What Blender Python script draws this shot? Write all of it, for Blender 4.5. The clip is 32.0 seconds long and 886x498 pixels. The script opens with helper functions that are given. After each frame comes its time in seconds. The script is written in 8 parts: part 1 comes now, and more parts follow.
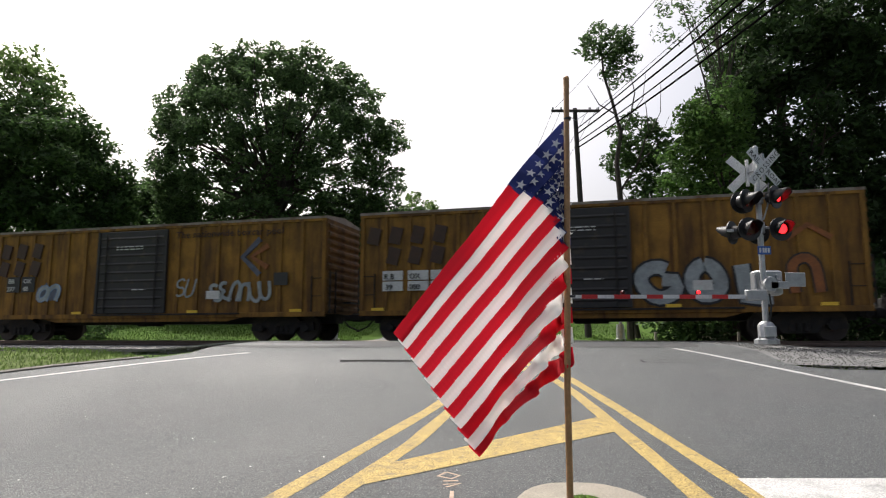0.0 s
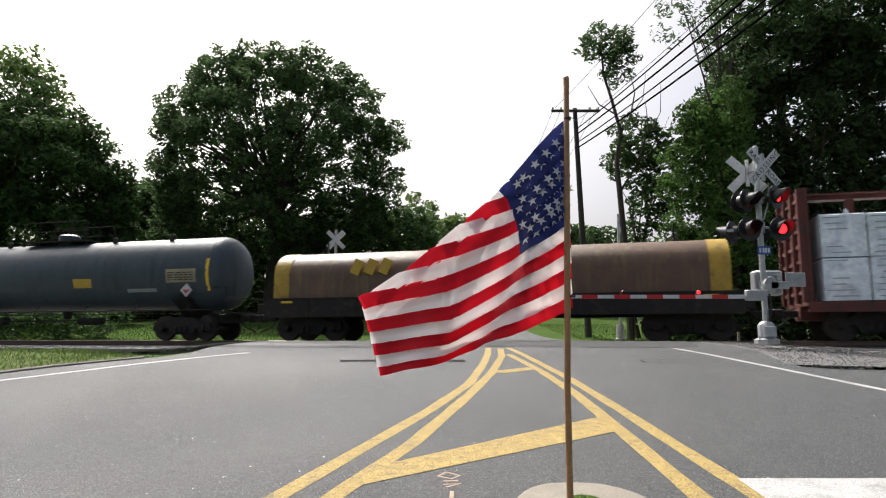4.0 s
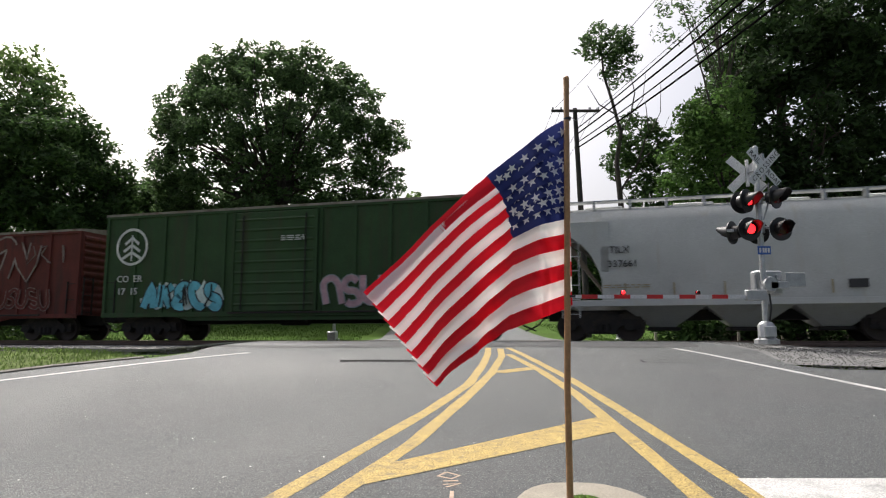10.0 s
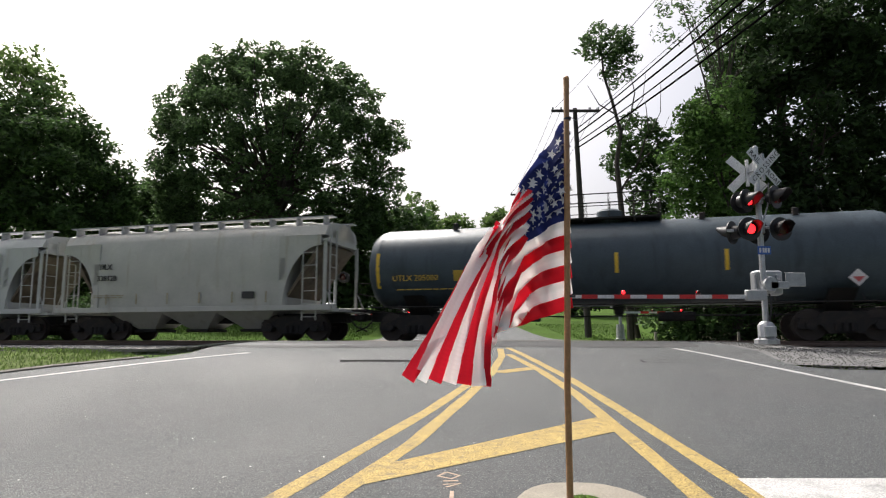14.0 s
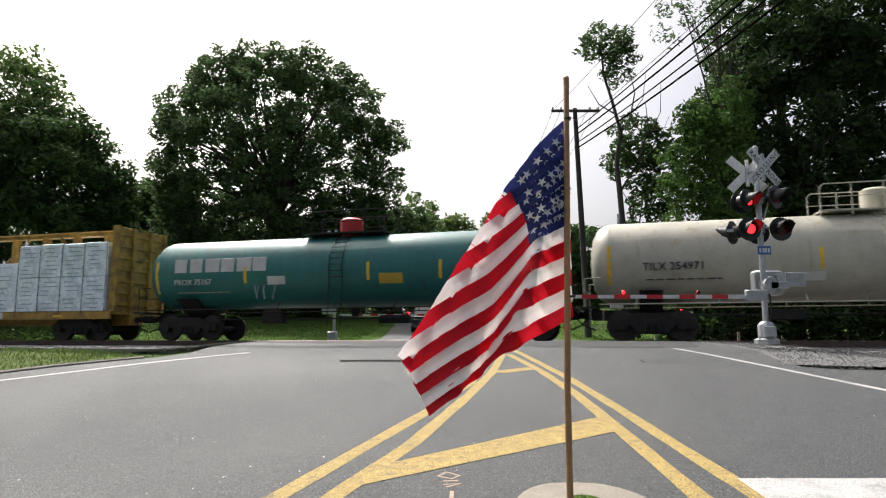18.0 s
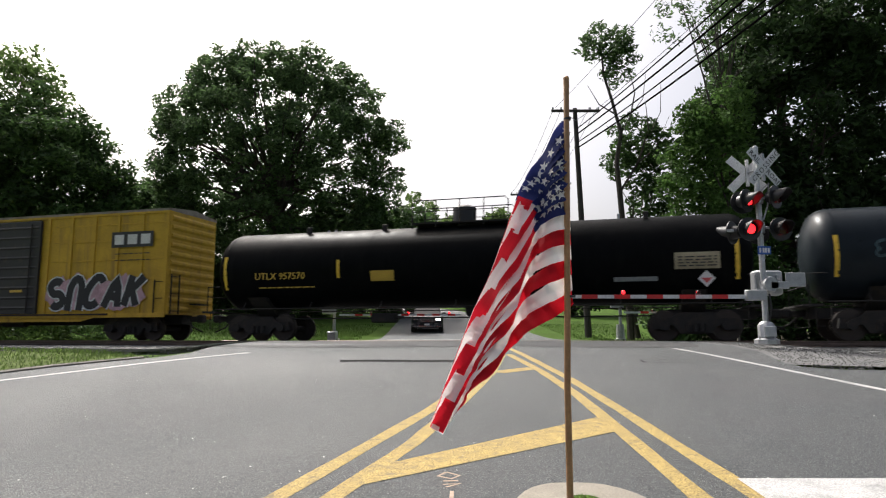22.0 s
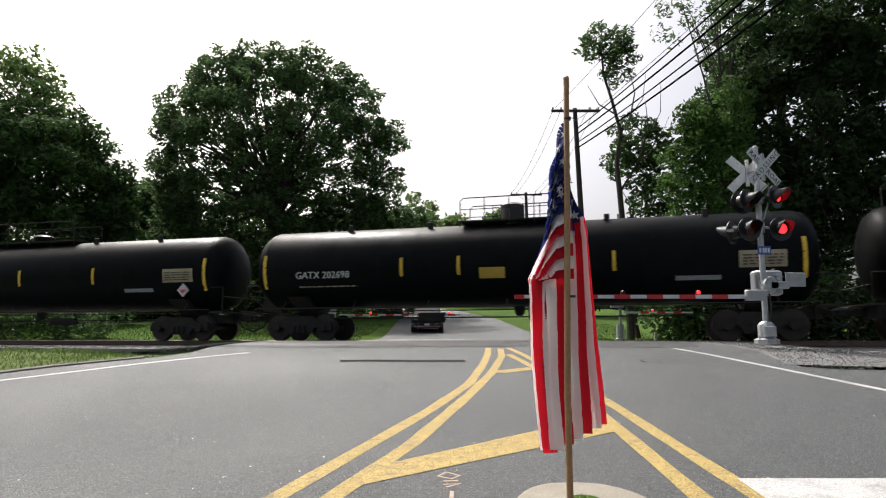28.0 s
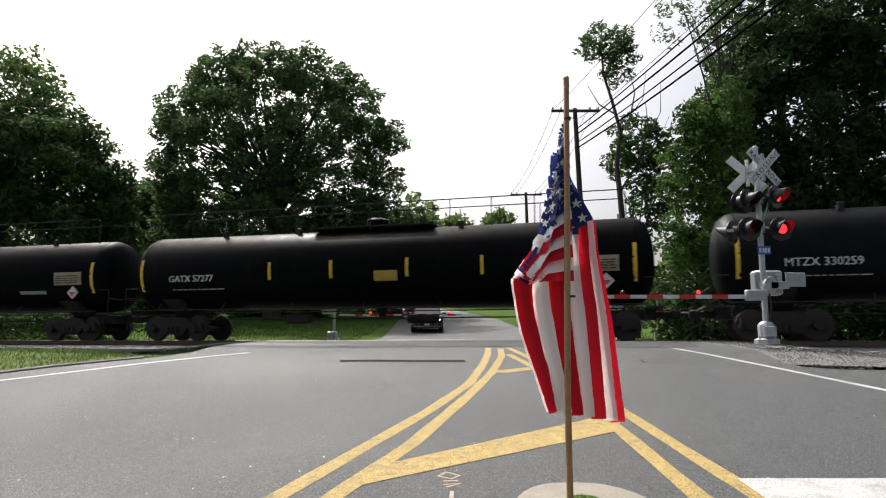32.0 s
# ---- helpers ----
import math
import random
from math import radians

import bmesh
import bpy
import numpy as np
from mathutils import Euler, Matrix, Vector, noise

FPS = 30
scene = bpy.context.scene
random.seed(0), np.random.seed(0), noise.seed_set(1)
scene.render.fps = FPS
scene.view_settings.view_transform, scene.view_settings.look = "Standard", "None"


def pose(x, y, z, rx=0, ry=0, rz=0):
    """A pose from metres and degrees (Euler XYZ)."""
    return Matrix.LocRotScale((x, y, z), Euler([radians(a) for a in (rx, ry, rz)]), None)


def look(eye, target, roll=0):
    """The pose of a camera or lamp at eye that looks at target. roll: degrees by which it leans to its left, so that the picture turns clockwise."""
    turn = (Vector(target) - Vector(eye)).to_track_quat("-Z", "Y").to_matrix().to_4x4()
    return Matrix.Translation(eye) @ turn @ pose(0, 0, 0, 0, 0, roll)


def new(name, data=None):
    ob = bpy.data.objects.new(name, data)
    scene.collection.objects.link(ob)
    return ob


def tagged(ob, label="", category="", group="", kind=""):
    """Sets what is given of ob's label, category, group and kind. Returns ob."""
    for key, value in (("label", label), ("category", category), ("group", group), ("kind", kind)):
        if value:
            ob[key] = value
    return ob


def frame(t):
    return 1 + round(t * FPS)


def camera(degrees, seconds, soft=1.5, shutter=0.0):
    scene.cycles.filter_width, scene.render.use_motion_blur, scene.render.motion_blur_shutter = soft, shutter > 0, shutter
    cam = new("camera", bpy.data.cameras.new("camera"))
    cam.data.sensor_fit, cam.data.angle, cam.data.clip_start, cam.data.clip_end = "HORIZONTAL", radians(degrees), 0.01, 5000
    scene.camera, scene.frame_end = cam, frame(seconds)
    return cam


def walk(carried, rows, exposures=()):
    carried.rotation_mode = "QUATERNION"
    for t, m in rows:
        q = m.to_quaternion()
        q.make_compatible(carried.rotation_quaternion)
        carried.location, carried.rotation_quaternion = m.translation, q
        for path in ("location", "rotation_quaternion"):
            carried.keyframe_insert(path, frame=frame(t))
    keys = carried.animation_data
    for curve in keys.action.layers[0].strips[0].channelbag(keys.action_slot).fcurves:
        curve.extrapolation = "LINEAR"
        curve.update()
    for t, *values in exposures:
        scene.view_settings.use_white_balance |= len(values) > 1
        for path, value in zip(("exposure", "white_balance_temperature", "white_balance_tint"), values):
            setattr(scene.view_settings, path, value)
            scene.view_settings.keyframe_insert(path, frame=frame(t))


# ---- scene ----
EYE = 1.10
SECONDS = 32.0
cam = camera(67.0, SECONDS, soft=1.15, shutter=0.12)
CAM_POSE = pose(0, 0, EYE, 90 + 7.645, 0, 0)
walk(cam, [(0.0, CAM_POSE), (SECONDS, CAM_POSE)], exposures=[(0.0, 0.37), (SECONDS, 0.37)])

# ---- daylight: hazy bright sky, sun high behind the track on the left ----
SUN_ELEVATION, SUN_AZIMUTH = 51.0, -30.0
world = bpy.data.worlds.new("hazy_sky")
scene.world = world
world.use_nodes = True
wn = world.node_tree.nodes
sky = wn.new("ShaderNodeTexSky")
sky.sky_type = "NISHITA"
sky.sun_disc = False
sky.sun_elevation = radians(SUN_ELEVATION)
sky.sun_rotation = radians(SUN_AZIMUTH)
sky.air_density = 0.7
sky.dust_density = 8.5
sky.ozone_density = 0.4
wn["Background"].inputs["Strength"].default_value = 0.15
haze = wn.new("ShaderNodeHueSaturation")  # thin bright cloud takes the blue out of the sky
haze.inputs["Saturation"].default_value = 0.7
haze.inputs["Value"].default_value = 1.04
world.node_tree.links.new(sky.outputs["Color"], haze.inputs["Color"])
world.node_tree.links.new(haze.outputs["Color"], wn["Background"].inputs["Color"])
sun_data = bpy.data.lights.new("sun", "SUN")
sun_data.energy = 3.2
sun_data.angle = radians(0.6)
sun_data.color = (1.0, 0.985, 0.95)
sun = new("sun", sun_data)
az, el = radians(SUN_AZIMUTH), radians(SUN_ELEVATION)
TO_SUN = Vector((math.sin(az) * math.cos(el), math.cos(az) * math.cos(el), math.sin(el)))
sun.matrix_world = look(TO_SUN * 60, (0, 0, 0))


# ---- materials ----
def mat(name, col, rough=0.6, metal=0.0, var=0.2, scale=2.0, fine=40.0, bump=0.12, stain=None, stain_amount=0.45,
        streak=False, rust=None, rust_amount=0.4, rand=0.0, island=0.0, spec=0.5, fine_var=0.12, speck=0.0):
    m = bpy.data.materials.new(name)
    m.use_nodes = True
    nt = m.node_tree
    n, ln = nt.nodes, nt.links
    b = n["Principled BSDF"]
    b.inputs["Metallic"].default_value = metal
    b.inputs["Specular IOR Level"].default_value = spec
    tc = n.new("ShaderNodeTexCoord")
    src = tc.outputs["Object"]

    def noise_node(sc, detail=5, vec=src):
        q = n.new("ShaderNodeTexNoise")
        q.inputs["Scale"].default_value = sc
        q.inputs["Detail"].default_value = detail
        q.inputs["Roughness"].default_value = 0.6
        ln.new(vec, q.inputs["Vector"])
        return q.outputs["Fac"]

    def ramp(fac, lo, hi, a, c):
        r = n.new("ShaderNodeMapRange")
        r.inputs["From Min"].default_value = lo
        r.inputs["From Max"].default_value = hi
        r.inputs["To Min"].default_value = a
        r.inputs["To Max"].default_value = c
        ln.new(fac, r.inputs["Value"])
        return r.outputs["Result"]

    def math_node(op, x, y):
        q = n.new("ShaderNodeMath")
        q.operation = op
        for i, val in enumerate((x, y)):
            if isinstance(val, (int, float)):
                q.inputs[i].default_value = val
            else:
                ln.new(val, q.inputs[i])
        return q.outputs[0]

    big = noise_node(scale)
    small = noise_node(fine, 3)
    value = math_node("MULTIPLY", ramp(big, 0.3, 0.7, 1 - var, 1 + var), ramp(small, 0.36, 0.64, 1 - fine_var, 1 + fine_var))
    if rand:
        oi = n.new("ShaderNodeObjectInfo")
        value = math_node("MULTIPLY", value, ramp(oi.outputs["Random"], 0, 1, 1 - rand, 1 + rand))
    if island:
        ge = n.new("ShaderNodeNewGeometry")
        value = math_node("MULTIPLY", value, ramp(ge.outputs["Random Per Island"], 0, 1, 1 - island, 1 + island))
    hs = n.new("ShaderNodeHueSaturation")
    hs.inputs["Color"].default_value = (*col, 1)
    ln.new(value, hs.inputs["Value"])
    colour = hs.outputs["Color"]
    if stain:
        vec = src
        if streak:
            mp = n.new("ShaderNodeMapping")
            mp.inputs["Scale"].default_value = (3.0, 3.0, 0.28)
            ln.new(src, mp.inputs["Vector"])
            vec = mp.outputs["Vector"]
        s = ramp(noise_node(scale * 0.9, 7, vec), 0.66 - 0.36 * stain_amount, 0.80 - 0.2 * stain_amount, 0, 0.9)
        mx = n.new("ShaderNodeMix")
        mx.data_type = "RGBA"
        ln.new(s, mx.inputs["Factor"])
        ln.new(colour, mx.inputs[6])
        mx.inputs[7].default_value = (*stain, 1)
        colour = mx.outputs[2]
    if rust:
        mp = n.new("ShaderNodeMapping")
        mp.inputs["Location"].default_value = (7.3, 2.1, 5.7)
        mp.inputs["Scale"].default_value = (1.0, 1.0, 0.45)
        ln.new(src, mp.inputs["Vector"])
        s = ramp(noise_node(scale * 0.55, 8, mp.outputs["Vector"]), 0.62 - 0.36 * rust_amount, 0.86 - 0.3 * rust_amount, 0, 0.92)
        mx = n.new("ShaderNodeMix")
        mx.data_type = "RGBA"
        ln.new(s, mx.inputs["Factor"])
        ln.new(colour, mx.inputs[6])
        mx.inputs[7].default_value = (*rust, 1)
        colour = mx.outputs[2]
    if speck:
        mx = n.new("ShaderNodeMix")
        mx.data_type = "RGBA"
        ln.new(ramp(noise_node(fine * 1.6, 2), 0.60, 0.68, 0, speck), mx.inputs["Factor"])
        ln.new(colour, mx.inputs[6])
        mx.inputs[7].default_value = (0.5, 0.5, 0.48, 1)
        colour = mx.outputs[2]
    ln.new(colour, b.inputs["Base Color"])
    ln.new(ramp(big, 0.3, 0.7, max(0.02, rough - 0.1), min(1, rough + 0.1)), b.inputs["Roughness"])
    if bump:
        bp = n.new("ShaderNodeBump")
        bp.inputs["Strength"].default_value = bump
        bp.inputs["Distance"].default_value = 0.02
        ln.new(small, bp.inputs["Height"])
        ln.new(bp.outputs["Normal"], b.inputs["Normal"])
    return m


def glow(name, col, strength):
    m = mat(name, col, 0.3, bump=0)
    b = m.node_tree.nodes["Principled BSDF"]
    b.inputs["Emission Color"].default_value = (*col, 1)
    b.inputs["Emission Strength"].default_value = strength
    return m


def leafy(name, col, translucence=0.45, var=0.35):
    """Leaves and cloth: light comes through as well as off them."""
    m = mat(name, col, 0.62, var=0.15, scale=0.6, fine=9, bump=0, island=var, spec=0.22)
    nt = m.node_tree
    b, out = nt.nodes["Principled BSDF"], nt.nodes["Material Output"]
    tr = nt.nodes.new("ShaderNodeBsdfTranslucent")
    mx = nt.nodes.new("ShaderNodeMixShader")
    mx.inputs[0].default_value = translucence
    nt.links.new(b.inputs["Base Color"].links[0].from_socket, tr.inputs["Color"])
    nt.links.new(b.outputs[0], mx.inputs[1])
    nt.links.new(tr.outputs[0], mx.inputs[2])
    nt.links.new(mx.outputs[0], out.inputs["Surface"])
    return m


M_ASPHALT = mat("asphalt", (0.0415, 0.0472, 0.0500), 0.70, var=0.18, scale=0.45, fine=85, bump=0.8, fine_var=0.85, stain=(0.047, 0.049, 0.053), stain_amount=0.42, spec=0.42, speck=0.65)
M_ASPHALT_DARK = mat("asphalt_apron", (0.036, 0.037, 0.039), 0.85, var=0.15, scale=0.8, fine=120, bump=0.5, fine_var=0.35)
M_SEAL = mat("tar_seal", (0.018, 0.018, 0.018), 0.9, spec=0.05, var=0.2)
M_YELLOW = mat("yellow_road_paint", (0.35, 0.255, 0.088), 0.75, var=0.2, scale=11, fine=90, bump=0.5, fine_var=0.5, stain=(0.16, 0.13, 0.08), stain_amount=0.36, spec=0.25)
M_WHITE = mat("white_road_paint", (0.44, 0.44, 0.43), 0.75, var=0.12, scale=5, fine=90, bump=0.5, fine_var=0.3, stain=(0.22, 0.22, 0.215), stain_amount=0.4, spec=0.25)
M_KERB = mat("grimy_kerb_concrete", (0.15, 0.14, 0.12), 0.9, var=0.25, scale=4, fine=80, bump=0.4, fine_var=0.3)
M_CONCRETE = mat("concrete", (0.26, 0.235, 0.19), 0.85, var=0.18, scale=4, fine=120, bump=0.4, fine_var=0.25)
M_BALLAST = mat("ballast_stone", (0.115, 0.115, 0.112), 0.9, var=0.2, scale=1.2, fine=30, island=0.15, bump=0.3, spec=0.2)
M_BALLAST_BED = mat("ballast_bed", (0.13, 0.13, 0.127), 0.95, var=0.3, scale=4, fine=40, bump=0.35, fine_var=0.5)
M_SOIL = mat("grassy_soil", (0.054, 0.096, 0.019), 0.95, var=0.3, scale=0.35, fine=14, bump=0.5, fine_var=0.4, spec=0.03)
M_GRASS = leafy("grass_blade", (0.068, 0.125, 0.023), 0.35, 0.4)
M_GRASS_DRY = leafy("dry_grass_blade", (0.105, 0.16, 0.042), 0.35, 0.6)
M_VERGE = mat("patchy_verge_soil", (0.085, 0.115, 0.035), 0.95, var=0.35, scale=1.6, fine=30, bump=0.8, fine_var=0.5, spec=0.05)
M_STEEL_RAIL = mat("rail_steel", (0.16, 0.12, 0.1), 0.45, metal=0.8, var=0.2, scale=6)
M_TIE = mat("creosoted_timber", (0.06, 0.045, 0.035), 0.9, var=0.3, scale=5, rand=0.3)
M_PANEL = mat("rubber_crossing_panel", (0.05, 0.05, 0.05), 0.8, var=0.2, rand=0.2)
M_GALV = mat("galvanised_steel", (0.38, 0.39, 0.40), 0.45, metal=0.6, var=0.18, scale=6, fine=50, bump=0.05)
M_ALU = mat("weathered_aluminium", (0.46, 0.47, 0.48), 0.4, metal=0.6, var=0.15, scale=7, bump=0.05)
M_BLACK = mat("black_paint", (0.012, 0.012, 0.013), 0.4, var=0.3, bump=0.05)
M_SIGN_WHITE = mat("reflective_white", (0.62, 0.63, 0.64), 0.5, var=0.08, scale=6, stain=(0.45, 0.45, 0.44), stain_amount=0.2)
M_SIGN_BLACK = mat("sign_letter_black", (0.015, 0.015, 0.015), 0.5)
M_SIGN_BLUE = mat("blue_plate", (0.03, 0.1, 0.35), 0.5)
M_RED_PAINT = mat("red_reflective", (0.5, 0.02, 0.02), 0.5, var=0.1)
M_LENS_ON = glow("lit_red_lens", (1.0, 0.015, 0.02), 3.2)
M_LENS_OFF = mat("dark_red_lens", (0.05, 0.008, 0.008), 0.15, bump=0)
M_POLE_WOOD = mat("weathered_pole_wood", (0.045, 0.04, 0.035), 0.9, var=0.3, scale=3, streak=True, stain=(0.09, 0.08, 0.07))
M_STICK = mat("varnished_pine", (0.36, 0.2, 0.09), 0.5, var=0.2, scale=4, fine=60, streak=True, stain=(0.24, 0.12, 0.05), bump=0.1)
M_WIRE = mat("black_cable", (0.006, 0.006, 0.006), 0.95, bump=0, spec=0.0)
M_BARK = mat("bark", (0.06, 0.05, 0.04), 0.95, var=0.3, scale=4, fine=20, bump=0.8)
M_LEAF = leafy("oak_leaf", (0.078, 0.130, 0.050), 0.5, 0.5)
M_LEAF_DARK = leafy("dark_leaf", (0.06, 0.11, 0.034), 0.4, 0.5)
M_LEAF_VINE = leafy("vine_leaf", (0.09, 0.17, 0.042), 0.48, 0.45)
M_LEAF_WOOD = leafy("woodland_leaf", (0.04, 0.073, 0.025), 0.42, 0.55)
M_LEAF_FAR = leafy("distant_leaf", (0.13, 0.2, 0.06), 0.45, 0.35)
M_GLASS_DARK = mat("tinted_glass", (0.01, 0.012, 0.014), 0.05, bump=0)
M_CAR_PAINT = mat("dark_metallic_paint", (0.02, 0.022, 0.026), 0.25, metal=0.3, var=0.05, bump=0)
M_CHROME = mat("chrome", (0.6, 0.6, 0.62), 0.15, metal=1.0, bump=0)
M_TYRE = mat("tyre_rubber", (0.015, 0.015, 0.015), 0.85)
M_HEADLIGHT = glow("headlight", (1.0, 0.97, 0.9), 3.0)
M_UNDER = mat("grimy_underframe", (0.018, 0.016, 0.015), 0.85, var=0.35, scale=4, stain=(0.05, 0.035, 0.025), stain_amount=0.4)
M_WHEEL = mat("wheel_steel", (0.05, 0.04, 0.035), 0.6, metal=0.5, var=0.3, scale=5)
M_LETTER_WHITE = mat("stencil_white", (0.6, 0.6, 0.58), 0.6, var=0.1, fine=30)
M_LETTER_YELLOW = mat("stencil_yellow", (0.55, 0.36, 0.05), 0.6, var=0.1)
M_LETTER_DARK = mat("stencil_black", (0.03, 0.03, 0.03), 0.6)
M_YELLOW_BAR = mat("reflective_yellow", (0.75, 0.48, 0.04), 0.5, var=0.1)
# near-black ground colour that holds the shade under the trees
M_WOOD_SHADE = mat("leaf_litter", (0.026, 0.024, 0.015), 0.95, var=0.3, scale=1.5, fine=20, bump=0.8, fine_var=0.5, spec=0.03)
M_TAN_BAR = mat("faded_tan_plate", (0.35, 0.3, 0.2), 0.6)
M_SPRAY_WHITE = mat("spray_white", (0.55, 0.57, 0.57), 0.7, var=0.25, scale=3)
M_SPRAY_BLACK = mat("spray_black", (0.02, 0.02, 0.022), 0.7, var=0.3)
M_SPRAY_CYAN = mat("spray_cyan", (0.12, 0.42, 0.52), 0.7, var=0.3, scale=3)
M_SPRAY_BLUE = mat("spray_blue", (0.2, 0.32, 0.5), 0.7, var=0.3, scale=3)
M_SPRAY_GREEN = mat("spray_green", (0.35, 0.45, 0.12), 0.7, var=0.3, scale=3)
M_SPRAY_PINK = mat("spray_pink", (0.45, 0.28, 0.32), 0.7, var=0.3, scale=3)
M_SPRAY_PURPLE = mat("spray_purple", (0.2, 0.12, 0.18), 0.7, var=0.3, scale=3)
M_SPRAY_GREY = mat("spray_grey", (0.28, 0.31, 0.32), 0.7, var=0.3, scale=3)
M_PLACARD = mat("white_placard", (0.6, 0.58, 0.58), 0.5, var=0.1)
M_PLACARD_RED = mat("red_placard", (0.5, 0.08, 0.08), 0.5)
M_WRAP = mat("plastic_lumber_wrap", (0.82, 0.89, 0.95), 0.35, var=0.22, scale=2.2, fine=7, bump=1.0, fine_var=0.14, stain=(0.60, 0.70, 0.78), stain_amount=0.45)
M_WRAP_INK = mat("printed_wrap_ink", (0.34, 0.39, 0.44), 0.5)
M_STRAP = mat("black_strap", (0.03, 0.03, 0.035), 0.6)
M_WOOD_NEW = mat("new_lumber", (0.5, 0.36, 0.2), 0.8, var=0.2, scale=4)


# ---- building kit ----
class Shape:
    """Vertices and faces of one mesh, put together from simple solids."""

    def __init__(self):
        self.v, self.f = [], []

    def add(self, verts, faces):
        k = len(self.v)
        self.v += [tuple(p) for p in verts]
        self.f += [tuple(i + k for i in q) for q in faces]
        return self

    def box(self, x0, x1, y0, y1, z0, z1, c=0.0):
        if c <= 0:
            return self.add([(x, y, z) for z in (z0, z1) for y in (y0, y1) for x in (x0, x1)],
                            [(0, 2, 3, 1), (4, 5, 7, 6), (0, 1, 5, 4), (2, 6, 7, 3), (0, 4, 6, 2), (1, 3, 7, 5)])
        ring = lambda z, d: [(x0 + c + d, y0 + d, z), (x1 - c - d, y0 + d, z), (x1 - d, y0 + c + d, z), (x1 - d, y1 - c - d, z),
                             (x1 - c - d, y1 - d, z), (x0 + c + d, y1 - d, z), (x0 + d, y1 - c - d, z), (x0 + d, y0 + c + d, z)]
        return self.loft([ring(z0, c), ring(z0 + c, 0), ring(z1 - c, 0), ring(z1, c)])

    def loft(self, rings, caps=True, closed=True):
        n = len(rings[0])
        verts = [p for r in rings for p in r]
        faces = []
        for i in range(len(rings) - 1):
            for j in range(n if closed else n - 1):
                a, b = i * n + j, i * n + (j + 1) % n
                faces.append((a, b, b + n, a + n))
        if caps:
            faces.append(tuple(range(n - 1, -1, -1)))
            faces.append(tuple(range((len(rings) - 1) * n, len(rings) * n)))
        return self.add(verts, faces)

    def tube(self, points, radii, n=8):
        """A tapered round bar through points."""
        rings = []
        pts = [Vector(p) for p in points]
        if not hasattr(radii, "__len__"):
            radii = [radii] * len(pts)
        for i, p in enumerate(pts):
            d = (pts[min(i + 1, len(pts) - 1)] - pts[max(i - 1, 0)])
            d = d.normalized() if d.length > 1e-9 else Vector((0, 0, 1))
            side = d.cross(Vector((0, 0, 1)) if abs(d.z) < 0.9 else Vector((0, 1, 0))).normalized()
            up = side.cross(d)
            rings.append([p + radii[i] * (math.cos(2 * math.pi * j / n) * side + math.sin(2 * math.pi * j / n) * up) for j in range(n)])
        return self.loft(rings)

    def prism_y(self, pts, y0, y1):
        """An outline in x and z, pulled from y0 to y1."""
        return self.loft([[(x, y0, z) for x, z in pts], [(x, y1, z) for x, z in pts]])

    def prism_x(self, pts, x0, x1):
        return self.loft([[(x0, y, z) for y, z in pts], [(x1, y, z) for y, z in pts]])

    def mesh(self, name, material, smooth=35):
        me = bpy.data.meshes.new(name)
        me.from_pydata(self.v, [], self.f)
        me.materials.append(material)
        if smooth:
            me.shade_smooth()
            me.set_sharp_from_angle(angle=radians(smooth))
        me.update()
        return me


def part(name, shape, material, parent, label="", at=None, smooth=35):
    """One mesh object under a thing or a part; shape is a Shape or a finished mesh."""
    me = shape.mesh(name, material, smooth) if isinstance(shape, Shape) else shape
    ob = new(name, me)
    ob.parent = parent
    if at is not None:
        ob.matrix_basis = at if isinstance(at, Matrix) else Matrix.Translation(at)
    if label:
        ob["label"] = label
    return ob


def thing(name, label, category, at=None, group="", kind=""):
    ob = new(name)
    ob.empty_display_size = 0.3
    if at is not None:
        ob.matrix_basis = at if isinstance(at, Matrix) else Matrix.Translation(at)
    return tagged(ob, label, category, group, kind)


def solid(name, shape, material, label, category, at=None, kind="", smooth=35, group=""):
    return tagged(part(name, shape, material, None, "", at, smooth), label, category, group, kind)


def lettering(words, size, material, parent, at, name="lettering", spread=1.0, thin=0.004):
    cu = bpy.data.curves.new("words", "FONT")
    cu.body = words
    cu.size = size
    cu.extrude = thin
    cu.space_character = spread
    cu.resolution_u = 2
    tmp = bpy.data.objects.new("words", cu)
    me = bpy.data.meshes.new_from_object(tmp)
    bpy.data.objects.remove(tmp)
    bpy.data.curves.remove(cu)
    me.materials.clear()
    me.materials.append(material)
    return part(name, me, material, parent, "", at)


# ---- the lie of the land ----
def rise(y):
    """Height of the road along its line: it climbs to the crossing and on up the hill beyond."""
    if y < 12:
        return 0.02 + 0.063 * y
    if y < 20:
        return 0.776 + 0.063 * (y - 12) - 0.063 * (y - 12) ** 2 / 16
    if y < 29:
        return 1.028
    if y < 40:
        return 1.028 + 0.00345 * (y - 29) ** 2
    if y < 110:
        return 1.445 + 0.0759 * (y - 40)
    return 6.758


TRACK_TURN = -15.6
TH = radians(15.6)
ALONG = Vector((math.cos(TH), -math.sin(TH), 0))
ACROSS = Vector((math.sin(TH), math.cos(TH), 0))
TRACK = Vector((0.4034, 23.5447, 0))
RAIL_TOP = 1.04


def on_track(s, n=0.0, z=RAIL_TOP):
    p = TRACK + ALONG * s + ACROSS * n
    return Vector((p.x, p.y, z))


def sheet(xs, ys, lift=0.0):
    """A strip of ground that follows the land."""
    g = Shape()
    g.v = [(x, y, rise(y) + lift) for y in ys for x in xs]
    n = len(xs)
    g.f = [(j * n + i, j * n + i + 1, (j + 1) * n + i + 1, (j + 1) * n + i) for j in range(len(ys) - 1) for i in range(n - 1)]
    return g


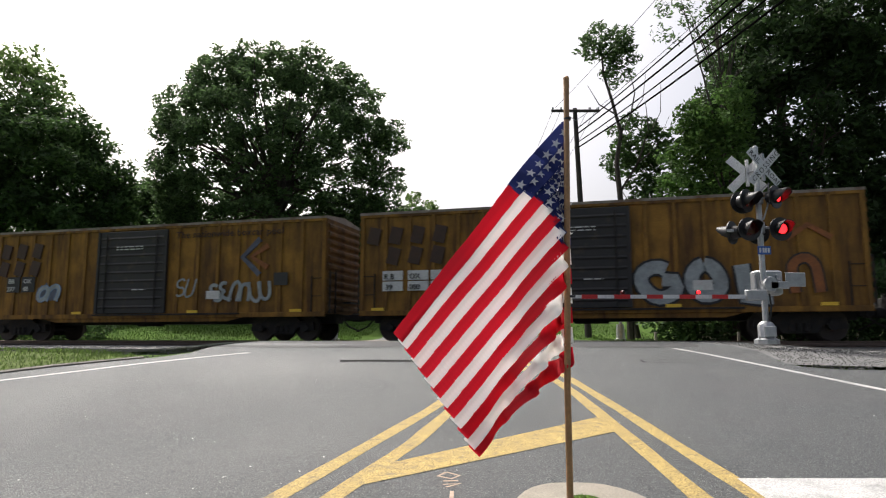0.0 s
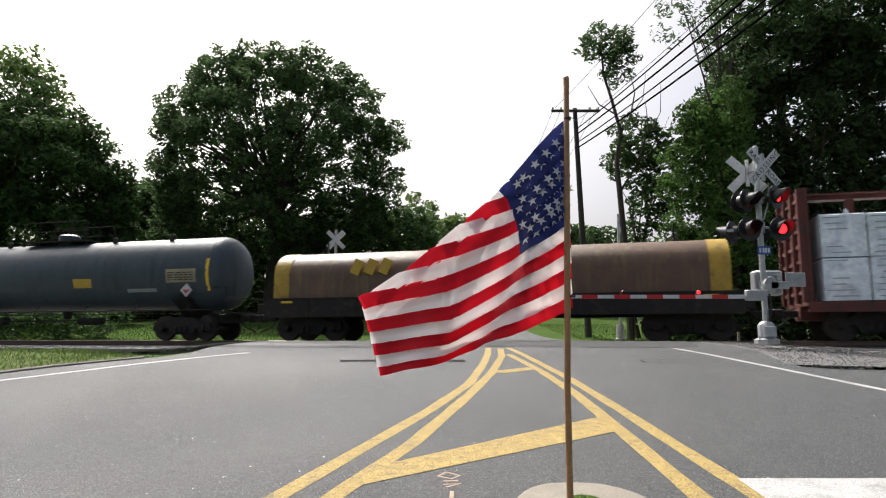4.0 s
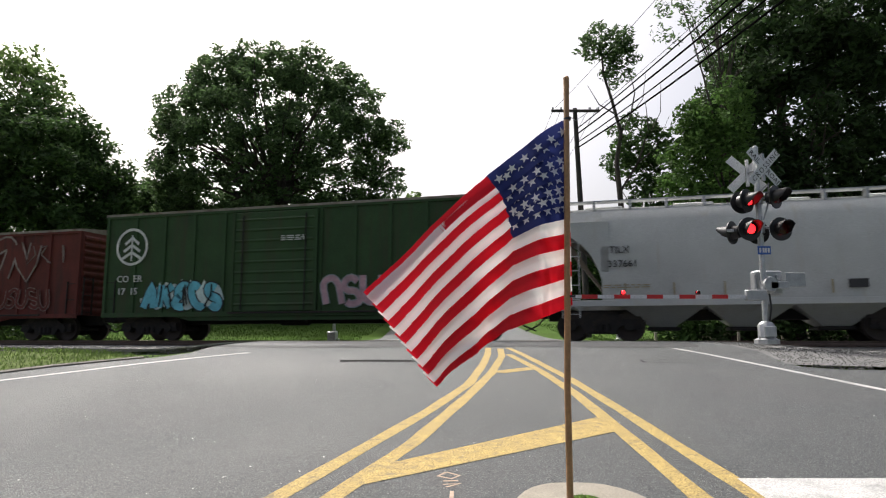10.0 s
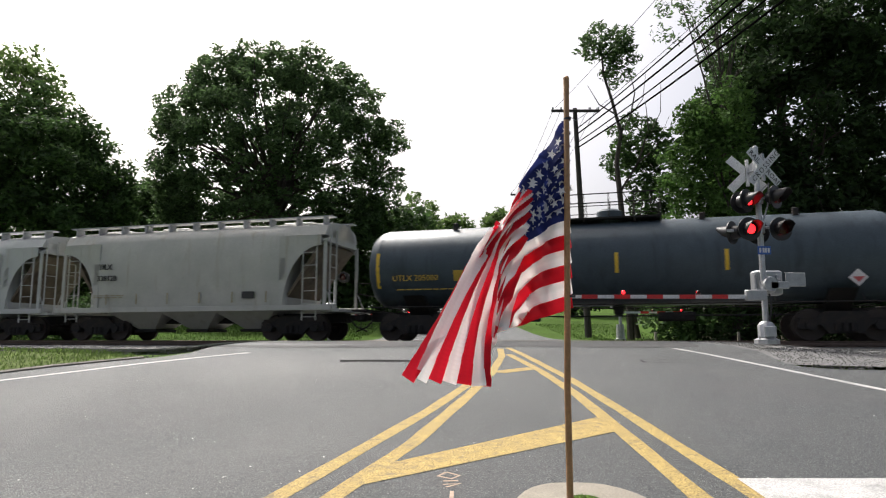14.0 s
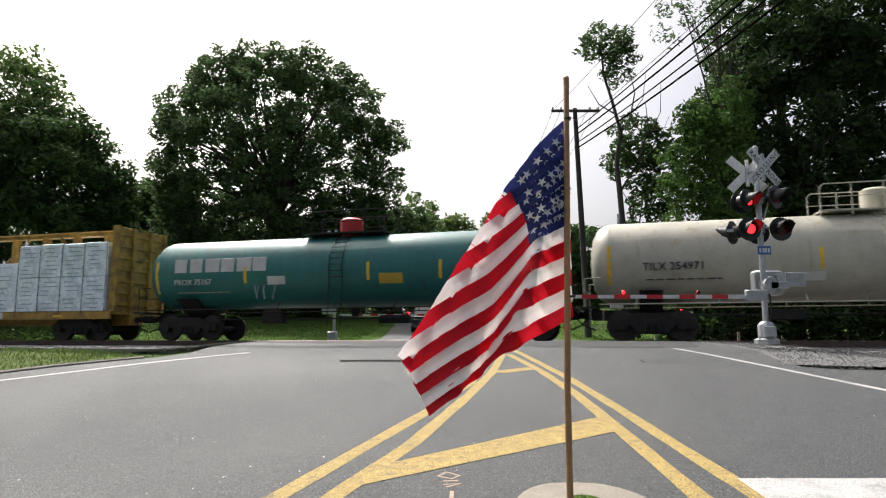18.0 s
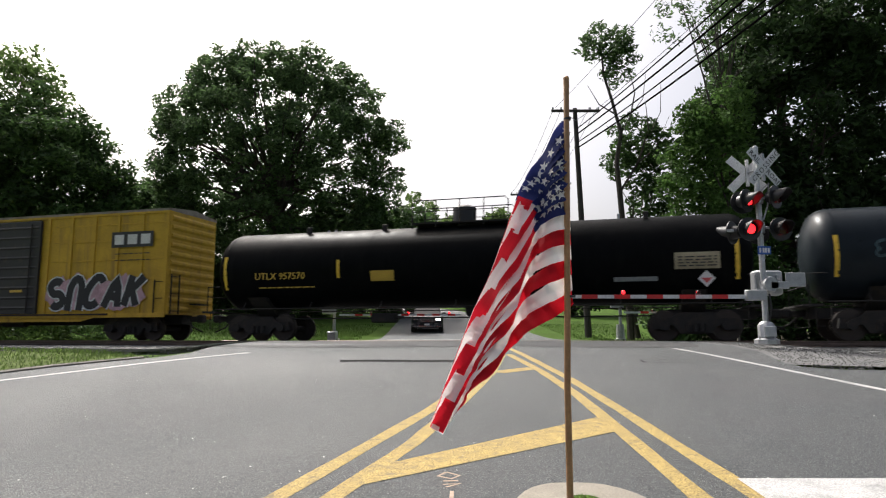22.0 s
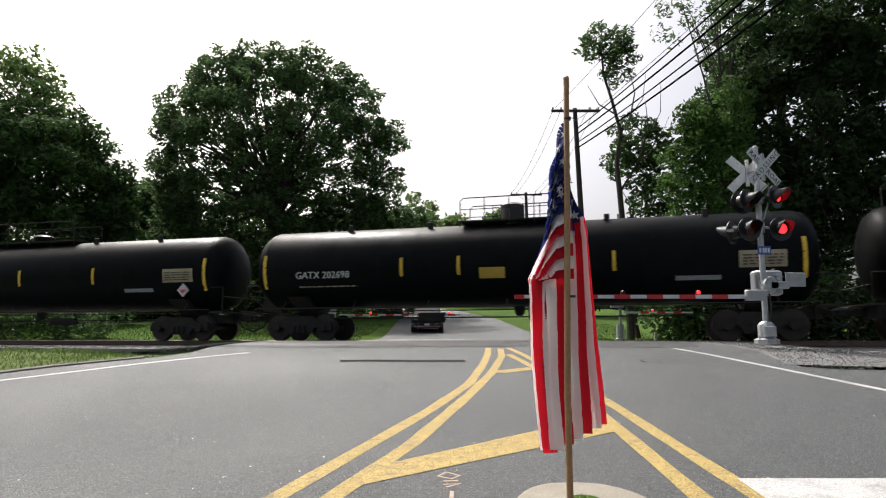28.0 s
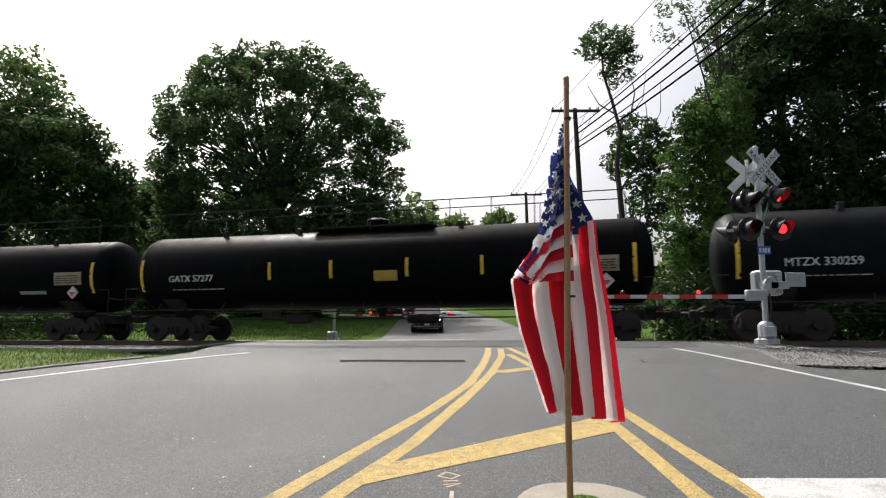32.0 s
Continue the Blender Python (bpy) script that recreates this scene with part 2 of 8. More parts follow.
def smooth(a, b, x):
    t = min(1.0, max(0.0, (x - a) / (b - a)))
    return t * t * (3 - 2 * t)


def land(x, y):
    z = rise(max(y, -12.0))
    shoulder = max(smooth(-5.4, -7.2, x), smooth(7.6, 9.5, x)) * smooth(13.0, 16.5, y)
    z -= 0.17 * shoulder * smooth(40, 31, y)
    far = smooth(20, 48, abs(x))
    return z * (1 - far) + 0.87 * far


# ---- ground, road and markings ----
YS = [-80, -40, -12, -4, 0, 2, 4, 6, 8, 9, 10, 11, 12, 13, 14, 15, 16, 17, 18, 19, 20, 22, 24, 26, 28, 29, 30, 31, 32, 33, 34, 35, 36, 37, 38, 39,
      40, 44, 48, 54, 60, 70, 80, 90, 100, 110, 130, 180, 300, 1500]
XS = [-1500, -700, -300, -120, -60, -48, -40, -32, -26, -20, -16, -12, -9, -7.2, -6.3, -5.4, -4, 0, 4, 7.6, 8.5, 9.5, 12, 16, 20, 26, 32, 40, 48, 60, 120, 300, 700, 1500]
g = Shape()
under = lambda x, y: 0.14 if (x - TRACK.x) * ACROSS.x + (y - TRACK.y) * ACROSS.y < 2.0 else 0.03
g.v = [(x, y, land(x, y) - under(x, y)) for y in YS for x in XS]
g.f = [(j * len(XS) + i, j * len(XS) + i + 1, (j + 1) * len(XS) + i + 1, (j + 1) * len(XS) + i) for j in range(len(YS) - 1) for i in range(len(XS) - 1)]
solid("ground", g, M_SOIL, "mown grass and soil sloping gently up to the railway crossing", "ground", kind="structure")


def lerp_line(rows, y):
    for (y0, *a), (y1, *b) in zip(rows, rows[1:]):
        if y <= y1:
            t = max(0.0, (y - y0) / (y1 - y0))
            return [p + (q - p) * t for p, q in zip(a, b)]
    return rows[-1][1:]


ROAD_EDGES = [(-80, -9.0, 16.0), (6, -7.4, 16.0), (9.0, -6.31, 14.0), (9.4, -6.2, 10.0), (10.0, -6.05, 5.9), (10.4, -5.95, 5.5), (11.3, -5.5, 5.6), (12.1, -5.0, 5.9), (13, -4.85, 6.2), (15, -5.1, 6.6),
              (22, -5.2, 6.9), (26, -4.6, 6.6), (29, -3.5, 5.9), (33.5, -3.15, 5.45), (58, -3.7, 4.6), (80, -6.5, 1.5), (110, -16, -8.5)]


def road_strip(ys, lift, inset=0.0):
    g = Shape()
    for y in ys:
        a, b = lerp_line(ROAD_EDGES, y)
        g.v += [(a + inset + (b - a - 2 * inset) * k / 6, y, rise(max(y, -12.0)) + lift) for k in range(7)]
    g.f = [(j * 7 + i, j * 7 + i + 1, (j + 1) * 7 + i + 1, (j + 1) * 7 + i) for j in range(len(ys) - 1) for i in range(6)]
    return g


near_ys = sorted(set([y for y in YS if y < 20] + [9.4, 10.4, 11.3, 12.1, 20, 20.6]))
far_ys = sorted(set([y for y in YS if 27 < y <= 110] + [33.5, 58]))
solid("road", road_strip(near_ys, 0.0), M_ASPHALT, "worn grey asphalt road leading up to the crossing", "road", kind="structure")
solid("road", road_strip([26.6, 27] + far_ys, 0.004), M_ASPHALT, "grey asphalt road climbing the hill beyond the track", "road", kind="structure")

# dark apron laid against the rails on both sides, following the skewed track
for n0, n1, y_lim in ((-7.3, -1.62, True), (1.62, 4.2, False)):
    g = Shape()
    cols = 14
    for k in range(cols + 1):
        s = -6.2 + 13.6 * k / cols
        for j in range(9):
            p = on_track(s, n0 + (n1 - n0) * j / 8)
            if y_lim and j == 0:
                p = Vector((p.x, 14.75 + 0.25 * math.sin(k * 0.9), 0))
            a, b = lerp_line(ROAD_EDGES, p.y)
            g.v.append((min(max(p.x, a + 0.02), b - 0.02), p.y, rise(p.y) + 0.007))
    g.f = [(k * 9 + j, (k + 1) * 9 + j, (k + 1) * 9 + j + 1, k * 9 + j + 1) for k in range(cols) for j in range(8)]
    solid("crossing_apron", g, M_ASPHALT_DARK, "dark patched asphalt apron beside the rails", "asphalt apron", kind="structure")


def stripe(points, width, lift=0.0025):
    """A painted line on the road through (x, y) points, cut fine enough to lie on it."""
    fine = []
    for (x0, y0), (x1, y1) in zip(points, points[1:]):
        k = max(1, int(math.hypot(x1 - x0, y1 - y0) / 0.35))
        fine += [(x0 + (x1 - x0) * i / k, y0 + (y1 - y0) * i / k) for i in range(k)]
    fine.append(points[-1])
    g = Shape()
    for i, (x, y) in enumerate(fine):
        xa, ya = fine[max(i - 1, 0)]
        xb, yb = fine[min(i + 1, len(fine) - 1)]
        d = math.hypot(xb - xa, yb - ya)
        nx, ny = (yb - ya) / d * width / 2, -(xb - xa) / d * width / 2
        w = 1 + 0.06 * math.sin(i * 1.7)
        for sx in (-1, 1):
            px, py = x + sx * nx * w, y + sx * ny * w
            g.v.append((px, py, rise(py) + lift))
    g.f = [(2 * i, 2 * i + 1, 2 * i + 3, 2 * i + 2) for i in range(len(fine) - 1)]
    return g


def marking(name, points, width, material, label, lift=0.0025):
    return solid(name, stripe(points, width, lift), material, label, "road marking", kind="structure")


YL = "worn yellow painted line on the asphalt"
marking("yellow_line", [(1.38, 14.5), (1.55, 11.2), (1.66, 8.84), (1.69, 6.48), (1.69, 4.97), (1.70, 3.9), (1.7, 2.5)], 0.125, M_YELLOW, YL)
marking("yellow_line", [(1.22, 12.6), (1.41, 9.9), (1.47, 7.58), (1.43, 5.59), (1.38, 3.73), (1.33, 2.6)], 0.125, M_YELLOW, YL)
marking("yellow_line", [(0.97, 14.5), (0.83, 12.6), (0.64, 10.79), (0.32, 8.39), (-0.13, 6.48), (-0.55, 4.97), (-0.9, 3.72), (-1.25, 2.5)], 0.125, M_YELLOW, YL)
marking("yellow_line", [(1.2, 14.2), (1.06, 12.2), (0.69, 9.61), (0.28, 7.45), (-0.22, 5.07), (-0.6, 3.72), (-1.0, 2.4)], 0.125, M_YELLOW, YL)
g = Shape()
for k in range(13):
    q = k / 12
    for (xa, ya), (xb, yb) in (((-0.60, 3.86), (1.40, 5.50)), ((-0.46, 4.36), (1.42, 6.16))):
        x, y = xa + (xb - xa) * q, ya + (yb - ya) * q
        g.v.append((x, y, rise(y) + 0.0038))
g.f = [(2 * k, 2 * k + 2, 2 * k + 3, 2 * k + 1) for k in range(12)]
solid("yellow_hatch", g, M_YELLOW, "broad yellow hatching bar between the double lines", "road marking", kind="structure")
marking("yellow_hatch", [(0.76, 9.62), (1.36, 10.2)], 0.26, M_YELLOW, "short yellow hatching bar at the point of the island", 0.0045)
WL = "white painted edge line of the road"
marking("white_line", [(-3.72, 13.0), (-4.35, 11.9), (-4.89, 10.79), (-5.22, 9.9), (-5.68, 8.72), (-6.3, 6.8)], 0.11, M_WHITE, WL)
marking("white_line", [(4.87, 14.3), (5.03, 9.82), (5.09, 7.84), (5.15, 5.0), (5.2, 2.0)], 0.11, M_WHITE, WL)
marking("white_line", [(-2.66, 30.5), (-2.78, 33.57), (-3.1, 45), (-3.4, 58), (-6.2, 80)], 0.12, M_WHITE, WL)
marking("white_line", [(5.2, 30.5), (5.08, 33.57), (4.7, 45), (4.25, 58), (1.2, 80)], 0.12, M_WHITE, WL)
for dx in (-0.13, 0.13):
    marking("yellow_line", [(1.4 + dx, 31.0), (1.27 + dx, 34), (0.62 + dx, 48), (0.35 + dx, 58), (-2.5 + dx, 80)], 0.12, M_YELLOW, YL)
marking("stop_line", [(-2.6, 31.6), (1.0, 31.6)], 0.6, M_WHITE, "white stop line before the far gate", 0.008)
g = Shape()
for i in range(20):
    x = 1.74 + i * 0.35
    g.v += [(x - 0.03, 3.3, rise(3.3) + 0.003), (x, 4.11, rise(4.11) + 0.003)]
g.f = [(2 * i, 2 * i + 2, 2 * i + 3, 2 * i + 1) for i in range(19)]
solid("crosswalk_bar", g, M_WHITE, "broad white crosswalk bar painted on the asphalt", "road marking", kind="structure")
# saw-cut detector loop sealed with tar
g = stripe([(-1.72, 11.3), (-1.2, 11.36), (-0.4, 11.3), (0.37, 11.33)], 0.34)
solid("detector_loop", g, M_SEAL, "dark tar-sealed patch across the lane", "road marking", kind="structure")
g = stripe([(3.3, 11.1), (4.5, 11.1), (4.45, 11.5), (3.35, 11.5), (3.3, 11.1)], 0.04)
solid("detector_loop", g, M_SEAL, "tar-sealed saw cut in the road", "road marking", kind="structure")
# sprayed survey scribble near the island
g = Shape()
for pts in ([(0.02, 4.25), (-0.03, 4.16), (0.05, 4.1), (0.1, 4.17), (0.02, 4.25)], [(0.0, 4.05), (0.09, 4.06)], [(0.0, 3.98), (0.1, 4.0), (0.02, 3.93)], [(0.05, 3.85), (0.04, 3.6)]):
    q = stripe(pts, 0.022, 0.003)
    g.add(q.v, q.f)
solid("survey_mark", g, mat("faded_orange_spray", (0.36, 0.27, 0.2), 0.8), "faded sprayed survey mark on the asphalt", "road marking", kind="structure")

# pale grit and petals scattered over the lanes
grit = Shape()
rg = random.Random(9)
for k in range(420):
    x, y = rg.gauss(-1.2, 2.6), rg.uniform(3.4, 13.5)
    a, r = rg.uniform(0, 3.1), rg.uniform(0.003, 0.009)
    z = rise(y) + 0.005
    grit.add([(x + r * math.cos(a + q), y + r * math.sin(a + q), z + (0.004 if q < 2 else 0.0)) for q in (0, 1.4, 3.0, 4.5)], [(0, 1, 2, 3)])
solid("road_grit", grit, M_WHITE, "pale grit and petals scattered on the asphalt", "grit", kind="stuff", smooth=0)

# ---- traffic island at the foot of the flag ----
def outline_island(grow, n=40):
    pts = []
    for k in range(n):
        a = 2 * math.pi * k / n
        c, s = math.cos(a), math.sin(a)
        y = 2.9 + (1.02 + grow) * (abs(s) ** 0.9) * (1 if s > 0 else -1) if s > 0 else 2.9 + 3.2 * s
        pts.append((0.72 + (0.44 + grow) * (abs(c) ** 0.75) * (1 if c > 0 else -1), y))
    return pts


def slab(outline, z_low, z_high, chamfer=0.02):
    cx = sum(p[0] for p in outline) / len(outline)
    cy = sum(p[1] for p in outline) / len(outline)
    g = Shape()
    return g.loft([[(x, y, rise(y) + z_low) for x, y in outline], [(x, y, rise(y) + z_high - chamfer) for x, y in outline],
                   [(x + (cx - x) * 0.03, y + (cy - y) * 0.012, rise(y) + z_high) for x, y in outline]])


island = thing("traffic_island", "low concrete traffic island with a grass top", "traffic island", (0.79, 2.9, rise(2.9)))
shift = Matrix.Translation((-0.79, -2.9, -rise(2.9)))
part("kerb", slab(outline_island(0), -0.05, 0.035), M_CONCRETE, island, "rounded pale concrete kerb", shift)
part("grass_top", slab(outline_island(-0.27), 0.0, 0.045, 0.01), M_SOIL, island, "trodden grass", shift)


def quads(name, corners, material, parent=None, label="", category="", kind=""):
    """One mesh of many loose quads from an array of corners (n, 4, 3)."""
    n = len(corners)
    me = bpy.data.meshes.new(name)
    me.vertices.add(n * 4)
    me.vertices.foreach_set("co", np.asarray(corners, dtype=np.float32).ravel())
    me.loops.add(n * 4)
    me.loops.foreach_set("vertex_index", np.arange(n * 4, dtype=np.int32))
    me.polygons.add(n)
    me.polygons.foreach_set("loop_start", np.arange(0, n * 4, 4, dtype=np.int32))
    me.materials.append(material)
    me.update(calc_edges=True)
    me.validate()
    ob = new(name, me)
    ob.parent = parent
    return tagged(ob, label, category, "", kind)


def blades(rng, px, py, pz, height, width):
    n = len(px)
    a = rng.uniform(0, 2 * np.pi, n)
    h = height * rng.uniform(0.4, 1.2, n)
    lean = rng.normal(0, 0.35, (n, 2)) * h[:, None]
    base = np.stack([px, py, pz], 1)
    side = np.stack([np.cos(a), np.sin(a), 0 * a], 1) * width
    tip = base + np.stack([lean[:, 0], lean[:, 1], h], 1)
    return np.stack([base - side, base + side, tip + side * 0.25, tip - side * 0.25], 1)


rng = np.random.default_rng(5)
k = 2600
ang, rad = rng.uniform(0, 2 * np.pi, k), np.sqrt(rng.uniform(0, 1, k))
px, py = 0.72 + 0.15 * rad * np.cos(ang), 3.05 + 0.55 * rad * np.sin(ang)
quads("grass", blades(rng, px, py, np.array([rise(v) + 0.042 for v in py]), 0.02, 0.003), M_GRASS_DRY, None, "short trodden grass on the traffic island", "grass", "stuff")

# ---- grass verge behind the left kerb ----
CURB = [(-9.0, 3.5), (-7.2, 6.6), (-6.2, 9.4), (-5.93, 10.36), (-5.5, 11.25), (-5.2, 11.8)]
BACK = [(-40, 16.5), (-16, 14.4), (-10, 13.9), (-7.6, 13.45), (-6.4, 12.9), (-5.75, 12.2), (-5.2, 11.8)]
kerb_y = lambda x: lerp_line([(a, b) for a, b in CURB], x)[0] if x > -9 else 3.5
back_y = lambda x: lerp_line(BACK, x)[0]
g = Shape()
vx = [-30, -20, -15, -12, -10, -9, -8.1, -7.2, -6.7, -6.2, -6.05, -5.93, -5.7, -5.5, -5.35]
for x in vx:
    a, b = kerb_y(x + 0.0) + 0.05, back_y(x)
    for k in range(9):
        y = a + (b - a) * k / 8
        g.v.append((x - 0.1, y, rise(y) + 0.035 - (0.05 if k == 8 else 0)))
g.f = [(j * 9 + i, (j + 1) * 9 + i, (j + 1) * 9 + i + 1, j * 9 + i + 1) for j in range(len(vx) - 1) for i in range(8)]
solid("verge", g, M_VERGE, "grass verge behind the road kerb", "verge", kind="structure")
kerb = thing("kerb", "weathered grey concrete kerb along the verge", "kerb", (-6.2, 9.4, rise(9.4)), kind="structure")
shift = Matrix.Translation((6.2, -9.4, -rise(9.4)))
for (x0, y0), (x1, y1) in zip(CURB, CURB[1:]):
    g = Shape()
    d = Vector((x1 - x0, y1 - y0, 0)).normalized()
    nn = Vector((-d.y, d.x, 0)) * 0.13
    for t in (0.004, 0.996):
        x, y = x0 + (x1 - x0) * t, y0 + (y1 - y0) * t
        z = rise(y)
        g.v += [(x, y, z - 0.1), (x, y, z + 0.022), (x + nn.x * 0.2, y + nn.y * 0.2, z + 0.034), (x + nn.x, y + nn.y, z + 0.034), (x + nn.x, y + nn.y, z - 0.1)]
    g.f = [(i, i + 1, i + 6, i + 5) for i in range(4)] + [(4, 3, 2, 1, 0), (5, 6, 7, 8, 9)]
    part("kerb_stone", g, M_KERB, kerb, "", shift)
k = 60000
px, py = rng.uniform(-16, -5.3, k), rng.uniform(5.0, 14.6, k)
bare = 0.5 + 0.5 * np.sin(px * 2.3 + 1.1 * np.sin(py * 1.9)) * np.sin(py * 3.1 + 0.8 * np.sin(px * 3.7))
keep = (py > np.array([kerb_y(a) for a in px]) + 0.16) & (py < np.array([back_y(a) for a in px]) - 0.02) & (rng.uniform(0, 1, k) < 0.3 + 0.7 * bare)
px, py = px[keep], py[keep]
quads("grass", blades(rng, px, py, np.array([rise(v) for v in py]) + 0.03, 0.055, 0.007), M_GRASS_DRY, None, "uneven green grass on the verge", "grass", "stuff")
k = 30000
px, py = rng.uniform(-34, 12, k), rng.uniform(27.0, 50, k)
keep = (px < -4.2) | (px > 6.8)
keep &= (px - TRACK.x) * ACROSS.x + (py - TRACK.y) * ACROSS.y > 3.2
px, py = px[keep], py[keep]
quads("grass", blades(rng, px, py, np.array([land(a, b) - 0.03 for a, b in zip(px, py)]), 0.10, 0.022), M_GRASS, None, "lawn grass beyond the railway track", "grass", "stuff")

# dark sheet laid over the grass in place of the wood's shade
g = Shape()
for k in range(25):
    s = 9.5 + 45 * k / 24
    for n in (3.2, 6, 12, 24):
        p = on_track(s, n)
        g.v.append((p.x, p.y, land(p.x, p.y) - 0.015))
g.f = [(k * 4 + j, (k + 1) * 4 + j, (k + 1) * 4 + j + 1, k * 4 + j + 1) for k in range(24) for j in range(3)]
solid("woodland_floor", g, M_WOOD_SHADE, "woodland ground under the trees, coloured dark for shade", "woodland floor", kind="structure")

# ---- ballast beds and stones ----
for s0, s1, n0, n1 in ((-150, -5.3, -8.0, 3.0), (7.4, 120, -11, 3.0)):
    g = Shape()
    cols = 60
    for k in range(cols + 1):
        s = s0 + (s1 - s0) * ((k / cols) ** (0.4 if s0 < -100 else 2.2))
        for j in range(7):
            p = on_track(s, n0 + (n1 - n0) * j / 6)
            if s0 < 0:
                lim = back_y(p.x) - 0.1 if p.x < -5.3 else 11.9 + (p.x + 5.3) * 3
                y = max(p.y, lim)
                x = min(p.x, lerp_line(ROAD_EDGES, y)[0] + 0.05)
            else:
                y = max(p.y, 9.9)
                x = max(p.x, lerp_line(ROAD_EDGES, y)[1] - 0.05)
            g.v.append((x, y, land(x, y) + 0.004))
    g.f = [(k * 7 + j, (k + 1) * 7 + j, (k + 1) * 7 + j + 1, k * 7 + j + 1) for k in range(cols) for j in range(6)]
    solid("ballast_bed", g, M_BALLAST_BED, "grey crushed stone bed beside the track", "ballast", kind="structure")
g = Shape()
cube = [(x, y, z) for z in (-1, 1) for y in (-1, 1) for x in (-1, 1)]
cube_f = [(0, 2, 3, 1), (4, 5, 7, 6), (0, 1, 5, 4), (2, 6, 7, 3), (0, 4, 6, 2), (1, 3, 7, 5)]
rs = random.Random(3)
made = 0
while made < 30000:
    if made % 2:
        x, y = rs.uniform(5.4, 13), rs.uniform(9.85, 20)
        a = lerp_line(ROAD_EDGES, y)[1]
        if x < a + 0.03:
            continue
    else:
        x, y = rs.uniform(-16, -4.9), rs.uniform(11.7, 24)
        if x > lerp_line(ROAD_EDGES, y)[0] - 0.03 or y < back_y(min(x, -5.2)) - 0.05:
            continue
    r = rs.uniform(0.004, 0.010)
    rot = Euler((rs.uniform(0, 3), rs.uniform(0, 3), rs.uniform(0, 3))).to_matrix()
    z = land(x, y) + r * 0.4
    g.add([Vector((x, y, z)) + rot @ Vector((cx * r * rs.uniform(0.6, 1.3), cy * r * rs.uniform(0.6, 1.2), cz * r * rs.uniform(0.5, 1))) for cx, cy, cz in cube], cube_f)
    made += 1
solid("ballast_stones", g, M_BALLAST, "loose grey crushed ballast stones", "ballast", kind="stuff", smooth=0)

# ---- the track: ties, two rails, crossing panels ----
track = thing("railway_track", "single railway track with steel rails on timber ties", "railway track", pose(TRACK.x, TRACK.y, 0, 0, 0, TRACK_TURN), kind="structure")
prof = [(-0.07, 0.885), (0.07, 0.885), (0.07, 0.905), (0.012, 0.925), (0.012, 0.995), (0.036, 1.008), (0.036, 1.036), (0.028, 1.04), (-0.028, 1.04), (-0.036, 1.036), (-0.036, 1.008), (-0.012, 0.995), (-0.012, 0.925), (-0.07, 0.905)]
for n in (-0.755, 0.755):
    part("rail", Shape().prism_x([(y + n, z) for y, z in prof], -800, 800), M_STEEL_RAIL, track, smooth=0)
tie = Shape().box(-0.11, 0.11, -1.3, 1.3, 0.70, 0.885, 0.012).mesh("tie", M_TIE, 0)
for k in range(-70, 71):
    s = k * 0.52
    if -6.6 < s < 7.6:
        continue
    part("tie", tie, M_TIE, track, "", (s, 0, 0))
panel = Shape().box(-1.2, 1.2, -0.655, 0.655, 0.88, 1.034, 0.015).mesh("crossing_panel", M_PANEL, 0)
panel_side = Shape().box(-1.2, 1.2, -0.38, 0.38, 0.88, 1.034, 0.015).mesh("crossing_panel", M_PANEL, 0)
for k in range(6):
    s = -5.5 + k * 2.42
    part("crossing_panel", panel, M_PANEL, track, "", (s, 0, 0))
    for n in (-1.235, 1.235):
        part("crossing_panel", panel_side, M_PANEL, track, "", (s, n, 0))

# ---- crossing signals ----
BLADE = 1.02


def crossbuck(parent, at, words=True):
    """Two crossed white blades; the front blade reads CROSSING, the other RAIL ROAD."""
    up = part("crossbuck", Shape().box(-0.03, 0.03, -0.02, 0.05, -0.3, 0.3), M_GALV, parent, "white crossbuck sign", at)
    blade = Shape().box(-BLADE / 2, BLADE / 2, -0.004, 0.004, -0.095, 0.095, 0.003).mesh("blade", M_SIGN_WHITE, 0)
    a = part("blade", blade, M_SIGN_WHITE, up, "", pose(0, -0.034, 0, 0, -45, 0))
    b = part("blade", blade, M_SIGN_WHITE, up, "", pose(0, -0.024, 0, 0, 45, 0))
    if words:
        for text, turn, xs, front in (("CROSSING", -45, -0.44, -0.043), ("RAIL", 45, -0.47, -0.033), ("ROAD", 45, 0.1, -0.033)):
            m = pose(0, front, 0, 0, turn, 0) @ pose(xs, 0, -0.06, 90, 0, 0)
            lettering(text, 0.165, M_SIGN_BLACK, up, m, spread=1.28 if text == "CROSSING" else 1.0, thin=0.001)
    return up


disc_me = Shape().tube([(0, 0.012, 0), (0, -0.012, 0)], 0.255, 24).mesh("background", M_BLACK)
can_me = Shape().tube([(0, 0.20, 0), (0, 0.17, 0), (0, 0.0, 0)], [0.07, 0.13, 0.155], 16).mesh("lamp_housing", M_BLACK)
hood = Shape()
rings = []
for y, a_max in ((-0.012, 2.6), (-0.16, 2.0), (-0.30, 1.1)):
    outer = [(0.16 * math.sin(a_max * k / 10), y, 0.16 * math.cos(a_max * k / 10)) for k in range(-10, 11)]
    inner = [(x * 0.95, yy, z * 0.95) for x, yy, z in reversed(outer)]
    rings.append(outer + inner)
hood.loft(rings)
hood_me = hood.mesh("visor", M_BLACK)
lens_on = Shape().tube([(0, -0.006, 0), (0, -0.012, 0), (0, -0.028, 0)], [0.108, 0.106, 0.07], 20).mesh("lit_face", M_LENS_ON)
lens_off = Shape().tube([(0, 0.006, 0), (0, 0.012, 0), (0, 0.028, 0)], [0.13, 0.128, 0.08], 20).mesh("dark_face", M_LENS_OFF)
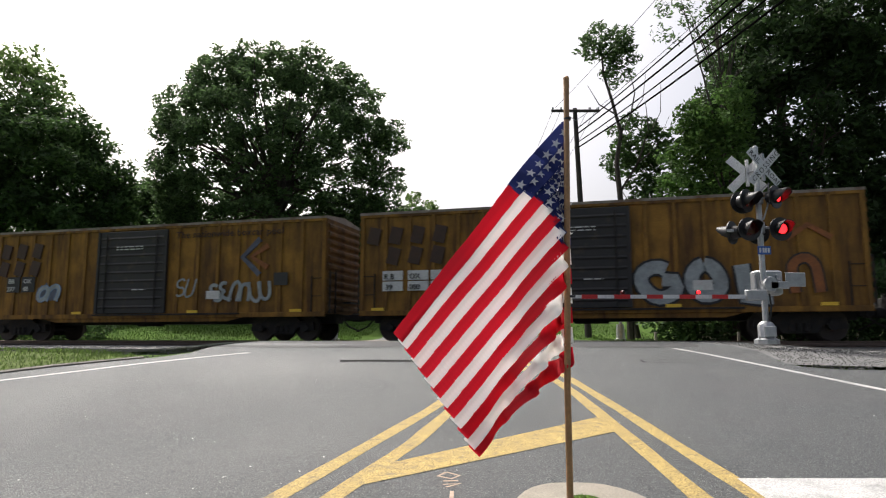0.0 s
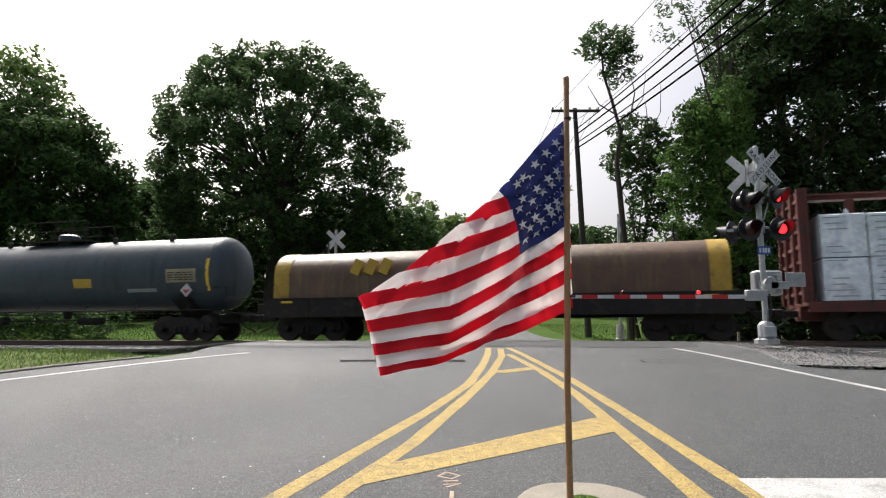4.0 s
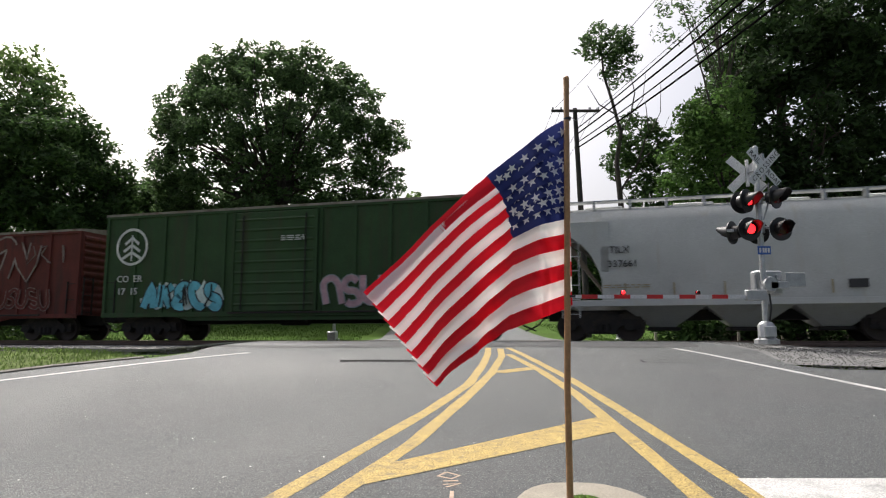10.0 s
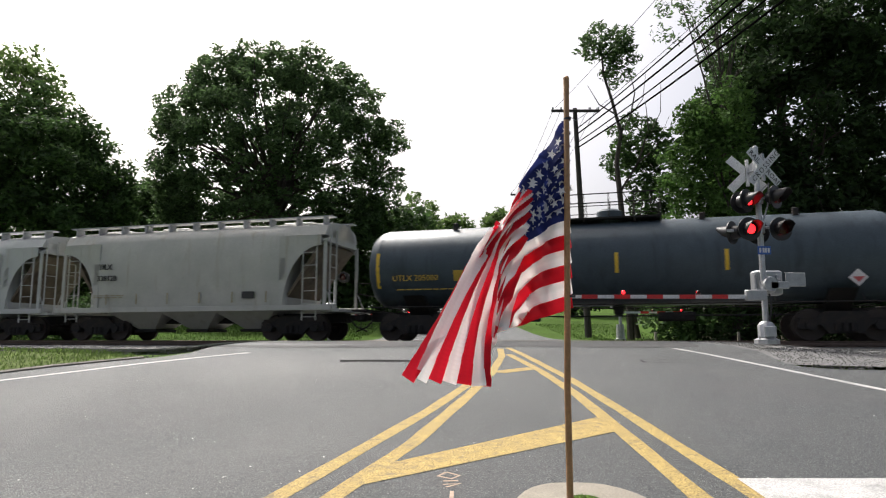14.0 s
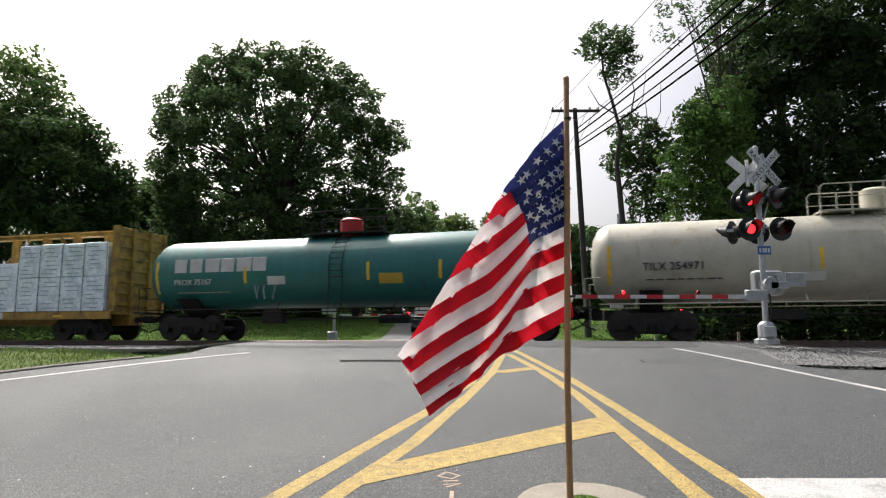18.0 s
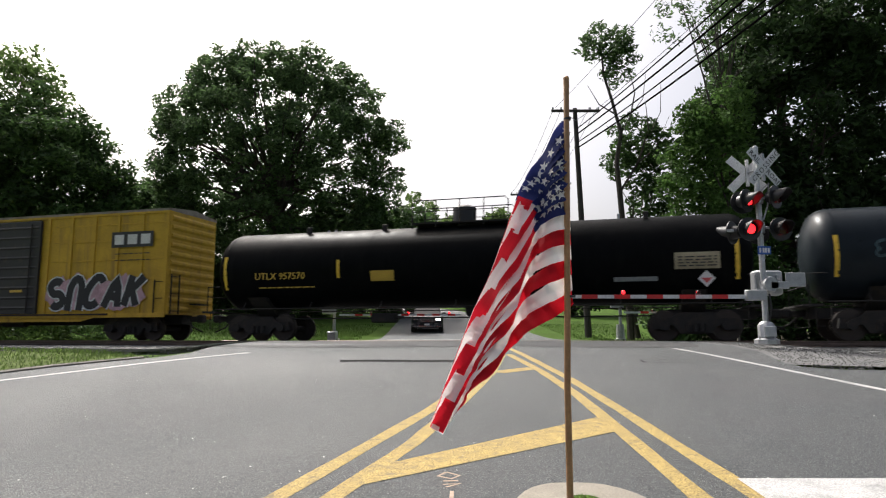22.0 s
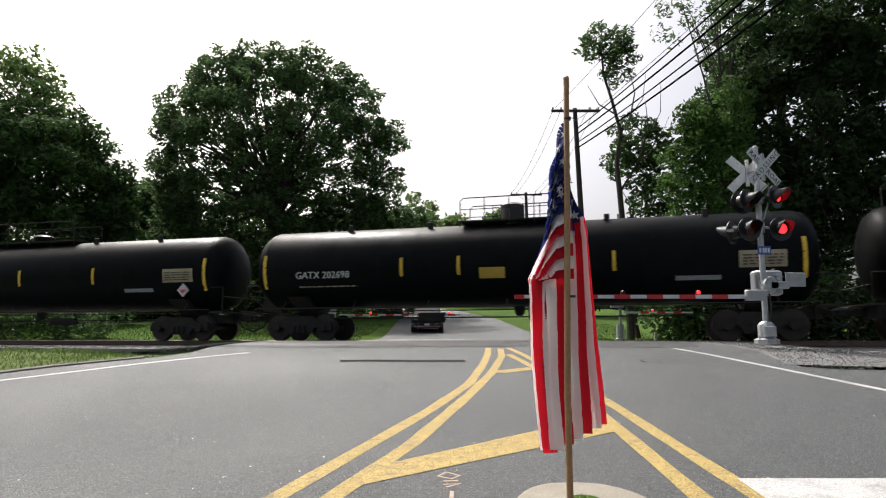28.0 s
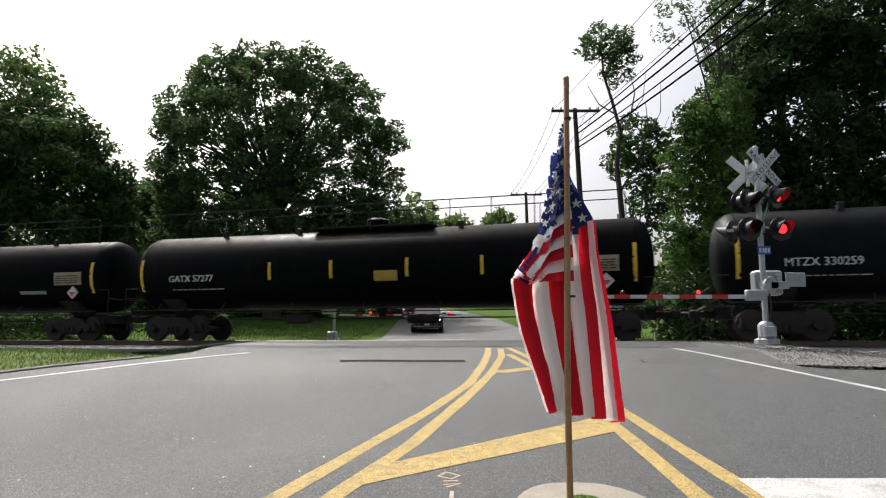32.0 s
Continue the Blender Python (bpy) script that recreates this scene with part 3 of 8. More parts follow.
core = Shape().tube([(0, -0.006, 0), (0, 0.006, 0)], 0.131, 20).mesh("lens", M_BLACK)
FLASHERS = []


def flasher(parent, at, first):
    """A hooded crossing light; its lens disc turns over to show the lit or the dark face."""
    up = part("flashing_light", disc_me, M_BLACK, parent, "round black backed flashing light", at)
    part("lamp_housing", can_me, M_BLACK, up)
    part("visor", hood_me, M_BLACK, up)
    lens = part("lens", core, M_BLACK, up, "red glass lens", (0, -0.045, 0))
    for me in (lens_on, lens_off):
        face = new(me.name, me)
        face.parent = lens
    FLASHERS.append((lens, Vector((0, -0.045, 0)), first))
    return up


# near gate
MX, MY, MZ = 6.86, 14.3, 1.05
mast = thing("crossing_signal", "silver railway crossing signal with crossbucks and red flashing lights", "crossing signal", (MX, MY, MZ))
part("mast", Shape().tube([(0, 0, 0.0), (0, 0, 4.2)], 0.062, 16), M_ALU, mast)
part("base", Shape().loft([[(r * math.cos(a), r * math.sin(a), z) for a in [math.pi / 4 * q + 0.39 for q in range(8)]]
                           for r, z in ((0.25, -0.06), (0.25, 0.03), (0.17, 0.07), (0.17, 0.33), (0.12, 0.4), (0.075, 0.42))]), M_ALU, mast, "cast aluminium base")
part("base_cover", Shape().box(-0.13, 0.13, -0.2, -0.14, 0.08, 0.32, 0.02), M_ALU, mast)
for a in range(4):
    part("anchor_bolt", Shape().tube([(0.2 * math.cos(a * 1.57 + 0.4), 0.2 * math.sin(a * 1.57 + 0.4), 0), (0.2 * math.cos(a * 1.57 + 0.4), 0.2 * math.sin(a * 1.57 + 0.4), 0.1)], 0.018, 6), M_GALV, mast)
crossbuck(mast, pose(0.10, -0.11, 3.75, 0, 0, 14))
crossbuck(mast, pose(-0.13, 0.16, 3.68, 0, 0, 168), False)
part("crossbuck_arm", Shape().tube([(-0.13, 0.1, 3.68), (0.1, -0.05, 3.75)], 0.025, 8), M_ALU, mast)
part("pole_cap", Shape().tube([(0, 0, 4.2), (0, 0, 4.23), (0, 0, 4.26)], [0.07, 0.065, 0.02], 12), M_ALU, mast)
for z, xs in ((2.43, (-0.29, 0.37)), (3.08, (-0.32, 0.30))):
    part("light_arm", Shape().tube([(xs[0], -0.02, z - 0.06), (-0.06, 0.0, z + 0.02), (0.06, 0.0, z + 0.02), (xs[1], -0.02, z - 0.02)], 0.024, 8), M_ALU, mast)
    part("junction_box", Shape().tube([(0, 0, z - 0.12), (0, 0, z + 0.12)], 0.1, 12), M_ALU, mast)
flasher(mast, pose(-0.30, -0.16, 2.38, 0, 0, 6), 0)
flasher(mast, pose(0.37, -0.16, 2.38, 0, 0, 6), 1)
flasher(mast, pose(-0.32, -0.16, 3.0, 0, 0, 35), 0)
flasher(mast, pose(0.30, -0.16, 3.08, 0, 0, 35), 1)
flasher(mast, pose(-0.56, 0.1, 2.34, 0, 0, -140), 1)
flasher(mast, pose(0.05, 0.22, 2.36, 0, 0, 178), 0)
flasher(mast, pose(-0.25, 0.22, 3.04, 0, 0, 178), 1)
part("bell", Shape().tube([(-0.75, -0.05, 2.36), (-0.6, -0.05, 2.36)], 0.035, 10), M_ALU, mast)
plate = part("number_plate", Shape().box(-0.14, 0.14, -0.008, 0.008, -0.09, 0.09, 0.004), M_SIGN_BLUE, mast, "small blue emergency notice plate", (0.02, -0.09, 1.93))
for x in (-0.09, -0.02, 0.03, 0.09):
    part("printed_bar", Shape().box(x - 0.02, x + 0.02, -0.012, -0.008, -0.05, 0.05), M_SIGN_WHITE, plate)
mech = part("gate_mechanism", Shape().box(-0.1, 0.46, 0.06, 0.42, 0.98, 1.52, 0.04), M_GALV, mast, "grey cast gate mechanism box")
part("gearbox_cover", Shape().tube([(0.12, 0.06, 1.2), (0.12, -0.12, 1.2)], [0.2, 0.15], 16), M_GALV, mech)
part("hinge", Shape().tube([(-0.12, 0.1, 1.42), (-0.12, 0.1, 1.0)], 0.035, 8), M_GALV, mech)
part("latch", Shape().box(0.3, 0.36, 0.02, 0.06, 1.3, 1.42, 0.01), M_GALV, mech)
part("counterweight", Shape().box(0.44, 0.86, -0.1, -0.06, 1.15, 1.45, 0.01), M_GALV, mast, "flat grey counterweight plate")
part("counterweight_arm", Shape().box(0.1, 0.5, -0.12, -0.07, 1.1, 1.26, 0.015), M_GALV, mast)
part("arm_clamp", Shape().box(-0.46, -0.02, -0.2, -0.06, 0.85, 1.08, 0.02), M_GALV, mast)
part("conduit", Shape().tube([(0.05, -0.06, 0.4), (0.09, -0.1, 0.7), (0.08, -0.07, 1.0)], 0.02, 8), M_BLACK, mast)
part("conduit", Shape().tube([(0.03, 0.03, 3.2), (0.2, -0.1, 3.4), (0.16, -0.08, 2.9), (0.06, -0.06, 2.6)], 0.018, 8), M_GALV, mast)

ARM_LIGHTS = []


def gate_arm(parent, x0, x1, z, y, stripes, lights, size):
    """The lowered boom: white tube with red bands and small red lamps."""
    arm = part("gate_arm", Shape().loft([[(x, y + b, z + a) for b, a in ((-0.02, -h), (0.02, -h), (0.02, h), (-0.02, h))] for x, h in ((x0, 0.042), (x1, 0.034))]), M_SIGN_WHITE, parent, "white and red striped boom", smooth=0)
    for a, b in stripes:
        part("red_band", Shape().box(min(a, b), max(a, b), y - 0.024, y + 0.024, z - 0.043, z + 0.043), M_RED_PAINT, arm, smooth=0)
    on = Shape().tube([(0, -0.005, 0), (0, -0.03, 0)], [size, size * 0.8], 10).mesh("lit_face", M_LENS_ON)
    off = Shape().tube([(0, 0.005, 0), (0, 0.03, 0)], [size, size * 0.8], 10).mesh("dark_face", M_LENS_OFF)
    hub = Shape().tube([(0, -0.005, 0), (0, 0.005, 0)], size, 10).mesh("lens", M_BLACK)
    for x, first in lights:
        lamp = part("arm_light", Shape().box(x - 0.05, x + 0.05, y - 0.02, y + 0.03, z + 0.045, z + 0.075).tube([(x, y + 0.035, z + 0.09), (x, y + 0.02, z + 0.09)], size * 1.15, 10), M_BLACK, arm)
        if first is None:
            part("lens", on, M_LENS_ON, lamp, "steady red tip light", (x, y - 0.02, z + 0.09))
        else:
            lens = part("lens", hub, M_BLACK, lamp, "small red lens", (x, y - 0.035, z + 0.09))
            for me in (on, off):
                face = new(me.name, me)
                face.parent = lens
            FLASHERS.append((lens, Vector((x, y - 0.035, z + 0.09)), first))


gate_arm(mast, -0.3, -5.35, 0.935, -0.12, [(-1.17 - 0.69 * k, -0.83 - 0.69 * k) for k in range(6)] + [(-5.35, -5.14)], [(-1.46, 1), (-3.05, 0), (-4.58, None)], 0.042)

# far gate, seen from the back across the track
far_mast = thing("crossing_signal", "railway crossing signal with crossbuck beyond the track", "crossing signal", (-4.83, 29.9, 1.03))
part("mast", Shape().tube([(0, 0, 0.0), (0, 0, 4.95)], 0.065, 12), M_ALU, far_mast)
part("base", Shape().tube([(0, 0, 0), (0, 0, 0.08), (0, 0, 0.1), (0, 0, 0.42)], [0.25, 0.25, 0.17, 0.16], 10), M_ALU, far_mast)
crossbuck(far_mast, pose(0, -0.12, 4.5, 0, 0, 0), False)
crossbuck(far_mast, pose(0, 0.12, 4.5, 0, 0, 180), True)
part("light_arm", Shape().tube([(-0.42, 0, 2.9), (0.42, 0, 2.9)], 0.03, 8), M_ALU, far_mast)
flasher(far_mast, pose(-0.4, -0.14, 2.8), 0)
flasher(far_mast, pose(0.38, -0.14, 2.8), 1)
flasher(far_mast, pose(0.38, 0.2, 2.8, 0, 0, 180), 0)
flasher(far_mast, pose(-0.4, 0.2, 2.8, 0, 0, 180), 1)
part("gate_mechanism", Shape().box(-0.5, 0.1, -0.35, -0.08, 1.15, 1.65, 0.04), M_GALV, far_mast)
gate_arm(far_mast, 0.2, 5.6, 1.13, 0.15, [(0.9 + 0.69 * k, 1.24 + 0.69 * k) for k in range(7)], [(1.6, 1), (3.3, 0), (5.1, None)], 0.042)

side_mast = thing("crossing_signal", "tall silver gate mast at the far side of the crossing", "crossing signal", (7.42, 28.2, 1.0))
part("mast", Shape().tube([(0, 0, 0.0), (0.08, 0, 5.4)], [0.07, 0.06], 12), M_ALU, side_mast)
part("base", Shape().tube([(0, 0, 0), (0, 0, 0.1), (0, 0, 0.12), (0, 0, 0.7)], [0.24, 0.24, 0.19, 0.16], 10), M_ALU, side_mast)
part("gate_mechanism", Shape().box(-0.42, 0.1, -0.3, -0.07, 1.35, 1.95, 0.04), M_GALV, side_mast)
gate_arm(side_mast, 0.2, 3.1, 1.2, 0.1, [(0.9 + 0.69 * k, 1.24 + 0.69 * k) for k in range(3)], [(1.4, 1), (2.6, 0)], 0.042)

cabinet = thing("signal_cabinet", "small grey signal box on the grass beyond the rails", "signal box", (-4.6, 27.9, 0.96))
part("body", Shape().box(-0.16, 0.16, -0.13, 0.13, 0, 0.38, 0.02), M_GALV, cabinet)
part("lid", Shape().box(-0.19, 0.19, -0.16, 0.16, 0.38, 0.43, 0.015), M_GALV, cabinet)
for x, y in ((9.3, 29.5), (12.0, 27.4)):
    c2 = thing("marker_post", "short pale post beside the track", "post", (x, y, land(x, y) - 0.03))
    part("post", Shape().box(-0.05, 0.05, -0.05, 0.05, 0, 0.55, 0.01), M_CONCRETE, c2)
    part("foot", Shape().box(-0.22, 0.22, -0.12, 0.12, 0, 0.06, 0.01), M_CONCRETE, c2)

# ---- utility poles and wires ----
def utility_pole(foot, head, arms, label):
    up = thing("utility_pole", label, "utility pole", foot)
    d = Vector(head) - Vector(foot)
    part("pole", Shape().tube([d * t for t in (0, 0.3, 0.6, 1)], [0.19, 0.17, 0.15, 0.12], 12), M_POLE_WOOD, up)
    for t, w in arms:
        p = d * t
        arm = part("crossarm", Shape().box(p.x - w / 2, p.x + w / 2, p.y - 0.06 - 0.15, p.y + 0.06 - 0.15, p.z - 0.07, p.z + 0.07, 0.01), M_POLE_WOOD, up)
        part("brace", Shape().tube([(p.x - w * 0.28, p.y - 0.16, p.z - 0.05), (p.x, p.y - 0.14, p.z - 0.55), (p.x + w * 0.28, p.y - 0.16, p.z - 0.05)], 0.02, 6), M_GALV, up)
        for q in (-0.47, -0.3, 0.3, 0.47):
            part("insulator", Shape().tube([(p.x + q * w, p.y - 0.15, p.z + 0.06), (p.x + q * w, p.y - 0.15, p.z + 0.14), (p.x + q * w, p.y - 0.15, p.z + 0.22)], [0.03, 0.06, 0.035], 8), M_GALV, arm)
    return up


pole_a = utility_pole((7.77, 36, 1.0), (7.36, 36, 13.85), [(0.985, 2.7)], "leaning dark wooden utility pole with one crossarm")
pole_b = utility_pole((7.45, 57, 2.6), (7.2, 57, 13.7), [(0.98, 2.7)], "distant wooden utility pole with crossarm")


def wire(a, b, sag, r):
    pts = []
    for k in range(17):
        t = k / 16
        p = Vector(a).lerp(Vector(b), t)
        p.z -= sag * 4 * t * (1 - t)
        pts.append(p)
    solid("overhead_wire", Shape().tube(pts, r, 5), M_WIRE, "black overhead utility cable between poles", "cable", group="overhead wires")


for x, dz in ((-1.2, 0.2), (-0.75, 0.2), (0.75, 0.2), (1.2, 0.2)):
    wire((7.2 + x, 56.85, 13.5 + dz), (7.37 + x, 35.85, 13.65 + dz), 0.5, 0.012)
# spans from the pole beyond the crossing to a pole behind the camera on the right
for dx, z0, z1, r in ((-1.2, 13.85, 14.5, 0.011), (1.2, 13.85, 14.5, 0.011), (0.05, 12.4, 12.2, 0.04), (0.05, 11.9, 11.6, 0.03), (0.05, 11.6, 11.0, 0.04), (0.05, 12.7, 13.0, 0.03)):
    wire((7.45 + dx, 35.9, z0), (12.6 + dx, -6.0, z1), 0.7, r)
pole_c = utility_pole((12.6, -6.2, -0.4), (12.6, -6.2, 14.6), [(0.985, 2.5)], "wooden utility pole on the near side of the road")


# ---- trees ----
def leaf_cards(rng, clumps, per_area, size):
    """Leaves scattered through clumps (x, y, z, r): denser near each clump's skin, with gaps between clumps."""
    out = []
    for cx, cy, cz, r in clumps:
        n = max(12, int(per_area * r * r))
        d = rng.normal(size=(n, 3))
        d /= np.linalg.norm(d, axis=1)[:, None]
        rad = r * rng.uniform(0.15, 1.0, n) ** 0.45 * (1 + 0.18 * np.sin(d[:, 0] * 5 + cx) * np.sin(d[:, 2] * 6 + cz))
        c = np.array([cx, cy, cz]) + d * rad[:, None] * np.array([1, 1, 0.8])
        a = rng.normal(size=(n, 3))
        a[:, 2] *= 0.6
        a /= np.linalg.norm(a, axis=1)[:, None]
        b = np.cross(a, rng.normal(size=(n, 3)))
        b /= np.linalg.norm(b, axis=1)[:, None]
        s = size * rng.uniform(0.55, 1.3, n)[:, None]
        out.append(np.stack([c - a * s, c + b * s * 0.42, c + a * s, c - b * s * 0.42], 1))
    return np.concatenate(out)


def clumps_of(rng, lobes, count, r_lo, r_hi):
    """Clumps spread evenly over the skin of each lobe (x, y, z, rx, ry, rz) of a crown, with some inside."""
    w = np.array([l[3] * l[5] for l in lobes])
    out = []
    for (x, y, z, rx, ry, rz), share in zip(lobes, w / w.sum()):
        n = max(3, round(count * share))
        turn = rng.uniform(0, 6.28)
        for k in range(n):
            h = 1 - 2 * (k + 0.5) / n
            a = k * 2.39996 + turn
            r = math.sqrt(1 - h * h)
            q = rng.uniform(0.82, 1.0) if rng.uniform() < 0.72 else rng.uniform(0.3, 0.8)
            j = rng.normal(0, 0.05, 3)
            out.append((x + (r * math.cos(a) + j[0]) * rx * q, y + (r * math.sin(a) + j[1]) * ry * q, z + (h + j[2]) * rz * q, rng.uniform(r_lo, r_hi)))
    return out


def tree(label, foot, lobes, count, r_lo, r_hi, density, leaf, material, trunk_r, seed, trunk_top=None, limbs=14, category="tree", forks=(0.3, 0.85)):
    rng = np.random.default_rng(seed)
    up = thing("tree", label, category, foot)
    fx, fy, fz = foot
    clumps = clumps_of(rng, lobes, count, r_lo, r_hi)
    top = Vector(trunk_top) - Vector(foot) if trunk_top else Vector((lobes[0][0] - fx, lobes[0][1] - fy, lobes[0][2] - fz))
    g = Shape()
    bend = [Vector((0, 0, -0.15))] + [top * t + Vector((rng.normal(0, 0.15), rng.normal(0, 0.15), 0)) for t in (0.15, 0.35, 0.6, 0.8, 1.0)]
    g.tube(bend, [trunk_r * 1.35, trunk_r, trunk_r * 0.85, trunk_r * 0.65, trunk_r * 0.45, trunk_r * 0.2], 10)
    part("trunk", g, M_BARK, up)
    order = rng.permutation(len(clumps))[:limbs]
    for k in order:
        c = Vector(clumps[k][:3]) - Vector(foot)
        t = rng.uniform(*forks)
        a = top * t
        m = a.lerp(c, 0.5) + Vector((rng.normal(0, 0.4), rng.normal(0, 0.4), 0.12 * (c - a).length))
        part("limb", Shape().tube([a, a.lerp(m, 0.5) + Vector((0, 0, 0.1)), m, c], [trunk_r * 0.42 * (1.1 - t), trunk_r * 0.34 * (1.1 - t) + 0.02, trunk_r * 0.22 * (1.1 - t) + 0.015, 0.015], 6), M_BARK, up)
    cards = leaf_cards(rng, clumps, density, leaf) - np.array([fx, fy, fz])
    crown = quads("crown", cards, material, up)
    return up


def lobes_px(rows, depth):
    """Lobes given by where they stand across and up, and their half sizes, at one distance."""
    return [(x, depth + dy, z, rx, ry, rz) for x, z, rx, rz, dy, ry in rows]


GZ = land(-14.2, 57.5) - 0.03
tree("broad full-crowned green oak standing on the lawn", (-14.6, 57.5, GZ),
     lobes_px([(-15.2, 16.2, 9.6, 9.4, 0.0, 8.4), (-22.4, 20.8, 2.9, 2.3, 0.0, 3.8), (-24.6, 19.9, 1.5, 1.2, 0.0, 2.0), (-19.6, 24.2, 2.9, 2.2, 0.0, 3.8),
               (-15.6, 25.3, 3.3, 1.7, 0.0, 3.8), (-11.4, 24.4, 2.9, 2.1, 0.0, 3.8), (-8.0, 21.9, 2.5, 2.2, 0.0, 3.8), (-5.3, 18.6, 2.0, 1.7, 0.0, 3.4),
               (-5.6, 14.6, 2.0, 2.4, 0.0, 3.4), (-23.6, 15.4, 2.0, 2.6, 0.0, 3.2), (-22.6, 11.0, 2.8, 2.8, 0, 3), (-8.6, 10.8, 3.2, 2.6, 0, 3)], 57.5),
     1020, 0.4, 1.0, 185, 0.205, M_LEAF, 0.62, 11, (-14.8, 57.5, 19.5), 95, forks=(0.45, 0.75))
tree("tall dark green tree at the edge of the lawn", (-34.4, 51.2, land(-34.4, 51.2) - 0.05),
     lobes_px([(-35.0, 16.0, 6.2, 5.8, 0.0, 5.0), (-31.2, 12.2, 4.5, 5.8, -1.2, 3.8), (-37.5, 8.5, 6.2, 6.2, 0.0, 5.0)], 51.2), 190, 0.75, 1.5, 122, 0.26, M_LEAF_DARK, 0.42, 12, (-34.7, 51.2, 16), 16)
tree("airy tree with loose feathery twigs", (-36.9, 55, land(-36.9, 55) - 0.05), lobes_px([(-36.4, 20.5, 3.6, 4.5, 0.0, 3.4), (-36.4, 24.2, 2.2, 1.7, 0.0, 2.0), (-33.8, 20.6, 1.6, 2.8, 0.0, 2.0)], 55.0), 70, 0.62, 1.25, 72, 0.27, M_LEAF_FAR, 0.3, 13, (-36.2, 55, 23.5), 14)
tree("bushy green tree behind the track", (-27.2, 53.8, land(-27.2, 53.8) - 0.05),
     lobes_px([(-29.0, 11.8, 3.2, 5.8, 0.0, 3.4), (-26.9, 9.8, 1.9, 5.2, 0.0, 3.0), (-30.2, 16.6, 2.2, 3.0, 0.0, 2.6)], 53.8), 190, 0.6, 1.2, 122, 0.24, M_LEAF_DARK, 0.38, 14, (-27.5, 53.8, 14.7), 14)
tree("dark woodland tree behind the lawn", (-23, 66, 3.2), lobes_px([(-24, 9.5, 6, 6, 0, 4), (-28.5, 12.0, 3.6, 5.0, 0, 3), (-32, 9.5, 6, 7, 0, 4), (-16, 8.0, 7, 5, 0, 4), (-42, 8, 7, 7, 0, 4), (-52, 8, 7, 7, 0, 4)], 66), 230, 1.0, 1.9, 90, 0.36, M_LEAF_DARK, 0.35, 15, (-23, 66, 11), 12)
tree("dark woodland tree behind the lawn", (-4, 62, 3.0), lobes_px([(-6, 9, 5.5, 5, 0, 4), (-12, 8, 4, 4, 0, 4)], 62), 90, 1.0, 1.8, 90, 0.36, M_LEAF_DARK, 0.35, 16, (-5, 62, 10), 10)
tree("pale green tree down the road", (-3.4, 72, 3.8), lobes_px([(-3.4, 12.5, 3.0, 4.2, 0, 3), (-4.6, 9, 3.2, 4, 0, 3)], 72), 60, 0.6, 1.2, 110, 0.3, M_LEAF_FAR, 0.25, 17, (-3.4, 72, 14), 12)
tree("small rounded tree on the hill", (1.6, 95, 5.6), lobes_px([(1.8, 16.0, 2.6, 2.4, 0, 2), (2.2, 12, 3.6, 4, 0, 3)], 95), 50, 0.8, 1.4, 90, 0.4, M_LEAF_FAR, 0.25, 18, (1.7, 95, 15), 8)
tree("small rounded tree on the hill", (7.6, 96, 5.7), lobes_px([(7.6, 17.6, 2.6, 2.2, 0, 2), (7.8, 13, 3.6, 4.5, 0, 3)], 96), 50, 0.8, 1.4, 90, 0.4, M_LEAF_FAR, 0.25, 19, (7.6, 96, 17), 8)
tree("dark green tree beside the far road", (12.4, 64, 3.2), lobes_px([(13.5, 8, 3.0, 4.6, 0, 3), (11.6, 7, 2.2, 3.6, 0, 2)], 64), 60, 0.8, 1.4, 110, 0.32, M_LEAF_DARK, 0.25, 20, (12.6, 64, 9), 8)
for k, (x, y, z) in enumerate([(-26, 104, 7.5), (-14, 108, 7.0), (-3, 112, 6.0), (4.5, 110, 6.0), (14, 106, 6.5), (25, 104, 8), (38, 100, 10), (-42, 96, 10)]):
    tree("far woodland tree on the hill", (x, y, land(x, y) - 0.05), [(x, y, z + 2, 6.5, 4, 4.2), (x + 2, y, z - 1, 7, 4, 4)], 44, 1.2, 2.2, 40, 0.5, M_LEAF_FAR, 0.3, 30 + k, (x, y, z + 3), 6)

tree("dense hedge of dark shrubs behind the lawn", (-30, 70, 1.6), [(-88 + 8 * k, 70 + (k % 3), 3.3 + 0.4 * (k % 2), 6.0, 2.0, 3.2) for k in range(11)], 260, 1.0, 1.8, 80, 0.36, M_LEAF_DARK, 0.1, 21, (-30, 70, 4), 6, "hedge")
# the wood at the right of the crossing
tree("tall leafy woodland tree beside the track", (17.8, 34, 0.9),
     lobes_px([(18.3, 12, 4.6, 6.0, 0, 4), (16.3, 6.5, 3.6, 4.5, -1, 3), (20.5, 17.5, 4.6, 4, 0, 4), (21, 7, 5, 5, 0, 4), (16.8, 17.0, 2.4, 3.6, 0, 2.6), (15.2, 13.2, 1.4, 2.6, 0, 1.6), (14.4, 10.0, 1.4, 3.2, 0, 1.4)], 34), 360, 0.5, 1.15, 165, 0.21, M_LEAF_WOOD, 0.4, 41, (17.8, 34, 16), 34)
tree("tall leafy woodland tree beside the track", (25, 33, 0.9),
     lobes_px([(25, 12, 5.5, 7.0, 0, 4), (27, 6, 6, 5, 0, 4), (23, 18.5, 4, 4, 0, 4)], 33), 230, 0.6, 1.3, 140, 0.23, M_LEAF_WOOD, 0.4, 42, (25, 33, 16), 22)
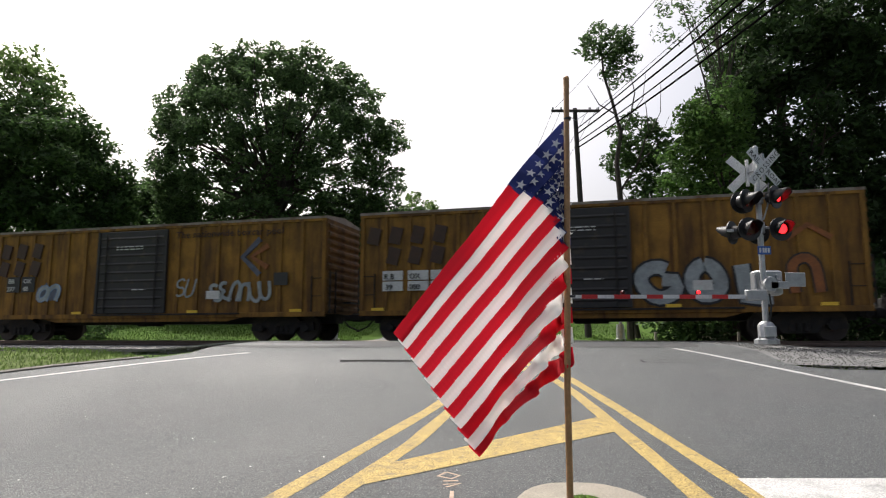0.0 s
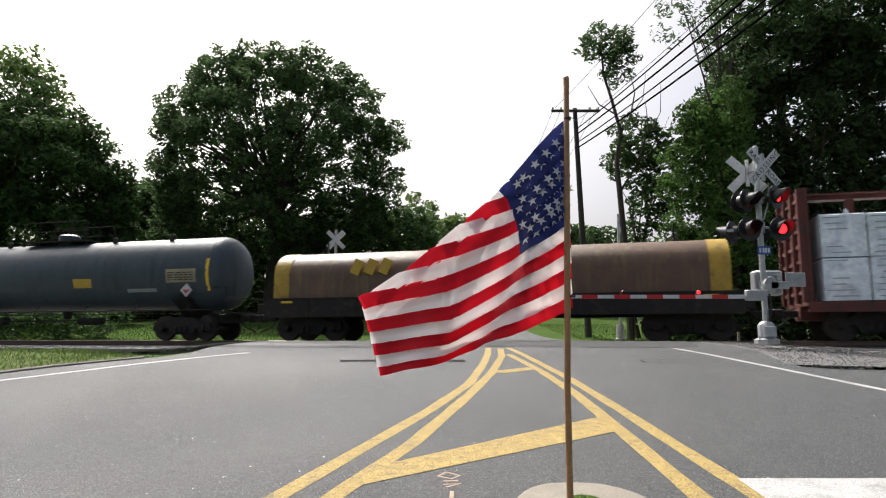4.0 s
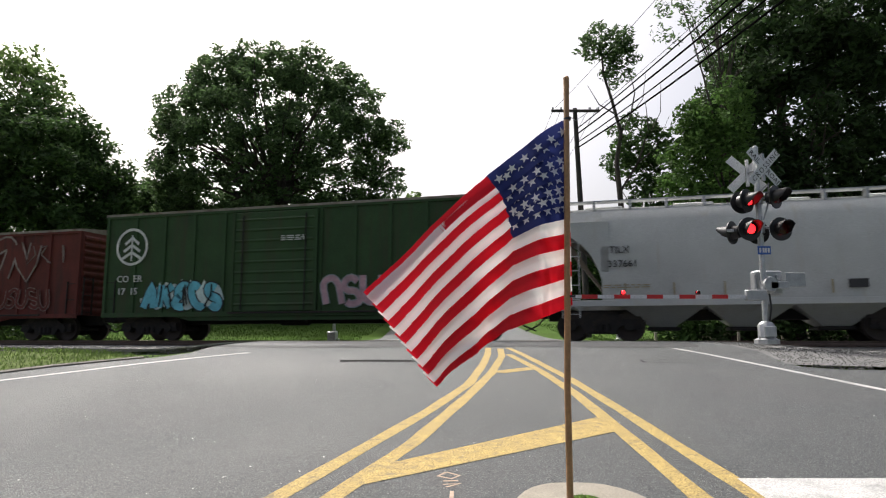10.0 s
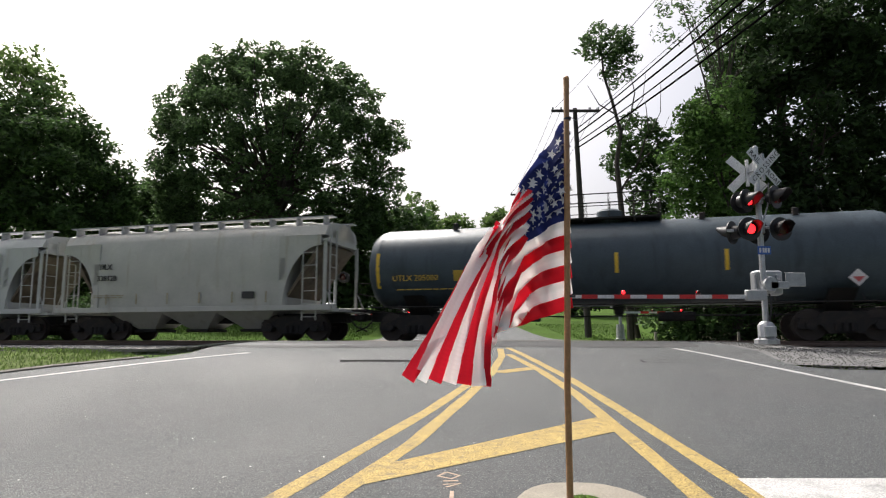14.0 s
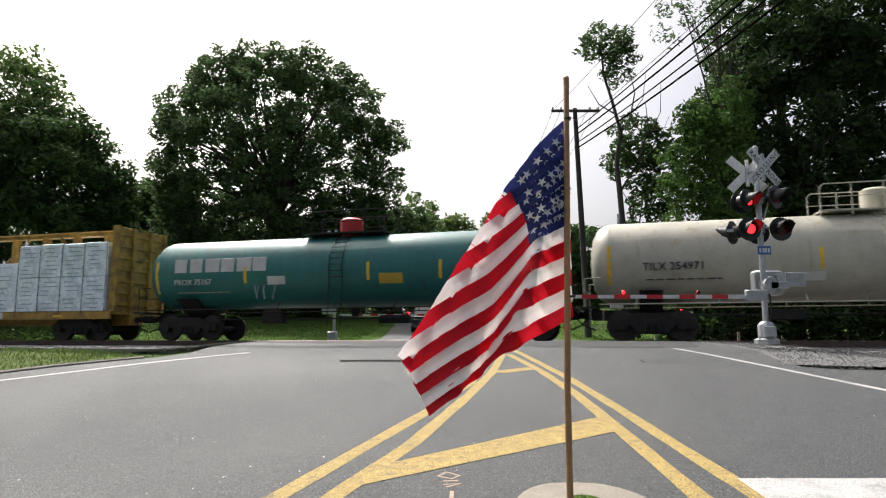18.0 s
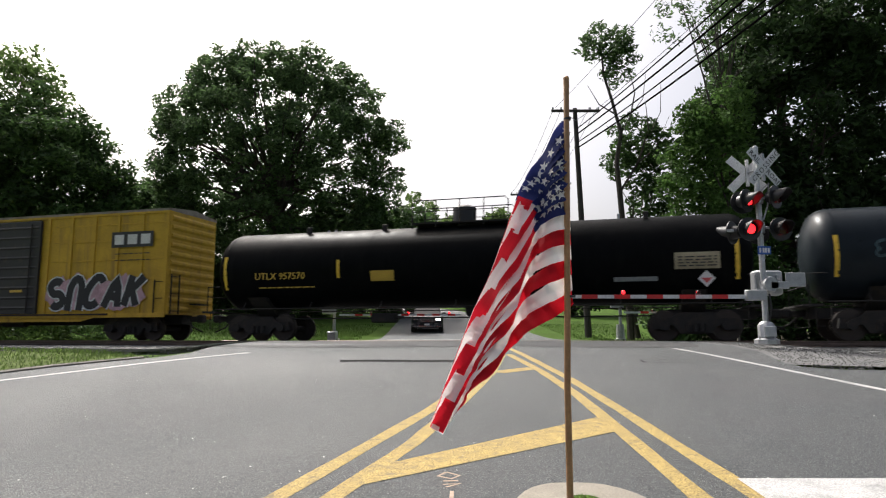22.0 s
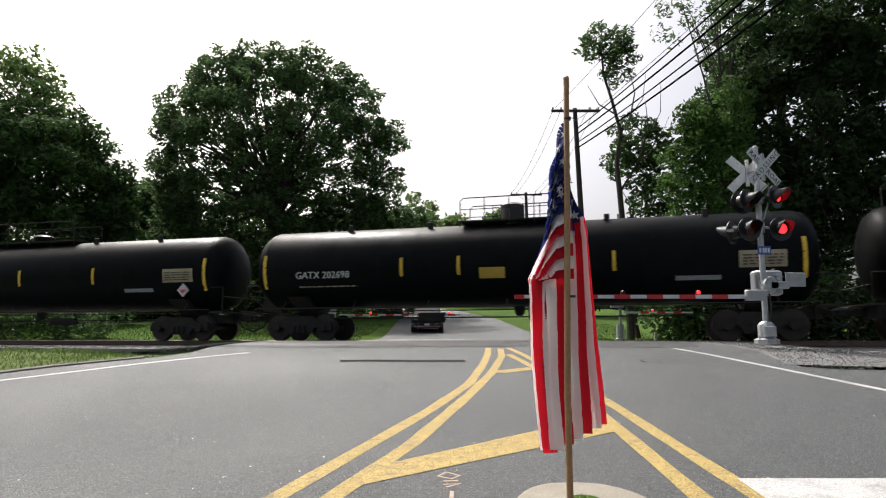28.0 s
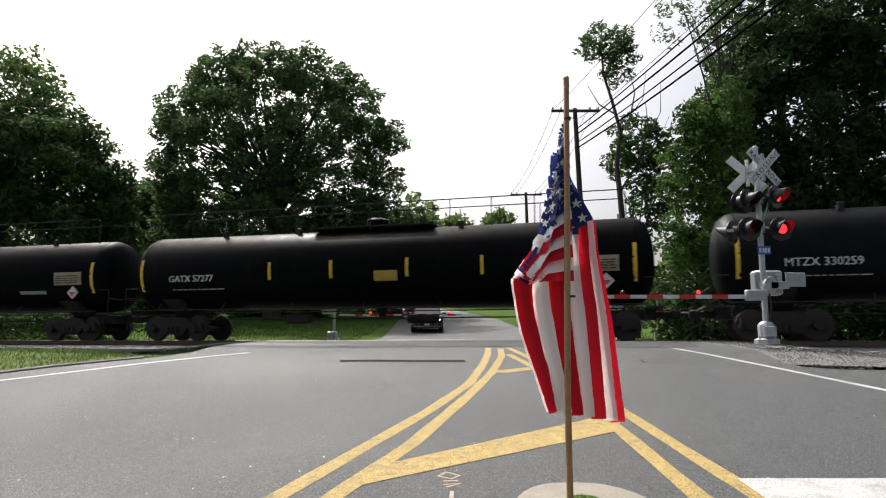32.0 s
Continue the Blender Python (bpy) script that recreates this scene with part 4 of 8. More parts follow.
tree("vine-covered tree trunk with bright green leaves", (13.3, 30.6, 0.95),
     lobes_px([(13.4, 8.6, 0.9, 2.8, 0, 1.0), (12.9, 5.2, 1.4, 2.2, -0.3, 1.1), (13.7, 11.6, 0.8, 1.8, 0, 0.9), (14.2, 6.0, 1.2, 3.0, 0, 1.1), (11.4, 8.6, 1.0, 1.7, 0.5, 0.9), (12.3, 10.4, 0.9, 1.3, 0.3, 0.9), (11.2, 5.6, 0.9, 1.4, 0.5, 0.9), (12.0, 11.4, 0.9, 1.1, 0.4, 0.9)], 30.6), 260, 0.3, 0.62, 330, 0.14, M_LEAF_VINE, 0.2, 43, (13.6, 30.6, 12.5), 10)
tree("slender tree with a crooked bare trunk and tufted crown", (9.9, 35.5, 0.95),
     lobes_px([(9.3, 17.5, 1.4, 1.0, 0, 1.2), (9.6, 15.9, 0.9, 0.9, 0, 0.8), (8.3, 17.2, 0.9, 0.7, 0, 0.8), (10.2, 17.0, 0.8, 0.7, 0, 0.6)], 35.5), 60, 0.25, 0.55, 300, 0.13, M_LEAF, 0.01, 44, (9.9, 35.5, 4), 0)
slim = Shape()
for pts, r0, r1 in (([(9.9, 35.5, 0.9), (9.8, 35.5, 5), (9.6, 35.5, 8.4), (9.45, 35.5, 10.6), (9.75, 35.5, 12.3), (9.3, 35.5, 14.2), (8.9, 35.5, 15.6), (8.8, 35.5, 17.6)], 0.2, 0.04),
                    ([(9.7, 35.5, 12.2), (10.3, 35.5, 13.2), (10.6, 35.5, 14.6), (10.3, 35.5, 16)], 0.07, 0.015), ([(9.6, 35.5, 9), (10.6, 35.4, 10.6), (11.2, 35.3, 12.4), (11.1, 35.3, 14)], 0.09, 0.015),
                    ([(10.6, 35.4, 10.6), (11.6, 35.4, 11.4), (12.4, 35.4, 13.2)], 0.05, 0.012), ([(9.4, 35.5, 13.4), (8.6, 35.5, 13.9), (8.0, 35.5, 15)], 0.05, 0.012),
                    ([(10.4, 35.4, 13.4), (11.0, 35.4, 14.2), (11.2, 35.4, 15.6)], 0.035, 0.01), ([(11.2, 35.3, 12.0), (11.9, 35.3, 13.4), (12.0, 35.3, 15.2)], 0.035, 0.01)):
    n = len(pts)
    q = Shape().tube(pts, [r0 + (r1 - r0) * k / (n - 1) for k in range(n)], 7)
    slim.add(q.v, q.f)
solid("dead_tree", slim, M_BARK, "crooked bare grey tree trunk with forked dead branches", "tree")
tree("half-bare tree with small sprays of leaves", (10.6, 36.5, 0.95),
     lobes_px([(10.9, 12.0, 1.5, 1.5, 0, 1.2), (9.9, 10.8, 0.9, 0.9, 0, 1.0), (12.1, 11.2, 1.2, 1.8, 0, 1), (11.6, 8.8, 1.4, 1.6, 0, 1.2), (10.4, 5.0, 1.2, 2.6, 0, 1.2)], 36.5), 110, 0.3, 0.65, 300, 0.16, M_LEAF_DARK, 0.14, 45, (10.6, 36.5, 9), 6)
tree("thin overhanging branches with sparse leaves", (14.6, 32, 0.95),
     lobes_px([(12.2, 17.4, 1.6, 1.5, 0, 1), (14.0, 15.6, 1.4, 2.6, 0, 1), (13.2, 18.4, 2.2, 1.2, 0, 1.2)], 32), 46, 0.3, 0.7, 130, 0.13, M_LEAF, 0.2, 46, (13.6, 32, 17), 14)
tree("undergrowth of dark shrubs below the trees", (14.5, 29.5, 0.9), lobes_px([(13, 2.4, 3.5, 1.9, 1, 1.5), (19, 2.4, 4.5, 2.0, 0, 1.6), (26, 2.6, 5, 2.2, 0, 1.6), (10.6, 2.6, 1.4, 1.6, 1.8, 1)], 30), 170, 0.5, 1.0, 190, 0.16, M_LEAF_DARK, 0.08, 47, (14.5, 29.5, 2.5), 8, "shrub")

# added shrubs that cover bright ground which should lie in shade
tree("added low dark thicket that darkens ground along the track", (18, 29.6, 0.85), lobes_px([(13.5, 1.7, 2.6, 1.0, 1.4, 1.0), (18, 1.9, 3.5, 1.2, 0, 1.0), (24, 2.0, 4.0, 1.4, -1.0, 1.0), (30, 2.2, 4.0, 1.5, -2.0, 1.0)], 29.6), 190, 0.4, 0.8, 200, 0.13, M_LEAF_DARK, 0.05, 48, (18, 29.6, 2.2), 10, "shrub")

# added shrubs that stand in for the tree shadow left of the lawn
tree("added low dark thicket that darkens ground along the track", (-24, 35.5, 0.95), lobes_px([(-19.0, 1.9, 2.2, 1.2, 0.5, 1.2), (-23, 2.2, 3.2, 1.5, 0, 1.3), (-29, 2.4, 4.0, 1.7, 1.0, 1.3), (-36, 2.4, 4.0, 1.7, 2.0, 1.3)], 35.5), 170, 0.4, 0.8, 190, 0.14, M_LEAF_DARK, 0.05, 49, (-24, 35.5, 2.6), 10, "shrub")

# ---- waiting car beyond the crossing ----
suv = thing("car", "dark sport utility vehicle waiting with headlights on behind the gate", "car", pose(-0.95, 39.9, rise(39.9) + 0.01, 0, 0, 0))
body = Shape()
prof = [(-0.92, 0.35), (0.92, 0.35), (0.96, 0.75), (0.93, 1.05), (-0.93, 1.05), (-0.96, 0.75)]
body.loft([[(x * k, y, 0.3 + (z - 0.3) * h) for x, z in prof] for y, k, h in ((0.0, 0.9, 0.88), (0.12, 0.98, 0.95), (1.2, 1, 1.05), (3.6, 1, 1.08), (4.45, 0.96, 1.05))])
part("body", body, M_CAR_PAINT, suv)
cabin = Shape()
cabin.loft([[(x * k, y, z) for x in (-1, 1) for z in ((1.05, z1) if x < 0 else (z1, 1.05))] for y, k, z1 in ((1.15, 0.86, 1.08), (1.85, 0.72, 1.66), (3.6, 0.72, 1.7), (4.3, 0.8, 1.1))])
part("cabin", cabin, M_CAR_PAINT, suv)
part("windscreen", Shape().add([(-0.74, 1.14, 1.12), (0.74, 1.14, 1.12), (0.64, 1.77, 1.62), (-0.64, 1.77, 1.62)], [(0, 1, 2, 3)]), M_GLASS_DARK, suv)
grille = part("grille", Shape().box(-0.45, 0.45, -0.03, 0.06, 0.62, 0.86, 0.02), M_BLACK, suv)
for z in (0.68, 0.74, 0.8):
    part("grille_bar", Shape().box(-0.42, 0.42, -0.045, -0.03, z - 0.012, z + 0.012), M_CHROME, grille)
part("bumper", Shape().box(-0.88, 0.88, -0.08, 0.1, 0.34, 0.56, 0.05), M_CAR_PAINT, suv)
part("bumper_trim", Shape().box(-0.8, 0.8, -0.1, -0.07, 0.36, 0.42, 0.01), M_CHROME, suv)
part("registration_plate", Shape().box(-0.16, 0.16, -0.1, -0.08, 0.45, 0.55, 0.005), M_SIGN_WHITE, suv)
for sx in (-1, 1):
    part("headlight", Shape().box(sx * 0.66 - 0.15, sx * 0.66 + 0.15, -0.02, 0.1, 0.72, 0.86, 0.03), M_HEADLIGHT if sx > 0 else M_CHROME, suv)
    part("mirror", Shape().box(sx * 1.0 - 0.1, sx * 1.0 + 0.1, 1.25, 1.37, 1.08, 1.26, 0.03), M_CAR_PAINT, suv)
    part("roof_rail", Shape().tube([(sx * 0.66, 2.0, 1.72), (sx * 0.66, 3.5, 1.74)], 0.02, 6), M_BLACK, suv)
    for y in (0.75, 3.6):
        w = part("wheel", Shape().tube([(sx * 0.96, y, 0.36), (sx * 0.70, y, 0.36)], 0.36, 20), M_TYRE, suv)
        part("rim", Shape().tube([(sx * 0.975, y, 0.36), (sx * 0.94, y, 0.36)], 0.24, 16), M_GALV, w)

# ---- freight train: shared running gear ----
wheel_me = Shape().tube([(0, 0.0, 0), (0, 0.03, 0), (0, 0.035, 0), (0, 0.15, 0)], [0.49, 0.49, 0.457, 0.45], 28).tube([(0, -0.02, 0), (0, 0.0, 0)], [0.2, 0.22], 16).tube([(0, 0.15, 0), (0, 0.22, 0)], [0.15, 0.1], 12).mesh("wheel", M_WHEEL)
frame_out = [(-1.25, 0.36), (-1.2, 0.66), (-0.72, 0.68), (-0.5, 0.86), (0.5, 0.86), (0.72, 0.68), (1.2, 0.66), (1.25, 0.36), (1.0, 0.34), (0.9, 0.48), (0.62, 0.46), (0.45, 0.22), (-0.45, 0.22), (-0.62, 0.46), (-0.9, 0.48), (-1.0, 0.34)]
side_frame_me = Shape().prism_y(frame_out, -0.07, 0.07).tube([(-0.89, -0.15, 0.46), (-0.89, 0.1, 0.46)], 0.15, 12).tube([(0.89, -0.15, 0.46), (0.89, 0.1, 0.46)], 0.15, 12).mesh("side_frame", M_UNDER, 30)
spring_me = Shape()
for sx in (-0.2, 0.0, 0.2):
    spring_me.tube([(sx, -0.09, 0.28), (sx, -0.09, 0.52)], 0.08, 8)
spring_me = spring_me.mesh("spring_pack", M_UNDER)
bolster_me = Shape().box(-0.2, 0.2, -1.0, 1.0, 0.5, 0.72, 0.03).tube([(0, 0, 0.7), (0, 0, 0.86)], 0.25, 12).mesh("truck", M_UNDER, 30)
axle_me = Shape().tube([(0, -1.0, 0.457), (0, 1.0, 0.457)], 0.085, 10).mesh("axle", M_UNDER)
coupler_me = Shape().box(0, 0.5, -0.1, 0.1, 0.72, 0.92, 0.02).box(0.4, 0.72, -0.17, 0.13, 0.68, 0.98, 0.05).tube([(0.1, -0.2, 0.8), (0.4, -0.3, 0.5), (0.8, -0.22, 0.32)], 0.03, 6).mesh("coupler", M_UNDER)
rung_me = Shape().tube([(-0.22, 0, 0), (0.22, 0, 0)], 0.016, 6).mesh("rung", M_UNDER)


def running_gear(car, half, inset=1.85):
    for sx in (-1, 1):
        x = sx * (half - inset)
        tr = part("truck", bolster_me, M_UNDER, car, "grimy two-axle truck", (x, 0, 0))
        for sy in (-1, 1):
            part("side_frame", side_frame_me, M_UNDER, tr, "", (0, sy * 1.0, 0))
            part("spring_pack", spring_me, M_UNDER, tr, "", (0, sy * 1.0, 0))
            for dx in (-0.89, 0.89):
                part("wheel", wheel_me, M_WHEEL, tr, "", pose(dx, sy * 0.72, 0.457, 0, 0, 0 if sy > 0 else 180))
        for dx in (-0.89, 0.89):
            part("axle", axle_me, M_UNDER, tr, "", (dx, 0, 0))
        part("coupler", coupler_me, M_UNDER, car, "", pose(sx * half, 0, 0, 0, 0, 0 if sx > 0 else 180))


def ladder(car, x, y, z0, z1, material, turn=0, width=0.44):
    up = part("ladder", Shape().box(-width / 2 - 0.03, -width / 2, -0.05, 0, z0, z1).box(width / 2, width / 2 + 0.03, -0.05, 0, z0, z1), material, car, "", pose(x, y, 0, 0, 0, turn), 0)
    n = max(2, int((z1 - z0) / 0.38))
    rung = Shape().tube([(-width / 2, 0, 0), (width / 2, 0, 0)], 0.014, 6).mesh("rung", material)
    for k in range(n):
        part("rung", rung, material, up, "", (0, -0.03, z0 + 0.12 + (z1 - z0 - 0.2) * k / (n - 1)))


def arc(cx, cz, rx, rz, a0, a1, n=9):
    return [(cx + rx * math.cos(radians(a0 + (a1 - a0) * k / n)), cz + rz * math.sin(radians(a0 + (a1 - a0) * k / n))) for k in range(n + 1)]


# fat sprayed letter strokes in a unit box
STROKES = {
    "o": [arc(0, 0, 0.34, 0.38, 90, 450, 16)],
    "c": [arc(0, 0, 0.36, 0.4, 45, 320, 14)],
    "g": [arc(0, 0, 0.36, 0.4, 50, 340, 14) + [(0.34, 0.05), (0.08, 0.05)]],
    "n": [[(-0.33, -0.45), (-0.33, 0.1)] + arc(0, 0.1, 0.33, 0.32, 180, 0, 8) + [(0.33, -0.45)]],
    "u": [[(-0.33, 0.45), (-0.33, -0.1)] + arc(0, -0.1, 0.33, 0.32, 180, 360, 8) + [(0.33, 0.45)]],
    "i": [[(-0.05, 0.45), (0.0, 0.0), (0.05, -0.45)]],
    "s": [arc(0, 0.2, 0.3, 0.2, 30, 270, 9) + arc(0, -0.2, 0.3, 0.2, 90, -150, 9)],
    "e": [arc(0.05, 0.2, 0.36, 0.2, 60, 250, 8) + arc(0.05, -0.2, 0.36, 0.2, 110, 310, 8)],
    "l": [[(-0.28, 0.45), (-0.25, 0.0), (-0.25, -0.4), (0.05, -0.42), (0.34, -0.38)]],
    "v": [[(-0.36, 0.42), (-0.15, -0.1), (0.02, -0.42), (0.18, -0.1), (0.36, 0.42)]],
    "k": [[(-0.3, 0.45), (-0.28, -0.45)], [(0.34, 0.42), (-0.1, 0.05), (0.36, -0.44)]],
    "a": [[(-0.36, -0.45), (-0.12, 0.2), (0.02, 0.45), (0.15, 0.2), (0.38, -0.45)], [(-0.2, -0.12), (0.22, -0.12)]],
}


def ribbon(pts, width, y0, y1):
    """A flat band of paint along a line of (x, z) points."""
    rings = []
    for k, (x, z) in enumerate(pts):
        xa, za = pts[max(k - 1, 0)]
        xb, zb = pts[min(k + 1, len(pts) - 1)]
        d = math.hypot(xb - xa, zb - za) + 1e-9
        nx, nz = -(zb - za) / d * width / 2, (xb - xa) / d * width / 2
        rings.append([(x + nx, y0, z + nz), (x - nx, y0, z - nz), (x - nx, y1, z - nz), (x + nx, y1, z + nz)])
    return Shape().loft(rings)


def graffiti(car, x0, x1, z0, z1, y, letters, fill, edge, seed, blob=None, glyphs=None, fat=0.24, hug=None):
    """Sprayed lettering: fat letter strokes with an outline and a cloud of colour behind them."""
    rng = random.Random(seed)
    snug = 0.72 if glyphs else 1.0

    def laid(shape):
        # on a round tank the paint follows the shell
        if hug:
            shape.v = [(px, py - y + side_y(*hug, pz), pz) for px, py, pz in shape.v]
        return shape
    glyphs = "" if letters == 0 else glyphs or "".join(rng.choice("onusecnu") for _ in range(letters))
    w, h = (x1 - x0) / max(1, len(glyphs)), z1 - z0
    if blob:
        m = 30
        top = [(x0 - 0.1 + (x1 - x0 + 0.2) * k / m, z1 + h * (rng.uniform(-0.22, 0.1) - 0.5 * abs(2 * k / m - 1) ** 6)) for k in range(m + 1)]
        low = [(x0 - 0.1 + (x1 - x0 + 0.2) * k / m, z0 + h * (rng.uniform(0.0, 0.14) + 0.3 * abs(2 * k / m - 1) ** 6)) for k in range(m, -1, -1)]
        part("graffiti_cloud", laid(Shape().prism_y(top + low, y - 0.003, y + 0.002)), blob, car, "sprayed background colour", smooth=0)
    for k, ch in enumerate(glyphs):
        cx, cz = x0 + w * (k + 0.5), (z0 + z1) / 2 + rng.uniform(-0.04, 0.04) * h
        tilt, sx, sz = rng.uniform(-0.4, 0.4), w * rng.uniform(1.2, 1.55) * snug, h * rng.uniform(0.85, 0.98)
        d, g = 0.0007 * (k % 3), None
        for n, line in enumerate(STROKES[ch]):
            pts = [(cx + sx * px + tilt * sz * pz, cz + sz * pz + 0.02 * h * math.sin(9 * px + k)) for px, pz in line]
            b = fat * min(w, h) * 1.15
            q = part("graffiti_letter", laid(ribbon(pts, b * 1.36, y - 0.006 - d - 0.002 * n, y)), edge, car, "sprayed graffiti letter", smooth=0)
            part("graffiti_fill", laid(ribbon(pts, b, y - 0.010 - d - 0.002 * n, y - 0.004)), fill, q, smooth=0)


def scrawl(car, x0, x1, z, h, y, material, seed):
    """Thin sprayed tag: a wandering line."""
    rng = random.Random(seed)
    n = max(3, int((x1 - x0) / (h * 0.8)))
    w = (x1 - x0) / n
    for k in range(n):
        cx, lean = x0 + w * (k + 0.5), rng.uniform(-0.1, 0.25) * h
        pts = [(cx + w * rng.uniform(-0.4, 0.4) + lean * q, y - 0.012, z + h * q) for q in rng.choice(((-0.5, 0.0, 0.5), (0.5, -0.4, 0.4, -0.5), (0.4, 0.5, 0.0, -0.5, -0.4), (-0.5, 0.5, 0.1)))]
        part("graffiti", Shape().tube(pts, h * 0.04, 5), material, car, "thin sprayed tag")


def patch(car, name, x0, x1, z0, z1, y, material, label=""):
    return part(name, Shape().box(x0, x1, y - 0.012, y, z0, z1), material, car, label, smooth=0)


def fine_print(car, x, z, y, w, material, rows=3, dz=0.07):
    """Small stencilled data that is too small to read: plain bars."""
    rng = random.Random(int(abs(x * 100 + z * 1000)))
    g = Shape()
    for k in range(rows):
        xx = x
        while xx < x + w:
            l = rng.uniform(0.1, 0.3)
            g.box(xx, min(xx + l, x + w), y - 0.006, y, z - k * dz - 0.018, z - k * dz + 0.018)
            xx += l + 0.06
    part("stencil", g, material, car, smooth=0)["kind"] = "stuff"


def words_on(car, text, x, z, y, size, material, spread=1.0):
    lettering(text, size, material, car, pose(x, y - 0.018, z, 90, 0, 0), "stencil", spread, 0.014)


# ---- box cars ----
def boxcar(half, eave, paint, roof_paint, end_paint, door, door_paint, posts, label, horizontal=False, floor=0.98, second_door=None):
    car = thing("boxcar", label, "boxcar", group="freight cars of the train")
    w = 1.44
    part("body", Shape().box(-half, half, -w, w, floor, eave, 0.015), paint, car, "", smooth=0)
    roof = [(-w - 0.05, eave - 0.04), (-w - 0.05, eave + 0.05), (0, eave + 0.2), (w + 0.05, eave + 0.05), (w + 0.05, eave - 0.04)]
    rf = part("roof", Shape().prism_x(roof, -half - 0.02, half + 0.02), roof_paint, car, "", smooth=0)
    rib = Shape().prism_x([(-w, eave + 0.06), (0, eave + 0.235), (w, eave + 0.06), (0, eave + 0.15)], -0.05, 0.05).mesh("roof_rib", roof_paint, 0)
    for k in range(9):
        part("roof_rib", rib, roof_paint, rf, "", (-half + 0.9 + (2 * half - 1.8) * k / 8, 0, 0))
    dx0, dx1 = door
    post = Shape().prism_x([(0, floor), (-0.055, floor + 0.05), (-0.055, eave - 0.12), (0, eave - 0.05)], -0.06, 0.06).mesh("side_post", paint, 0)
    for side in (-1, 1):
        m = Matrix.Identity(4) if side < 0 else Matrix.Rotation(math.pi, 4, "Z")
        for x in posts:
            if dx0 - 0.05 < x < dx1 + 0.05:
                continue
            part("side_post", post, paint, car, "", m @ pose(x, -w, 0))
        part("side_sill", Shape().box(-half, half, -0.06, 0, floor - 0.12, floor + 0.05, 0.01).prism_y([(-half + 3.2, floor - 0.1), (half - 3.2, floor - 0.1), (half - 3.9, floor - 0.26), (-half + 3.9, floor - 0.26)], 0.0, 0.05), paint, car, "", m @ pose(0, -w, 0), 0)
        part("top_chord", Shape().box(-half, half, -0.05, 0, eave - 0.13, eave - 0.02, 0.01), paint, car, "", m @ pose(0, -w, 0), 0)
        d = part("door", Shape().box(dx0, dx1, -0.10, -0.02, floor + 0.06, eave - 0.17, 0.015), door_paint, car, "sliding door", m @ pose(0, -w, 0), 0)
        n = 9
        for k in range(n):
            z = floor + 0.3 + (eave - floor - 0.75) * k / (n - 1)
            part("door_rib", Shape().prism_x([(-0.10, z - 0.06), (-0.135, z), (-0.10, z + 0.06)], dx0 + 0.14, dx1 - 0.14), door_paint, d, "", smooth=0)
        for x in (dx0 + 0.05, dx1 - 0.05):
            part("door_stile", Shape().box(x - 0.05, x + 0.05, -0.14, -0.10, floor + 0.06, eave - 0.17), door_paint, d, "", smooth=0)
        for x in (dx0 + 0.45, dx1 - 0.45):
            part("locking_bar", Shape().tube([(x, -0.15, floor + 0.1), (x, -0.15, eave - 0.3)], 0.025, 6), M_UNDER, d)
        part("door_track", Shape().box(dx0 - 0.1, min(dx1 + (dx1 - dx0), half - 0.1), -0.12, 0, floor - 0.02, floor + 0.04), M_UNDER, car, "", m @ pose(0, -w, 0), 0)
        if horizontal:
            for z in (floor + 0.6, floor + 1.35, floor + 2.1, floor + 2.85, floor + 3.5):
                if z < eave - 0.3:
                    for a, b in ((-half + 0.1, dx0 - 0.12), (dx1 + 0.12, half - 0.1)):
                        part("side_rail", Shape().box(a, b, -0.02, 0, z - 0.02, z + 0.02), paint, car, "", m @ pose(0, -w, 0), 0)
        for sx in (-1, 1):
            ladder(car, sx * (half - 0.3), side * w, floor - 0.15, floor + 1.3, M_UNDER, 0 if side < 0 else 180)
    end_me = Shape().box(0.0, 0.012, -w + 0.02, w - 0.02, floor, eave - 0.03).mesh("end_panel", end_paint, 0)
    fold_me = Shape().prism_y([(0, -0.12), (0.07, -0.04), (0.07, 0.04), (0, 0.12)], -w + 0.1, w - 0.1).mesh("corrugation", end_paint, 0)
    for m in (pose(half, 0, 0), pose(-half, 0, 0, 0, 0, 180)):
        ep = part("end_panel", end_me, end_paint, car, "corrugated end", m)
        for k in range(11):
            part("corrugation", fold_me, end_paint, ep, "", (0.012, 0, floor + 0.2 + (eave - floor - 0.5) * k / 10))
    for sx in (-1, 1):
        ladder(car, sx * (half + 0.08), -w + 0.35, floor, floor + 1.5, M_UNDER, 90 if sx > 0 else -90)
        part("brake_platform", Shape().box(-0.15, 0.15, -0.4, 0.4, floor + 0.4, floor + 0.45), M_UNDER, car, "", (sx * (half + 0.2), 0.3, 0))
    part("centre_sill", Shape().box(-half + 0.1, half - 0.1, -0.3, 0.3, 0.62, floor), M_UNDER, car, smooth=0)
    part("brake_tank", Shape().tube([(-0.6, -0.6, 0.72), (0.5, -0.6, 0.72)], 0.18, 12), M_UNDER, car)
    running_gear(car, half)
    return car


